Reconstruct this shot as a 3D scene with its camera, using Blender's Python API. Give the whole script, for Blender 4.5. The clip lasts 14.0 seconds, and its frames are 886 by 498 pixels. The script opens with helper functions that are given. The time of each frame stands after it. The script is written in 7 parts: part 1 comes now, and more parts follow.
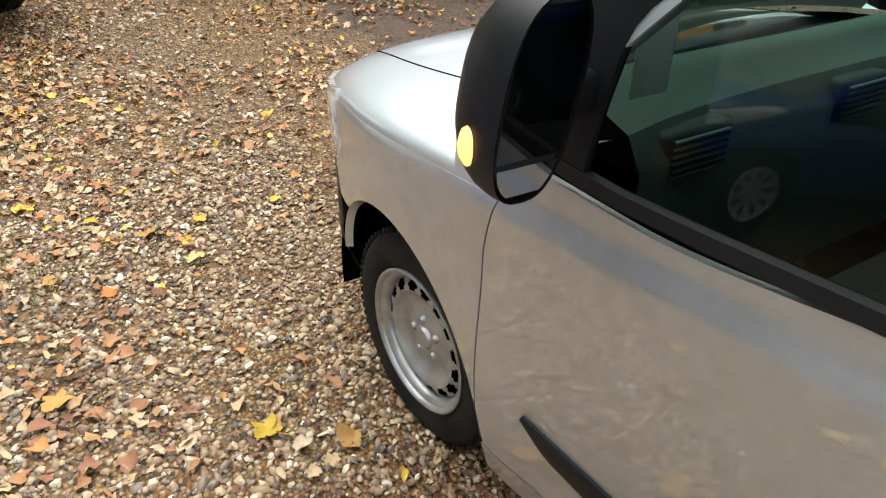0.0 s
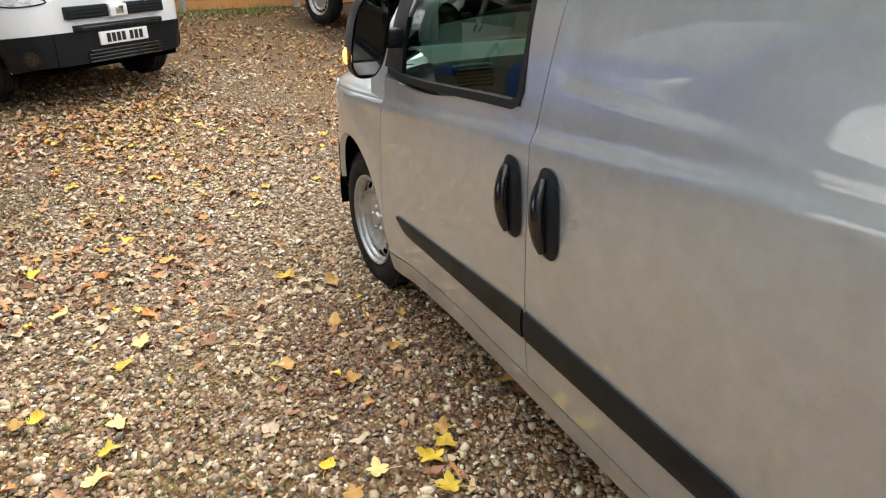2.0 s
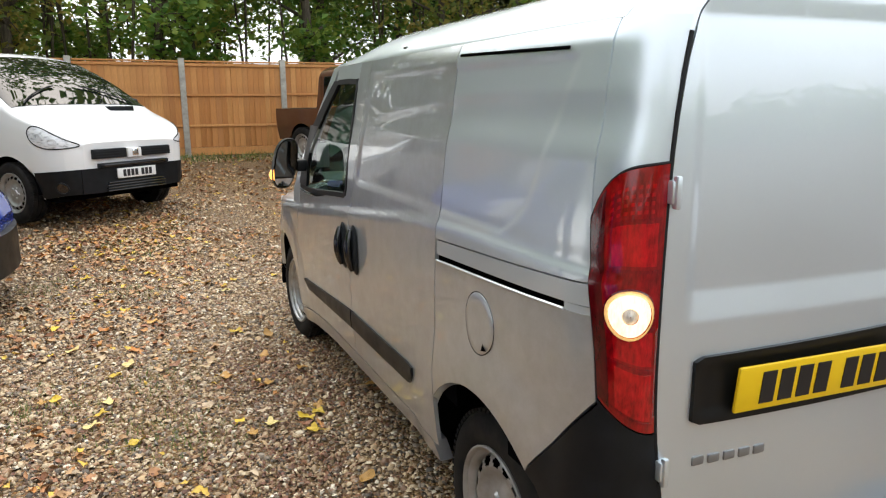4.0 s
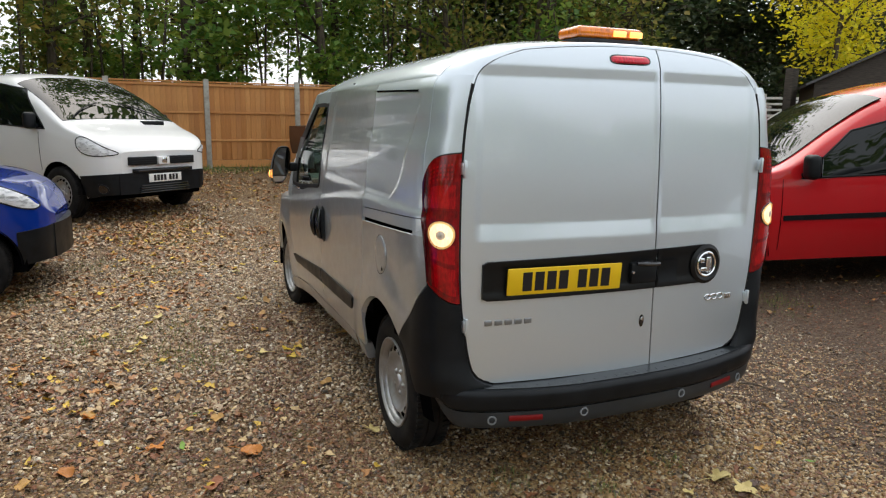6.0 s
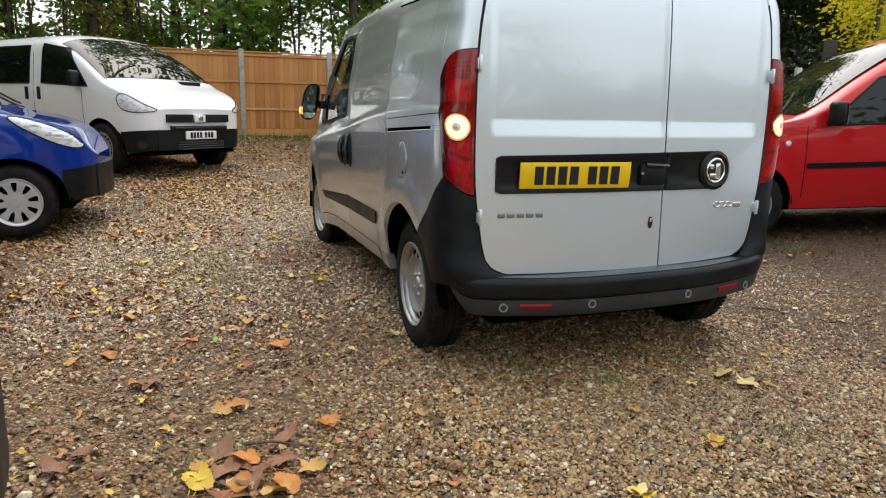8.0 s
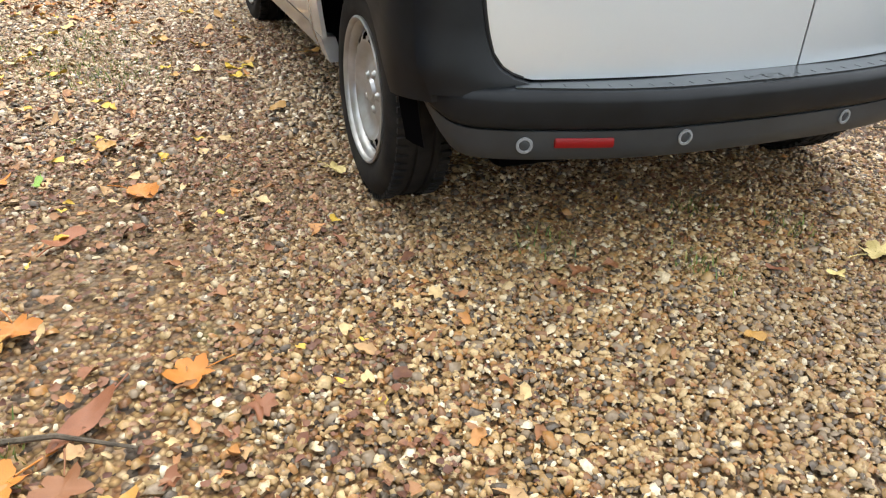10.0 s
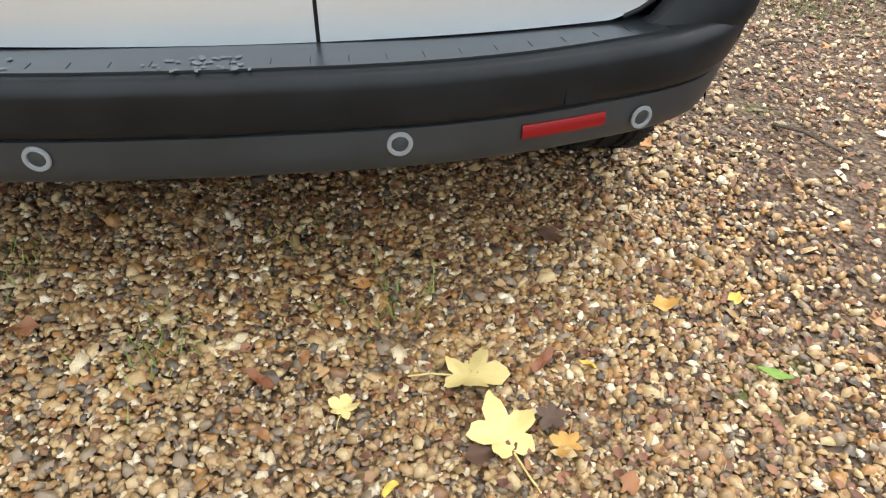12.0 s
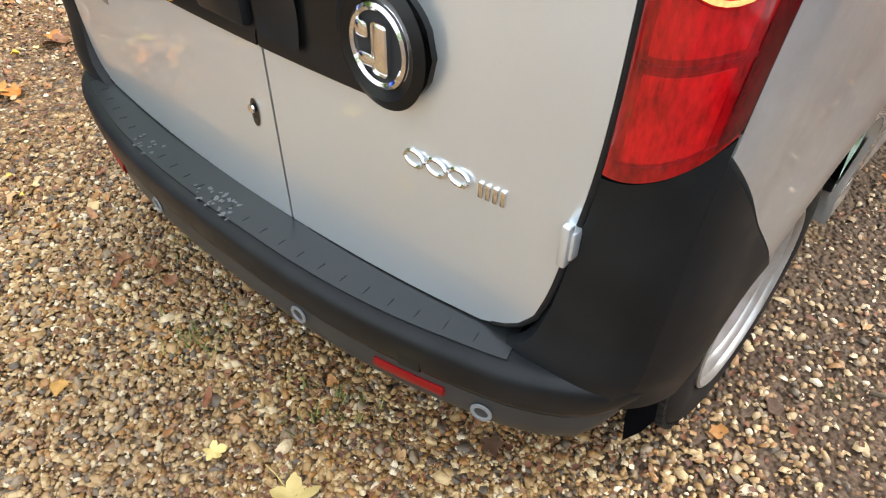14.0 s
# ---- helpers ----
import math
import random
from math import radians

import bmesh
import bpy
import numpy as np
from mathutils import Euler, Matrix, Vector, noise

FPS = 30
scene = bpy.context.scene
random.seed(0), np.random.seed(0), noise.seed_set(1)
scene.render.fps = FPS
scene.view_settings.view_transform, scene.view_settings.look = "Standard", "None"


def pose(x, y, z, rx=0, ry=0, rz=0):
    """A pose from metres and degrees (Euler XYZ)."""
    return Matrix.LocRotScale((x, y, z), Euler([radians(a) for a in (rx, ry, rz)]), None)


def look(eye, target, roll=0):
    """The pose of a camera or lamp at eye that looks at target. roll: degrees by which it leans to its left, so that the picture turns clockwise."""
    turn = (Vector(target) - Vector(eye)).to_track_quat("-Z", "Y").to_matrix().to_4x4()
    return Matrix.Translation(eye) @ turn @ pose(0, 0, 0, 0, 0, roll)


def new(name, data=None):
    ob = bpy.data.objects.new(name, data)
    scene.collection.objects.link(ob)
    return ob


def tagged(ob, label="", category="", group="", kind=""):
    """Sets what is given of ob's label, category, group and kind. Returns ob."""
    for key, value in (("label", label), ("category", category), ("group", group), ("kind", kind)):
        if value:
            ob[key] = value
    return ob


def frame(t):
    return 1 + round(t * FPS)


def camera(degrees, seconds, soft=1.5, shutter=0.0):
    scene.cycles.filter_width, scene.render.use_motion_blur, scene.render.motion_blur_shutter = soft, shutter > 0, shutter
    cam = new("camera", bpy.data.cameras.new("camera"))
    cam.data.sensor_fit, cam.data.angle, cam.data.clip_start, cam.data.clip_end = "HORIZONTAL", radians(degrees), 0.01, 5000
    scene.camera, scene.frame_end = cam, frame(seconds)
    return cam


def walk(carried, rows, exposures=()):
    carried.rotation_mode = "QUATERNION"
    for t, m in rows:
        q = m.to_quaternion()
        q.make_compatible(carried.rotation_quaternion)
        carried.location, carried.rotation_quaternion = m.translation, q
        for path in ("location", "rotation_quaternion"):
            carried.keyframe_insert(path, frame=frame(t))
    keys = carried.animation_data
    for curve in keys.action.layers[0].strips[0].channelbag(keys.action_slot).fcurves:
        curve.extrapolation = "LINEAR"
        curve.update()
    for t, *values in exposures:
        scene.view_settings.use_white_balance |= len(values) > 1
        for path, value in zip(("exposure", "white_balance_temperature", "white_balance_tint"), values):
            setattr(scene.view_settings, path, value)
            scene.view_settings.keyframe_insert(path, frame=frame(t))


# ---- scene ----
cam = camera(66.3, 14.0, soft=1.2)
PATH = [
    (0, (-1.551, 2.218, 1.49), (-0.66, 3.67, 0.442), 0.4),
    (0.5, (-1.665, 1.835, 1.447), (-0.906, 3.396, 0.454), -0.5),
    (1, (-1.7, 1.46, 1.428), (-0.988, 3.073, 0.484), -0.9),
    (1.5, (-1.698, 1.058, 1.466), (-0.985, 2.699, 0.571), -1.2),
    (2, (-1.721, 0.675, 1.469), (-0.995, 2.348, 0.648), -0.9),
    (2.5, (-1.691, 0.266, 1.489), (-0.944, 1.975, 0.769), -0.4),
    (3, (-1.712, -0.162, 1.503), (-0.942, 1.589, 0.917), -0.1),
    (3.2, (-1.726, -0.315, 1.508), (-0.944, 1.445, 0.968), -0.1),
    (5.3, (-1.744, -1.711, 1.534), (-0.979, 0.101, 1.171), 0.6),
    (5.5, (-1.767, -1.846, 1.525), (-1.009, -0.031, 1.165), 0.6),
    (6, (-1.809, -2.163, 1.514), (-1.059, -0.345, 1.149), 0.8),
    (6.5, (-1.824, -2.454, 1.496), (-1.098, -0.627, 1.129), 0.9),
    (7, (-1.891, -2.662, 1.433), (-1.194, -0.823, 1.065), 1.0),
    (7.5, (-1.859, -2.599, 1.297), (-1.19, -0.753, 0.915), 1.1),
    (8, (-1.829, -2.401, 1.165), (-1.166, -0.558, 0.761), 1.1),
    (8.2, (-1.805, -2.282, 1.141), (-1.159, -0.457, 0.64), 1.1),
    (10.3, (-1.145, -1.081, 0.872), (-0.494, 0.533, -0.113), 2.0),
    (10.5, (-0.978, -1.041, 0.876), (-0.346, 0.576, -0.116), 1.3),
    (11, (-0.572, -0.904, 0.848), (0.041, 0.675, -0.215), 1.9),
    (11.5, (-0.139, -0.883, 0.86), (0.345, 0.684, -0.286), 2.4),
    (12, (0.202, -0.826, 0.852), (0.417, 0.731, -0.384), 2.3),
    (12.5, (0.555, -0.751, 0.906), (0.509, 0.755, -0.409), 2.3),
    (13, (0.776, -0.638, 0.982), (0.446, 0.812, -0.356), 2.1),
    (13.5, (0.929, -0.508, 1.123), (0.188, 0.791, -0.204), 1.6),
    (14, (1.036, -0.425, 1.293), (0.036, 0.7, -0.023), 1.2),
]
LIGHT = [(0.0, 1.1), (1.0, 1.0), (2.0, 1.15), (3.0, 1.2), (5.5, 0.4), (6.5, 0.4), (7.5, 0.55), (8.2, 0.7), (10.5, 1.55), (11.5, 1.62), (12.5, 1.52), (13.3, 1.78), (14.0, 1.50)]
walk(cam, [(t, look(eye, target, roll)) for t, eye, target, roll in PATH], LIGHT)

# ---------------------------------------------------------------- sky and light
world = bpy.data.worlds.new("overcast_sky")
scene.world = world
world.use_nodes = True
wn, wl = world.node_tree.nodes, world.node_tree.links
sky = wn.new("ShaderNodeTexSky")
sky.sky_type, sky.sun_disc = "NISHITA", False
sky.sun_elevation, sky.sun_rotation = radians(55), radians(17)
sky.dust_density, sky.air_density, sky.ozone_density = 6.0, 1.0, 1.0
cloud = wn.new("ShaderNodeMix")
cloud.data_type = "RGBA"
cloud.inputs[0].default_value = 0.75
cloud.inputs[7].default_value = (9.4, 9.8, 10.2, 1)
wl.new(sky.outputs[0], cloud.inputs[6])
wl.new(cloud.outputs[2], wn["Background"].inputs[0])
wn["Background"].inputs[1].default_value = 0.115

sun = new("sun", bpy.data.lights.new("sun", "SUN"))
sun.data.energy, sun.data.angle, sun.data.color = 1.5, radians(75), (1.0, 0.96, 0.9)
sun.matrix_world = look((3, 10, 15), (0, 0, 0))


# ---------------------------------------------------------------- small tools
def curve(*pts):
    """A smooth function through (t, value) pairs."""
    t = np.array([p[0] for p in pts], float)
    v = np.array([p[1] for p in pts], float)
    d = np.diff(v) / np.diff(t)
    m = np.concatenate([[d[0]], (d[1:] + d[:-1]) / 2, [d[-1]]])
    m[1:-1][d[1:] * d[:-1] <= 0] = 0
    for i in range(len(d)):
        lim = 3 * abs(d[i])
        m[i] = np.clip(m[i], -lim, lim)
        m[i + 1] = np.clip(m[i + 1], -lim, lim)

    def f(q):
        q = min(max(q, t[0]), t[-1])
        i = min(max(int(np.searchsorted(t, q)) - 1, 0), len(d) - 1)
        h = t[i + 1] - t[i]
        k = (q - t[i]) / h
        return float((2 * k**3 - 3 * k**2 + 1) * v[i] + (k**3 - 2 * k**2 + k) * h * m[i] + (-2 * k**3 + 3 * k**2) * v[i + 1] + (k**3 - k**2) * h * m[i + 1])
    return f


def lerp(a, b, k):
    return a + (b - a) * k


def smooth(a, b, q):
    k = min(max((q - a) / (b - a), 0.0), 1.0)
    return k * k * (3 - 2 * k)


def finish(name, bm, mat, sharp=38):
    me = bpy.data.meshes.new(name)
    bm.normal_update()
    bm.to_mesh(me)
    bm.free()
    me.materials.append(mat)
    me.shade_smooth()
    me.set_sharp_from_angle(angle=radians(sharp))
    return me


def part(name, bm, mat, parent, label="", sharp=38):
    ob = new(name, finish(name, bm, mat, sharp))
    ob.parent = parent
    if label:
        ob["label"] = label
    return ob


def thing(name, bm, mat, label, category, group="", kind="", sharp=38):
    return tagged(new(name, finish(name, bm, mat, sharp)), label, category, group, kind)


def empty(name, label, category, group="", kind=""):
    ob = new(name)
    ob.empty_display_size = 0.1
    return tagged(ob, label, category, group, kind)


def grid(bm, f, nu, nv, flip=False, closed=False):
    """A sheet of faces through f(u, v), u and v from 0 to 1."""
    rows = [[bm.verts.new(f(i / nu, j / nv)) for j in range(nv + 1)] for i in range(nu + (0 if closed else 1))]
    n = len(rows)
    for i in range(nu):
        for j in range(nv):
            q = (rows[i][j], rows[(i + 1) % n][j], rows[(i + 1) % n][j + 1], rows[i][j + 1])
            bm.faces.new(q[::-1] if flip else q)
    return rows


def panel(f, nu, nv, inward, depth=0.012, flip=False):
    """A pressed sheet: its surface and a turned-in edge all round. inward(point) gives the way in."""
    bm = bmesh.new()
    rows = grid(bm, f, nu, nv, flip)
    ring = [r[0] for r in rows] + rows[-1][1:] + [r[-1] for r in rows[-2::-1]] + rows[0][-2:0:-1]
    low = []
    for v in ring:
        w = Vector(inward(v.co))
        low.append(bm.verts.new(v.co + w * depth))
    n = len(ring)
    for i in range(n):
        q = (ring[i], low[i], low[(i + 1) % n], ring[(i + 1) % n])
        bm.faces.new(q[::-1] if flip else q)
    return bm


def mirror(bm):
    """The same shape on the other side of x = 0."""
    other = bm.copy()
    bmesh.ops.scale(other, vec=(-1, 1, 1), verts=other.verts)
    bmesh.ops.reverse_faces(other, faces=other.faces)
    return other


def box(bm, x0, x1, y0, y1, z0, z1, bevel=0.0, seg=2):
    made = bmesh.ops.create_cube(bm, size=1)["verts"]
    bmesh.ops.scale(bm, vec=(x1 - x0, y1 - y0, z1 - z0), verts=made)
    bmesh.ops.translate(bm, vec=((x0 + x1) / 2, (y0 + y1) / 2, (z0 + z1) / 2), verts=made)
    if bevel:
        edges = {e for v in made for e in v.link_edges}
        bmesh.ops.bevel(bm, geom=list(edges), offset=bevel, segments=seg, affect="EDGES", profile=0.5)
    return bm


def boxed(x0, x1, y0, y1, z0, z1, bevel=0.0, seg=2):
    return box(bmesh.new(), x0, x1, y0, y1, z0, z1, bevel, seg)


def spun(bm, profile, n, centre, axis="x", flip=False):
    """A profile of (radius, along) turned about an axis through centre."""
    c = Vector(centre)

    def f(u, v):
        r, a = profile[min(int(round(v * (len(profile) - 1))), len(profile) - 1)]
        q = 2 * math.pi * u
        if axis == "x":
            return c + Vector((a, r * math.cos(q), r * math.sin(q)))
        if axis == "y":
            return c + Vector((r * math.cos(q), a, r * math.sin(q)))
        return c + Vector((r * math.cos(q), r * math.sin(q), a))
    return grid(bm, f, n, len(profile) - 1, flip, closed=True)


def tube(bm, pts, radius, n=8):
    """A round bar along points; radius may be a list."""
    pts = [Vector(p) for p in pts]
    rad = radius if isinstance(radius, (list, tuple)) else [radius] * len(pts)
    rings = []
    for i, p in enumerate(pts):
        way = (pts[min(i + 1, len(pts) - 1)] - pts[max(i - 1, 0)]).normalized()
        a = way.orthogonal().normalized() if i == 0 else (a - way * a.dot(way)).normalized()
        b = way.cross(a)
        rings.append([bm.verts.new(p + (a * math.cos(2 * math.pi * k / n) + b * math.sin(2 * math.pi * k / n)) * rad[i]) for k in range(n)])
    for r0, r1 in zip(rings, rings[1:]):
        for k in range(n):
            bm.faces.new((r0[k], r0[(k + 1) % n], r1[(k + 1) % n], r1[k]))
    bm.faces.new(rings[0][::-1])
    bm.faces.new(rings[-1])
    return bm


def ground_z(x, y):
    """The yard rises gently ahead and to the far right."""
    a = 0.058 * (math.sqrt((y - 4.6) ** 2 + 1.5) + (y - 4.6)) / 2
    b = 0.060 * (math.sqrt((x - 1.9) ** 2 + 0.25) + (x - 1.9)) / 2
    return max(a + b - 0.006, -0.004)


# ---------------------------------------------------------------- materials
def material(name, colour=(0.5, 0.5, 0.5), rough=0.5, metal=0.0, coat=0.0, spec=0.5):
    m = bpy.data.materials.new(name)
    m.use_nodes = True
    p = m.node_tree.nodes["Principled BSDF"]
    p.inputs["Base Color"].default_value = (*colour, 1)
    p.inputs["Roughness"].default_value = rough
    p.inputs["Metallic"].default_value = metal
    p.inputs["Coat Weight"].default_value = coat
    p.inputs["Coat Roughness"].default_value = 0.03
    p.inputs["Specular IOR Level"].default_value = spec
    return m


class Nodes:
    """Short hand for the nodes of one material."""

    def __init__(self, m):
        self.n, self.l = m.node_tree.nodes, m.node_tree.links
        self.p = self.n["Principled BSDF"]
        self.pos = self.n.new("ShaderNodeTexCoord").outputs["Object"]

    def noise(self, scale, detail=4.0, rough=0.55, vec=None):
        t = self.n.new("ShaderNodeTexNoise")
        t.inputs["Scale"].default_value, t.inputs["Detail"].default_value, t.inputs["Roughness"].default_value = scale, detail, rough
        self.l.new(vec or self.pos, t.inputs["Vector"])
        return t.outputs["Fac"]

    def voronoi(self, scale, out="Color", feature="F1", vec=None):
        t = self.n.new("ShaderNodeTexVoronoi")
        t.feature = feature
        t.inputs["Scale"].default_value = scale
        self.l.new(vec or self.pos, t.inputs["Vector"])
        return t.outputs[out]

    def stretch(self, sx, sy, sz):
        t = self.n.new("ShaderNodeMapping")
        t.inputs["Scale"].default_value = (sx, sy, sz)
        self.l.new(self.pos, t.inputs["Vector"])
        return t.outputs[0]

    def ramp(self, fac, *stops):
        t = self.n.new("ShaderNodeValToRGB")
        while len(t.color_ramp.elements) < len(stops):
            t.color_ramp.elements.new(0.5)
        for e, (at, c) in zip(t.color_ramp.elements, stops):
            e.position = at
            e.color = (*c, 1) if isinstance(c, tuple) else (c, c, c, 1)
        self.l.new(fac, t.inputs[0])
        return t.outputs[0]

    def mix(self, fac, a, b, blend="MIX"):
        t = self.n.new("ShaderNodeMix")
        t.data_type, t.blend_type = "RGBA", blend
        for sock, val in ((t.inputs[0], fac), (t.inputs[6], a), (t.inputs[7], b)):
            if isinstance(val, (int, float)):
                sock.default_value = val
            elif isinstance(val, tuple):
                sock.default_value = (*val, 1)
            else:
                self.l.new(val, sock)
        return t.outputs[2]

    def bump(self, height, strength, distance):
        t = self.n.new("ShaderNodeBump")
        t.inputs["Strength"].default_value, t.inputs["Distance"].default_value = strength, distance
        self.l.new(height, t.inputs["Height"])
        self.l.new(t.outputs[0], self.p.inputs["Normal"])

    def to(self, name, sock):
        self.l.new(sock, self.p.inputs[name])

    def separate(self, col, k=0):
        t = self.n.new("ShaderNodeSeparateColor")
        self.l.new(col, t.inputs[0])
        return t.outputs[k]

    def random_object(self):
        return self.n.new("ShaderNodeObjectInfo").outputs["Random"]

    def random_island(self):
        return self.n.new("ShaderNodeNewGeometry").outputs["Random Per Island"]


def paint(name, colour, metal=0.0, rough=0.3, dirt=0.12, coat_ior=1.5, spray_dim=0.0):
    m = material(name, colour, rough, metal, 1.0, 0.5 if metal > 0.3 else 0.05)
    k = Nodes(m)
    film = k.ramp(k.noise(2.2, 6, 0.62), (0.35, 0.0), (0.75, 1.0))
    specks = k.ramp(k.noise(55, 3, 0.6), (0.60, 0.0), (0.72, 1.0))
    flake = k.noise(900, 1, 0.5)
    base = k.mix(k.ramp(flake, (0.3, 0.0), (0.7, 0.10)), colour, tuple(min(1, c * 1.35) for c in colour))
    dusty = k.mix(k.mix(0.5, k.ramp(film, (0, 0.0), (1, dirt)), k.ramp(specks, (0, 0.0), (1, dirt * 0.9))), base, (0.36, 0.31, 0.25))
    if spray_dim:
        # dried road spray: clusters of pale droplets, thin uneven film doubling as flank shade
        haze = k.ramp(k.noise(16, 6, 0.7), (0.30, spray_dim * 0.55), (0.70, spray_dim * 0.85))
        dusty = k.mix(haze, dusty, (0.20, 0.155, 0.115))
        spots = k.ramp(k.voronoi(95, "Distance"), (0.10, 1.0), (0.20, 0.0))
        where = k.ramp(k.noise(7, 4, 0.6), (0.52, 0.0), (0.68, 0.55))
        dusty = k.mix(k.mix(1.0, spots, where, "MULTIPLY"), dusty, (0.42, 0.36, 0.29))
    k.to("Base Color", dusty)
    k.to("Roughness", k.ramp(film, (0, rough), (1, rough + 0.1)))
    coat = k.ramp(k.mix(0.5, film, specks), (0, 0.008), (1, 0.016))
    k.to("Coat Roughness", coat)
    m.node_tree.nodes["Principled BSDF"].inputs["Coat IOR"].default_value = coat_ior
    return m


silver = paint("silver_metallic_paint", (0.67, 0.735, 0.785), 0.72, 0.37, 0.05, 1.8)
silver_sides = paint("silver_metallic_paint_sprayed_and_dimmed", (0.67, 0.735, 0.785), 0.72, 0.37, 0.05, 1.8, 0.50)
white_paint = paint("white_paint", (0.78, 0.78, 0.77), 0.0, 0.35, 0.10)
blue_paint = paint("blue_paint", (0.002, 0.030, 0.27), 0.1, 0.3, 0.02)
red_paint = paint("red_paint", (0.52, 0.012, 0.016), 0.0, 0.35, 0.03)
brown_paint = paint("brown_matt_paint", (0.090, 0.036, 0.020), 0.0, 0.5, 0.12)
grey_paint = paint("grey_metallic_paint", (0.36, 0.37, 0.38), 0.6, 0.3, 0.05)

black_plastic = material("textured_black_plastic", (0.022, 0.024, 0.026), 0.5, spec=0.24)
_k = Nodes(black_plastic)
_k.to("Base Color", _k.ramp(_k.noise(9, 5, 0.6), (0.3, (0.0045, 0.0056, 0.0068)), (0.7, (0.010, 0.0122, 0.0146))))
_k.to("Roughness", _k.ramp(_k.noise(6, 5, 0.65), (0.3, 0.32), (0.75, 0.50)))
_k.bump(_k.noise(700, 2), 0.08, 0.0005)
pad_plastic = material("worn_satin_black_plastic", (0.014, 0.017, 0.019), 0.33, spec=0.5)
valance_plastic = material("grey_satin_plastic", (0.055, 0.062, 0.068), 0.42)
_k = Nodes(valance_plastic)
_k.to("Base Color", _k.ramp(_k.noise(7, 4), (0.3, (0.018, 0.022, 0.026)), (0.7, (0.029, 0.035, 0.040))))
satin_black = material("satin_black_plastic", (0.006, 0.0065, 0.007), 0.34, spec=0.3)
letter_grey = material("dull_chrome_lettering", (0.30, 0.31, 0.32), 0.28, 0.7)
gloss_black = material("gloss_black_plastic", (0.008, 0.008, 0.009), 0.12, 0, 0.6)
rubber = material("black_rubber", (0.010, 0.010, 0.011), 0.6, spec=0.25)
tyre_mat = material("tyre_rubber", (0.016, 0.016, 0.017), 0.78, spec=0.2)
_k = Nodes(tyre_mat)
_k.to("Base Color", _k.ramp(_k.noise(14, 5), (0.35, (0.007, 0.007, 0.008)), (0.7, (0.022, 0.020, 0.018))))
_k.bump(_k.noise(160, 3), 0.3, 0.002)
steel = material("silver_wheel_paint", (0.52, 0.53, 0.54), 0.34, 0.55)
_k = Nodes(steel)
_k.to("Base Color", _k.ramp(_k.noise(16, 5), (0.35, (0.44, 0.45, 0.46)), (0.75, (0.31, 0.29, 0.26))))
alloy_mat = material("bright_silver_wheel_paint", (0.66, 0.67, 0.68), 0.3, 0.4)
chrome = material("chrome", (0.85, 0.86, 0.87), 0.07, 1.0)
# near-black stands in for shade in gaps, notches, wells and under the vehicles
void = material("shade_black", (0.003, 0.003, 0.0035), 0.9, spec=0.0)
inner_dark = material("dark_trim", (0.015, 0.016, 0.018), 0.75)
dash_mat = material("grey_dashboard_plastic", (0.075, 0.083, 0.08), 0.6)
paper = material("white_paper", (0.8, 0.8, 0.8), 0.7)
pale_ring = material("pale_grey_ring", (0.20, 0.212, 0.222), 0.5)
scuff_mat = material("pale_scuffed_plastic", (0.125, 0.135, 0.14), 0.6)
plate_yellow = material("yellow_plate", (0.85, 0.55, 0.01), 0.35)
plate_white = material("white_plate", (0.80, 0.80, 0.78), 0.35)
plate_dark = material("black_plate_mark", (0.012, 0.012, 0.014), 0.4)


def glass(name, tint, gloss_rough=0.01):
    m = bpy.data.materials.new(name)
    m.use_nodes = True
    n, l = m.node_tree.nodes, m.node_tree.links
    n.remove(n["Principled BSDF"])
    t, g, f, x = (n.new("ShaderNode" + s) for s in ("BsdfTransparent", "BsdfGlossy", "Fresnel", "MixShader"))
    t.inputs[0].default_value = (*tint, 1)
    g.inputs["Roughness"].default_value = gloss_rough
    f.inputs[0].default_value = 1.48
    l.new(f.outputs[0], x.inputs[0])
    l.new(t.outputs[0], x.inputs[1])
    l.new(g.outputs[0], x.inputs[2])
    l.new(x.outputs[0], n["Material Output"].inputs[0])
    return m


green_glass = glass("green_tinted_glass", (0.50, 0.70, 0.61))
dark_glass = material("dark_privacy_glass", (0.004, 0.006, 0.006), 0.02, 0, 0.0, 0.4)
# mirror tints paint in reflections: bright in the lower glass, dark in the main one
wide_mirror = material("wide_angle_mirror_glass", (0.55, 0.57, 0.60), 0.03, 1.0)
mirror_glass = material("dark_reflection_mirror_glass", (0.12, 0.13, 0.14), 0.01, 1.0)


def lens(name, colour, rough=0.08, emit=0.0, coat=1.0):
    m = material(name, colour, rough, 0, coat)
    k = Nodes(m)
    cells = k.mix(0.6, k.noise(14, 3, 0.6), k.noise(70, 4, 0.65, k.stretch(1.8, 1.8, 0.55)))
    k.to("Base Color", k.ramp(cells, (0.36, tuple(c * 0.50 for c in colour)), (0.5, colour), (0.64, tuple(min(1, c * 1.45) for c in colour))))
    if emit:
        k.p.inputs["Emission Color"].default_value = (*colour, 1)
        k.p.inputs["Emission Strength"].default_value = emit
    return m


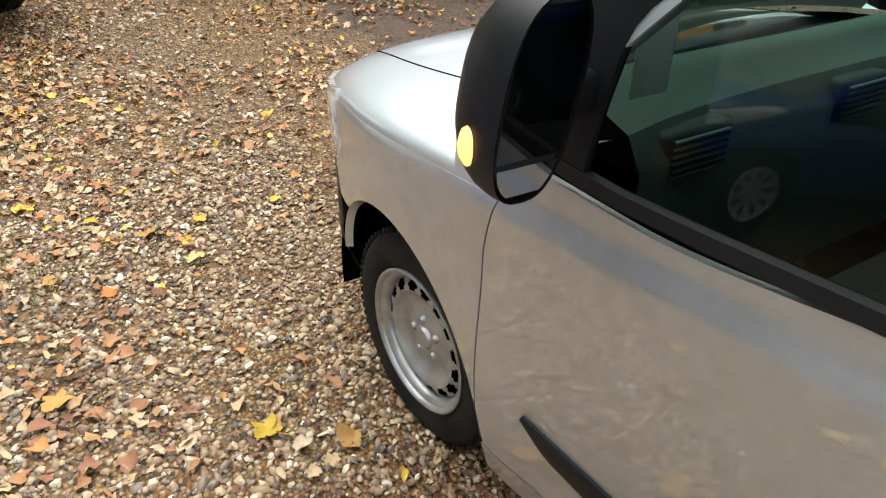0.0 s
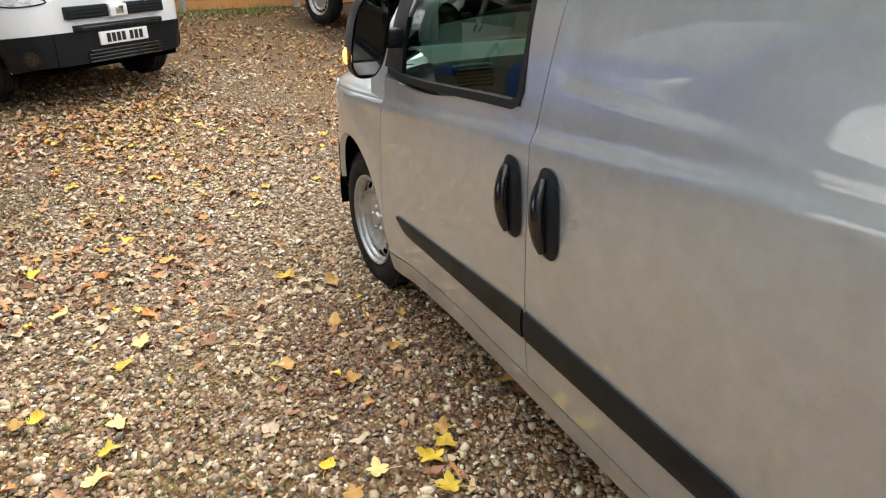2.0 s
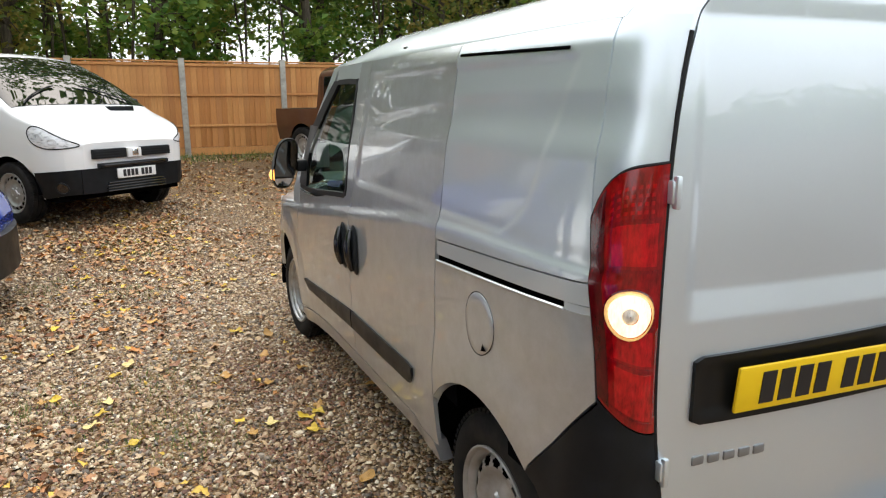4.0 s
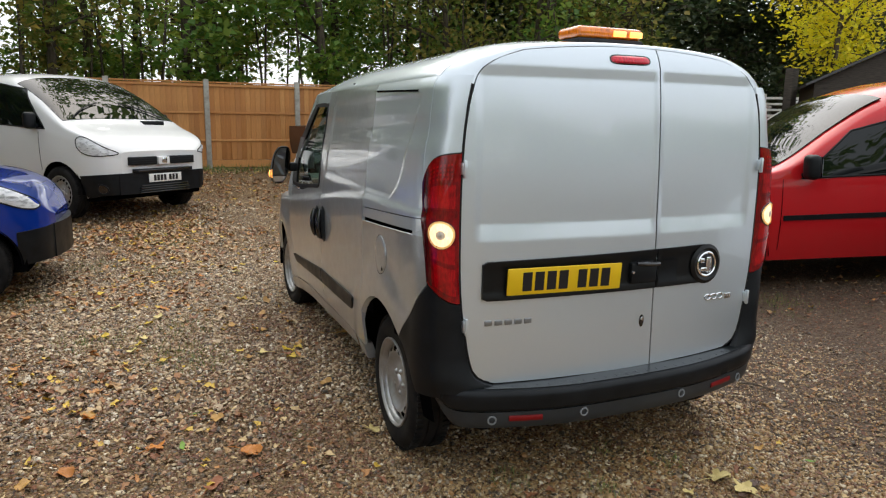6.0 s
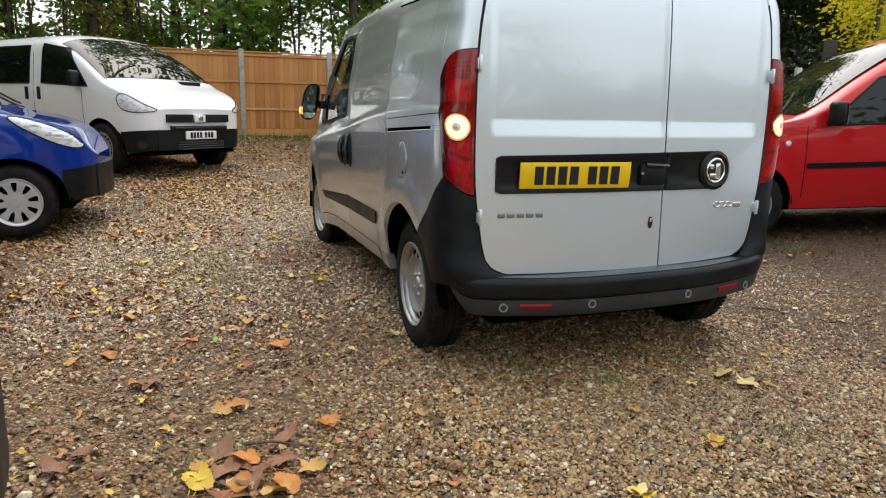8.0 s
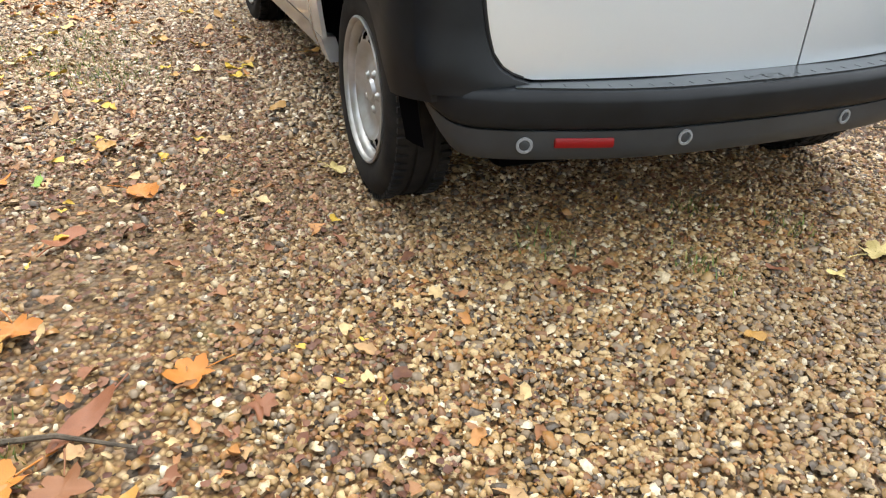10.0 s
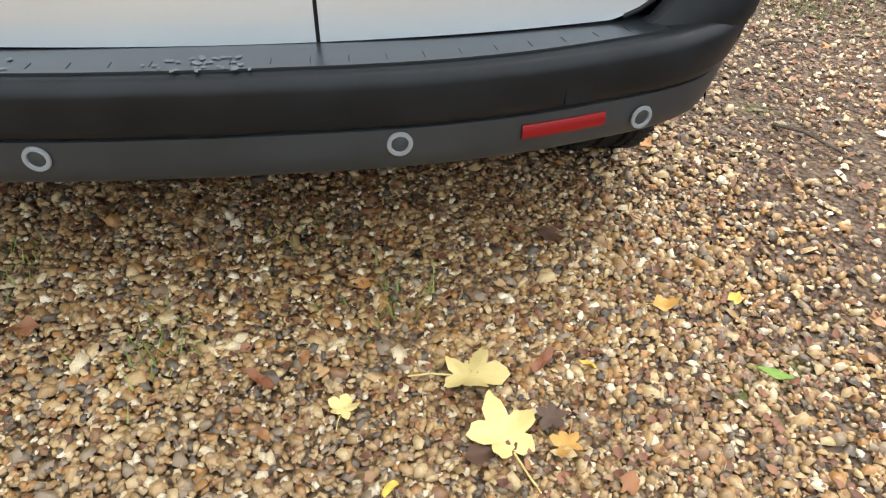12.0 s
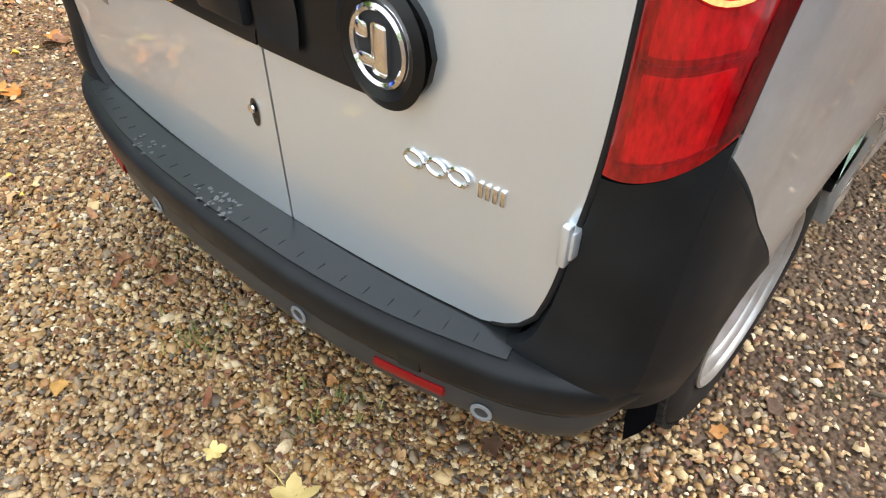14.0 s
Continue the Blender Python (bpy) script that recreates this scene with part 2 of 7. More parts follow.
red_lens = lens("red_lamp_lens", (0.23, 0.002, 0.004), coat=0.25)
red_bright = lens("bright_red_lamp_lens", (0.40, 0.003, 0.006), coat=0.25)
red_deep = lens("deep_red_lamp_lens", (0.075, 0.002, 0.004), coat=0.25)
clear_lens = lens("clear_lamp_lens", (0.75, 0.75, 0.74))
head_lens = material("clear_headlamp_lens", (0.70, 0.72, 0.74), 0.10, 0.0, 1.0)
_k = Nodes(head_lens)
_k.to("Base Color", _k.ramp(_k.noise(16, 3, 0.5, _k.stretch(1, 1, 2.5)), (0.34, (0.42, 0.43, 0.44)), (0.46, (0.78, 0.79, 0.80)), (0.66, (0.90, 0.91, 0.92))))
amber_lens = lens("amber_lamp_lens", (0.85, 0.20, 0.01))
lit_amber = lens("lit_amber_lamp", (1.0, 0.42, 0.09), emit=1.7)
lit_warm = lens("lit_indicator_lamp", (1.0, 0.78, 0.46), emit=0.75)
red_band = lens("dark_red_lamp_band", (0.20, 0.002, 0.005), coat=0.25)
bulb_mat = lens("clear_bulb_glass", (0.55, 0.50, 0.42))
pale_lens = lens("lit_amber_reflector", (1.0, 0.60, 0.22), emit=0.35)
brake_red = lens("brake_lamp_lens", (0.62, 0.012, 0.035), 0.2, coat=0.3)
red_plastic = material("red_reflector", (0.20, 0.004, 0.006), 0.35, 0.0, 0.15, 0.25)

# ---------------------------------------------------------------- the silver panel van
# Its length runs along y, the tail at y = 0, the nose at y = 4.39; x = 0 is its middle.
FRONT_Y, REAR_Y, HUB_Z = 3.49, 0.735, 0.305
crease = curve((-0.1, 1.165), (0.6, 1.168), (1.0, 1.160), (2.0, 1.055), (3.1, 0.93), (3.8, 0.86), (4.4, 0.80))
side_profile = curve((-1.0, 0.84), (-0.86, 0.868), (-0.72, 0.893), (-0.5, 0.914), (-0.28, 0.921), (-0.12, 0.922), (-0.02, 0.9215), (0.0, 0.9185), (0.008, 0.9140), (0.016, 0.9115), (0.06, 0.9090), (0.25, 0.893), (0.40, 0.868), (0.52, 0.85), (0.75, 0.80))


def roof_limit(z):
    return 0.872 if z <= 1.46 else 0.872 * max(0.0, 1 - ((z - 1.46) / 0.405) ** 4.0) ** (1 / 2.6)


def flare(y, z, hub, r0):
    r = math.hypot(y - hub, z - HUB_Z)
    return 0.016 * smooth(r0 + 0.20, r0 + 0.03, r)


def side_x(y, z):
    """Half the body's width at a place along it and a height."""
    w = side_profile(z - crease(y))
    if z > 1.40:
        k = smooth(1.40, 1.56, z)
        w = min(w, lerp(w, roof_limit(z), k))
    # the blind window panels are pressed in
    if 1.1 < z < 1.7:
        edge = 0.505 - 0.36 * (z - 1.27) + 0.10 * (max(0.0, 1.31 - z) / 0.12) ** 2
        zone = smooth(1.188, 1.206, z) * smooth(1.63, 1.61, z)
        w -= 0.0045 * zone * smooth(0.0, 0.032, y - edge) * smooth(0.0, 0.03, 1.93 - 0.16 * (z - 1.2) - y)
    w += flare(y, z, REAR_Y, 0.415) * (1 if z < 1.05 else 0)
    w += 0.8 * flare(y, z, FRONT_Y, 0.41)
    if y < 0.8:
        w *= 1 - 0.035 * ((0.8 - y) / 0.6) ** 4
    if y > 3.0:
        w *= 1 - 0.33 * ((y - 3.0) / 1.38) ** 4
    return w


def side_at(y, z, out=0.0):
    return Vector((-side_x(y, z) - out, y, z))


def side_in(co):
    return (1.0, 0.0, 0.0)


door_half = curve((0.470, 0.60), (0.478, 0.635), (0.490, 0.664), (0.515, 0.693), (0.56, 0.712), (0.68, 0.735), (0.82, 0.754), (1.1, 0.762), (1.35, 0.757), (1.55, 0.738), (1.66, 0.715), (1.72, 0.69), (1.755, 0.65), (1.78, 0.585), (1.795, 0.50))
tail_lean = curve((0.2, 0.0), (1.2, 0.0), (1.45, 0.006), (1.6, 0.014), (1.7, 0.026), (1.78, 0.045), (1.84, 0.08), (1.9, 0.14))


def tail_y(x, z, split=0.12):
    """Where the rear doors' skin lies; window panels pressed in above a sloping ledge."""
    y = 0.142 + 0.050 * (x / 0.75) ** 2 + tail_lean(z)
    zone = min(max((z - 1.060) / 0.068, 0.0), 1.0) * min(max((1.738 - z) / 0.046, 0.0), 1.0)
    edge = min(max((0.708 - abs(x)) / 0.030, 0.0), 1.0)
    seam = smooth(0.006, 0.03, abs(x - split))
    return y + 0.011 * zone * edge * lerp(0.35, 1, seam)


def corner(s, z, out=0.0):
    """The rounded rear corner, s from the rear door's edge (0) to the flank (1)."""
    xd = door_half(z) + 0.009 if z < 1.70 else door_half(1.70) + 0.009
    a = Vector((-xd, tail_y(xd, z) + 0.002, z))
    c = Vector((-side_x(0.36, z), 0.36, z))
    b = Vector((c.x, a.y - 0.018 * smooth(1.15, 0.95, z), z))
    p = a * (1 - s) ** 2 + b * 2 * s * (1 - s) + c * s * s
    if out:
        n = Vector((-lerp(0.25, 1, s), -lerp(1, 0.15, s), 0)).normalized()
        p += n * out
    return p


# where lamp and pillar end on the rounded corner, and how far forward that is
seam_s = curve((0.40, 0.52), (0.80, 0.53), (0.90, 0.55), (1.05, 0.60), (1.20, 0.68), (1.35, 0.73), (1.70, 0.75))


def seam_y(z):
    return corner(seam_s(z), z).y


def skin(y, z, out=0.0):
    """The flank, carried on round the rear corner."""
    if y >= 0.36:
        return side_at(y, z, out)
    lo, hi = 0.0, 1.0
    for _ in range(18):
        mid = (lo + hi) / 2
        lo, hi = (mid, hi) if corner(mid, z).y < y else (lo, mid)
    return corner(lo, z, out)


van = empty("panel_van", "silver metallic small panel van with black bumpers on gravel", "van")
split_x = lambda z: lerp(0.142, 0.116, (z - 0.47) / 1.35)
sill_z = curve((0.9, 0.385), (1.3, 0.390), (2.4, 0.385), (2.75, 0.362), (3.0, 0.335), (3.3, 0.32))


def both(name, make, mat, parent=None, label="", sharp=38):
    """A part on the near flank and its mirror image on the far one."""
    a = part(name, make(), mat, parent or van, label, sharp)
    b = part(name, mirror(make()), mat, parent or van, label, sharp)
    return a, b


# flanks: wings, front doors, sliding doors, rear quarters
def arch_low(y, hub, r, floor):
    d = abs(y - hub)
    return max(floor, HUB_Z + math.sqrt(max(r * r - d * d, 0.0)))


door_back = curve((0.3, 2.004), (1.02, 2.004), (1.12, 1.985), (1.36, 1.935), (1.6, 1.895), (1.75, 1.885))


def slide_rear(z):
    return lerp(1.052, 1.010, smooth(0.4, 1.7, z))


def front_wing():
    def f(u, v):
        y = lerp(3.1025, 4.20, u)
        z0 = arch_low(y, FRONT_Y, 0.408, 0.33 if y < 3.5 else 0.598)
        top = min(crease(y) + 0.012, 1.2)
        z = lerp(z0, top, v)
        y -= 0.045 * smooth(0.8, 1.03, z) * (1 - u)
        return side_at(y, z)
    return panel(f, 60, 22, side_in, 0.02)


def front_door():
    def f(u, v):
        z = lerp(0, 1, v)
        y = lerp(2.005, 3.098, u)
        z0 = max(sill_z(y) + 0.005, arch_low(y, FRONT_Y, 0.408, 0))
        z1 = lerp(1.112, 1.03, smooth(0.1, 0.75, u))
        z = lerp(z0, z1, v)
        y = lerp(door_back(z) + 0.001, 3.098, u)
        return side_at(y - 0.045 * smooth(0.8, 1.03, z) * u, z)
    return panel(f, 44, 34, side_in, 0.014)


def door_frame_rear():
    def f(u, v):
        z = lerp(1.112, 1.690, v)
        return side_at(lerp(door_back(z), lerp(2.072, 2.050, v), u), z)
    return panel(f, 8, 24, side_in, 0.014)


def sliding_door():
    def f(u, v):
        z = lerp(sill_z(lerp(1.05, 1.99, u)) + 0.005, 1.690, v)
        rear = slide_rear(z)
        lead = door_back(z) - 0.003
        return side_at(lerp(rear, lead, u), z)
    return panel(f, 70, 90, side_in, 0.014)


def rear_quarter_low():
    def f(u, v):
        y = lerp(0.235, 1.046, u)
        edge = lerp(0.892, 0.630, (y - 0.235) / 0.225) if y < 0.46 else 0.0
        z0 = max(arch_low(y, REAR_Y, 0.415, 0.39), edge)
        z1 = lerp(1.080, 1.042, (y - 0.235) / 0.81)
        z = lerp(z0, z1, v)
        return skin(lerp(seam_y(z) + 0.005, slide_rear(z) - 0.005, u), z)
    return panel(f, 64, 30, side_in, 0.014)


def rail_cover():
    def f(u, v):
        z = lerp(lerp(1.099, 1.064, u), lerp(1.147, 1.108, u), v)
        return skin(lerp(seam_y(z) + 0.004, 1.016, u), z)
    return panel(f, 36, 5, side_in, 0.012)


def rail_end():
    def f(u, v):
        z = lerp(lerp(1.080, 1.077, u), lerp(1.097, 1.095, u), v)
        return skin(lerp(seam_y(z) + 0.004, 0.335, u), z, -0.001)
    return panel(f, 6, 3, side_in, 0.010)


def rear_quarter_high():
    def f(u, v):
        z = lerp(lerp(1.151, 1.112, u), 1.690, v)
        return skin(lerp(seam_y(z) + 0.004, slide_rear(z) - 0.005, u), z)
    return panel(f, 90, 80, side_in, 0.014)


def sill():
    def f(u, v):
        y = lerp(1.10, 3.08, u)
        top = sill_z(y)
        z = lerp(top - 0.085, top - 0.001, v)
        return side_at(y, z, -0.012 * (1 - v))
    return panel(f, 50, 6, side_in, 0.05)


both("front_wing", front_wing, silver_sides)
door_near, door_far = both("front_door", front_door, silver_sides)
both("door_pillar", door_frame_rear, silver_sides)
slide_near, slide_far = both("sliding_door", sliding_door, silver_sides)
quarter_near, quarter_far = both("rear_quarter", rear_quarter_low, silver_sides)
both("rail_cover", rail_cover, silver)
both("rail_end", rail_end, silver)
both("upper_quarter", rear_quarter_high, silver)
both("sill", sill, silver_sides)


# an added near-black shell behind the panels paints the shade in their gaps
def inner_shell():
    bm = bmesh.new()
    zs = [0.30, 0.36, 0.45, 0.6, 0.75, 0.9, 1.02, 1.08, 1.12, 1.2, 1.4, 1.55, 1.66, 1.74]
    ys = [0.26 + 0.04 * i for i in range(73)]

    def skip(y, z):
        d = min(math.hypot(y - REAR_Y, z - HUB_Z), math.hypot(y - FRONT_Y, z - HUB_Z))
        return d < 0.40 or (2.03 < y and z > 1.03) or (y > 1.96 and z > 1.03) or (y > 2.9 and z > 0.9)
    vs = {}
    for i in range(len(ys) - 1):
        for j in range(len(zs) - 1):
            if skip((ys[i] + ys[i + 1]) / 2, (zs[j] + zs[j + 1]) / 2):
                continue
            q = []
            for a, b in ((i, j), (i + 1, j), (i + 1, j + 1), (i, j + 1)):
                if (a, b) not in vs:
                    vs[a, b] = bm.verts.new(skin(ys[a], zs[b], -0.020))
                q.append(vs[a, b])
            bm.faces.new(q)
    return bm


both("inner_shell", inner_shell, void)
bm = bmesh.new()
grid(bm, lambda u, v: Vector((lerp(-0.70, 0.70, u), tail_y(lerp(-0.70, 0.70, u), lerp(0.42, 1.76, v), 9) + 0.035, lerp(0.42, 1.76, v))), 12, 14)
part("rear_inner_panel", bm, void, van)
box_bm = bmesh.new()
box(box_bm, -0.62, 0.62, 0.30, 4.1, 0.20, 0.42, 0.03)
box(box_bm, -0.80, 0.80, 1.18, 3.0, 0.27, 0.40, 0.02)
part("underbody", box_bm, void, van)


# wheel wells
def well(hub):
    def make():
        bm = bmesh.new()
        prof = [(0.432, -0.90 + 0.02), (0.432, -0.60), (0.05, -0.58)]

        def f(u, v):
            r, x = prof[int(round(v * 2))]
            q = lerp(0.0, math.pi - 0.36, u) if hub < 2 else lerp(-0.12, math.pi, u)
            return Vector((x, hub + r * math.cos(q), HUB_Z + r * math.sin(q)))
        grid(bm, f, 28, 2)
        return bm
    return make


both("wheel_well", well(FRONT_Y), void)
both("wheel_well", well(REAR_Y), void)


# arch lips: the turned edge of the sheet
def lip(hub, r, a0, a1):
    def make():
        bm = bmesh.new()

        def f(u, v):
            q = lerp(a0, a1, u)
            rr = r - 0.010 * v
            y, z = hub + rr * math.cos(q), HUB_Z + rr * math.sin(q)
            return Vector((-side_x(hub + r * math.cos(q), HUB_Z + r * math.sin(q)) + 0.022 * v, y, z))
        grid(bm, f, 40, 2)
        return bm
    return make


both("arch_lip", lip(FRONT_Y, 0.408, 0.25, math.pi - 0.08), silver)
both("arch_lip", lip(REAR_Y, 0.415, 0.22, math.pi * 0.70), silver)

# roof
def roof_point(u, y):
    k = abs(2 * u - 1)
    q = (1 - k) * math.pi / 2
    lim = 1.690
    q0 = math.asin(min(1.0, ((lim - 1.46) / 0.405) ** (4.0 / 2)))
    q = lerp(q0, math.pi / 2, 1 - k)
    z = 1.46 + 0.405 * math.sin(q) ** (2 / 4.0)
    x = 0.872 * max(math.cos(q), 0) ** (2 / 2.6)
    base = -skin(y, lim).x
    x *= base / (0.872 * math.cos(q0) ** (2 / 2.6))
    h = (z - lim) * lerp(1.0, 0.80, smooth(0.45, 0.16, y)) * lerp(1, 0.35, smooth(1.9, 2.75, y))
    return Vector((-x if u < 0.5 else x, y, lim + h + 0.002))


def roof_edge_back(u):
    x = abs(roof_point(u, 0.25).x)
    return 0.258 + 0.03 * (x / 0.75) ** 2


part("roof", panel(lambda u, v: roof_point(u, lerp(roof_edge_back(u), 2.50, v)), 40, 44, lambda c: (0, 0, -1), 0.012, True), silver, van)


# rear corners: pillar above, lamp, black plastic below
def lamp_low(s):
    return 0.818 + 0.088 * s ** 1.6


def lamp_high(s):
    return 1.402 - 0.015 * s - 0.10 * s ** 5


def pillar():
    def f(u, v):
        z = lerp(lamp_high(u) + 0.005, 1.692, v)
        return corner(u * seam_s(z), z)
    return panel(f, 14, 24, lambda c: (0.6, 0.8, 0), 0.014, True)


def lamp_zone(s0, s1, k0, k1, out, nu=10, nv=14):
    def make():
        def f(u, v):
            s = lerp(s0, s1, u)
            k = lerp(k0, k1, v)
            swell = out + 0.016 * math.sin(math.pi * min(max(s, 0.02), 0.98)) ** 0.6 * math.sin(math.pi * lerp(0.08, 0.92, k)) ** 0.5
            z = lerp(lamp_low(s), lamp_high(s), k)
            return corner(s * seam_s(z), z, swell)
        return panel(f, nu, nv, lambda c: (0.6, 0.8, 0), 0.02, True)
    return make


def bumper_corner():
    def f(u, v):
        z1 = lamp_low(u) - 0.006
        z = lerp(0.450, z1, v)
        return corner(u * seam_s(z), z, 0.005 + 0.016 * smooth(0.60, 0.47, z))
    return panel(f, 16, 22, lambda c: (0.6, 0.8, 0), 0.02, True)


def bumper_flank():
    """The black side of the rear bumper, down to the wheel arch."""
    def f(u, v):
        z = lerp(0.43, 0.887, v)
        dz = min(z - HUB_Z, 0.439)
        arch = REAR_Y - math.sqrt(max(0.440 ** 2 - dz * dz, 0.0))
        y0 = seam_y(z) - 0.001
        y1 = arch if z < 0.615 else lerp(0.462, y0, (z - 0.615) / 0.272)
        return skin(lerp(y0, max(y1, y0 + 0.002), u), z, 0.005 + 0.006 * smooth(0.60, 0.47, z))
    return panel(f, 8, 26, side_in, 0.02)


pillars = both("corner_pillar", pillar, silver)
for v in pillars[1].data.vertices:
    v.co.z += 0.020 * smooth(1.69, 1.40, v.co.z)
lamp_a, lamp_b = both("tail_lamp", lamp_zone(0.0, 1.0, 0.0, 1.0, 0.004, 14, 40), red_lens, None, "red tail lamp with round clear indicator")
for v in both("bumper_corner", bumper_corner, black_plastic)[1].data.vertices:
    v.co.z += 0.020 * smooth(0.5, 0.8, v.co.z)
both("bumper_flank", bumper_flank, black_plastic)


def lamp_disc(k, r0, r1, out, across=0.42, tall=1.0, n=30):
    """A round reflector on the lamp, between two radii."""
    def make():
        bm = bmesh.new()

        def f(u, v):
            q = 2 * math.pi * u
            r = lerp(r0, r1, v)
            s = across + r * math.cos(q) / 0.155
            z = k + r * math.sin(q) * tall
            kk = (z - lamp_low(s)) / (lamp_high(s) - lamp_low(s))
            swell = 0.016 * math.sin(math.pi * min(max(s, 0.02), 0.98)) ** 0.6 * math.sin(math.pi * lerp(0.08, 0.92, kk)) ** 0.5
            return corner(min(max(s, 0.0), 1.0) * seam_s(z), z, 0.004 + swell + out + 0.006 * (1 - v))
        grid(bm, f, n, 4, True, closed=True)
        return bm
    return make


for ob, flipper in ((lamp_a, False), (lamp_b, True)):
    side = mirror if flipper else (lambda b: b)
    for name, k, r0, r1, mat, out, at_s, tall in (
            ("indicator_bulb", 1.095, 0.001, 0.017, bulb_mat, 0.0045, 0.44, 1.0), ("indicator_lens", 1.095, 0.017, 0.046, lit_warm, 0.003, 0.44, 1.0),
            ("indicator_ring", 1.095, 0.046, 0.054, pale_lens, 0.002, 0.44, 1.0), ("indicator_rim", 1.095, 0.054, 0.057, red_deep, 0.002, 0.44, 1.0)):
        part(name, side(lamp_disc(k, r0, r1, out, at_s, tall)()), mat, ob)
    part("outer_lens", side(lamp_zone(0.80, 0.995, 0.02, 0.985, 0.0052, 5, 40)()), red_deep, ob)
    for k0, k1 in ((0.05, 0.235), (0.27, 0.40), (0.645, 0.80)):
        part("reflector", side(lamp_zone(0.10, 0.70, k0, k1, 0.0049, 8, 8)()), red_bright, ob)
    for k0, wide in ((0.035, 0.008), (0.245, 0.012), (0.405, 0.010), (0.62, 0.010), (0.81, 0.008)):
        part("lens_band", side(lamp_zone(0.06, 0.80, k0, k0 + wide, 0.0056)()), red_band, ob)
    # a fine grid of small prisms near the top of the lens
    for k0 in (0.835, 0.865, 0.895, 0.925):
        for j in range(7):
            part("lens_prism", side(lamp_zone(0.18 + 0.085 * j, 0.23 + 0.085 * j, k0, k0 + 0.014, 0.0056, 2, 2)()), red_bright, ob)
    rim = [corner(u * seam_s(lamp_high(u)), lamp_high(u) + 0.002, 0.004) for u in [i / 12 for i in range(13)]]
    rim += [corner(seam_s(lerp(lamp_high(1), lamp_low(1), v)), lerp(lamp_high(1), lamp_low(1), v), 0.004) for v in [i / 20 for i in range(1, 21)]]
    part("lamp_seal", side(tube(bmesh.new(), rim, 0.0028, 6)), rubber, ob)
# the body leans a little, so the far rear lamp sits higher
for ob in (lamp_b, *lamp_b.children):
    ob.data.transform(Matrix.Translation((0, 0, 0.020)))

# rear doors
tail_in = lambda c: (0, 1, 0)


def rear_door(left):
    def f(u, v):
        z0 = 0.472
        z = lerp(z0, 1.795, v)
        edge = door_half(z)
        s = split_x(z)
        x = lerp(-edge, s - 0.003, u) if left else lerp(s + 0.003, edge, u)
        zz = z + (0.013 * (x / 0.65) ** 2 + 0.009 * x / 0.65) * (1 - v) + (0.032 - 0.032 * (x / 0.5) ** 2) * v ** 6
        return Vector((x, tail_y(x, zz, split_x(zz)), zz))
    return panel(f, 120 if left else 80, 190, tail_in, 0.014, False)


door_l = part("rear_door", rear_door(True), silver, van)
door_r = part("rear_door", rear_door(False), silver, van)
# the rear edge of the roof, rounded down to the top of the doors
def door_rim(z):
    """The outer edge of a rear door near its top."""
    v = (z - 0.472) / 1.323
    x = door_half(z)
    return Vector((x, z + 0.026 * (x / 0.65) ** 2 * (1 - v) + (0.032 - 0.032 * (x / 0.5) ** 2) * v ** 6))


half_line = [door_rim(z) + Vector((0.004, 0.001)) for z in (1.640, 1.68, 1.70, 1.72, 1.74, 1.755, 1.77, 1.785)] + [Vector((x, 1.798 + 0.032 - 0.032 * (x / 0.5) ** 2)) for x in (0.5, 0.4, 0.3, 0.2, 0.1)]
top_line = [Vector((-p.x, p.y)) for p in half_line] + half_line[::-1]
back_line = [roof_point(i / 40, roof_edge_back(i / 40) + 0.004) for i in range(41)]


def along(line, k):
    """A point at a share of a line's length."""
    d = [0.0]
    for a, b in zip(line, line[1:]):
        d.append(d[-1] + (b - a).length)
    q = k * d[-1]
    for i in range(len(d) - 1):
        if q <= d[i + 1] or i == len(d) - 2:
            return line[i].lerp(line[i + 1], min(max((q - d[i]) / (d[i + 1] - d[i]), 0), 1))


def roof_rim(u, v):
    a = along(top_line, u)
    b = along(back_line, u)
    p = Vector((a.x, tail_y(a.x, a.y, 9) + 0.001, a.y))
    q = p.lerp(b, v)
    bulge = 0.012 * math.sin(math.pi * v)
    return q + Vector((0, -bulge, 0.6 * bulge))


bm = bmesh.new()
grid(bm, roof_rim, 60, 6)
part("roof_rim", bm, silver, van)

# the black handle panel across both doors, with the plate, the grip and the round badge
def strip_z(x):
    return lerp(0.822, 0.826, (x + 0.67) / 1.1), lerp(0.980, 1.000, (x + 0.67) / 1.1)


def handle_panel(x0, x1):
    def f(u, v):
        x = lerp(x0, x1, u)
        a, b = strip_z(x)
        if x > 0.40:
            d = min((x - 0.40) / 0.108, 1.0)
            h = math.sqrt(max(1 - d * d, 0.0))
            a, b = lerp(0.911, a, h), lerp(0.911, b, h)
        if x < -0.65:
            d = min((-0.65 - x) / 0.025, 1.0)
            h = 1 - 0.12 * d * d
            a, b = lerp(0.9, a, h), lerp(0.9, b, h)
        z = lerp(a, b, v)
        rim = 0.010 - 0.006 * smooth(0.12, 0.2, v) * smooth(0.88, 0.8, v) * smooth(0, 0.02, abs(x - x0)) 
        return Vector((x, tail_y(x, z) - rim, z))
    return panel(f, 40, 12, tail_in, 0.014)


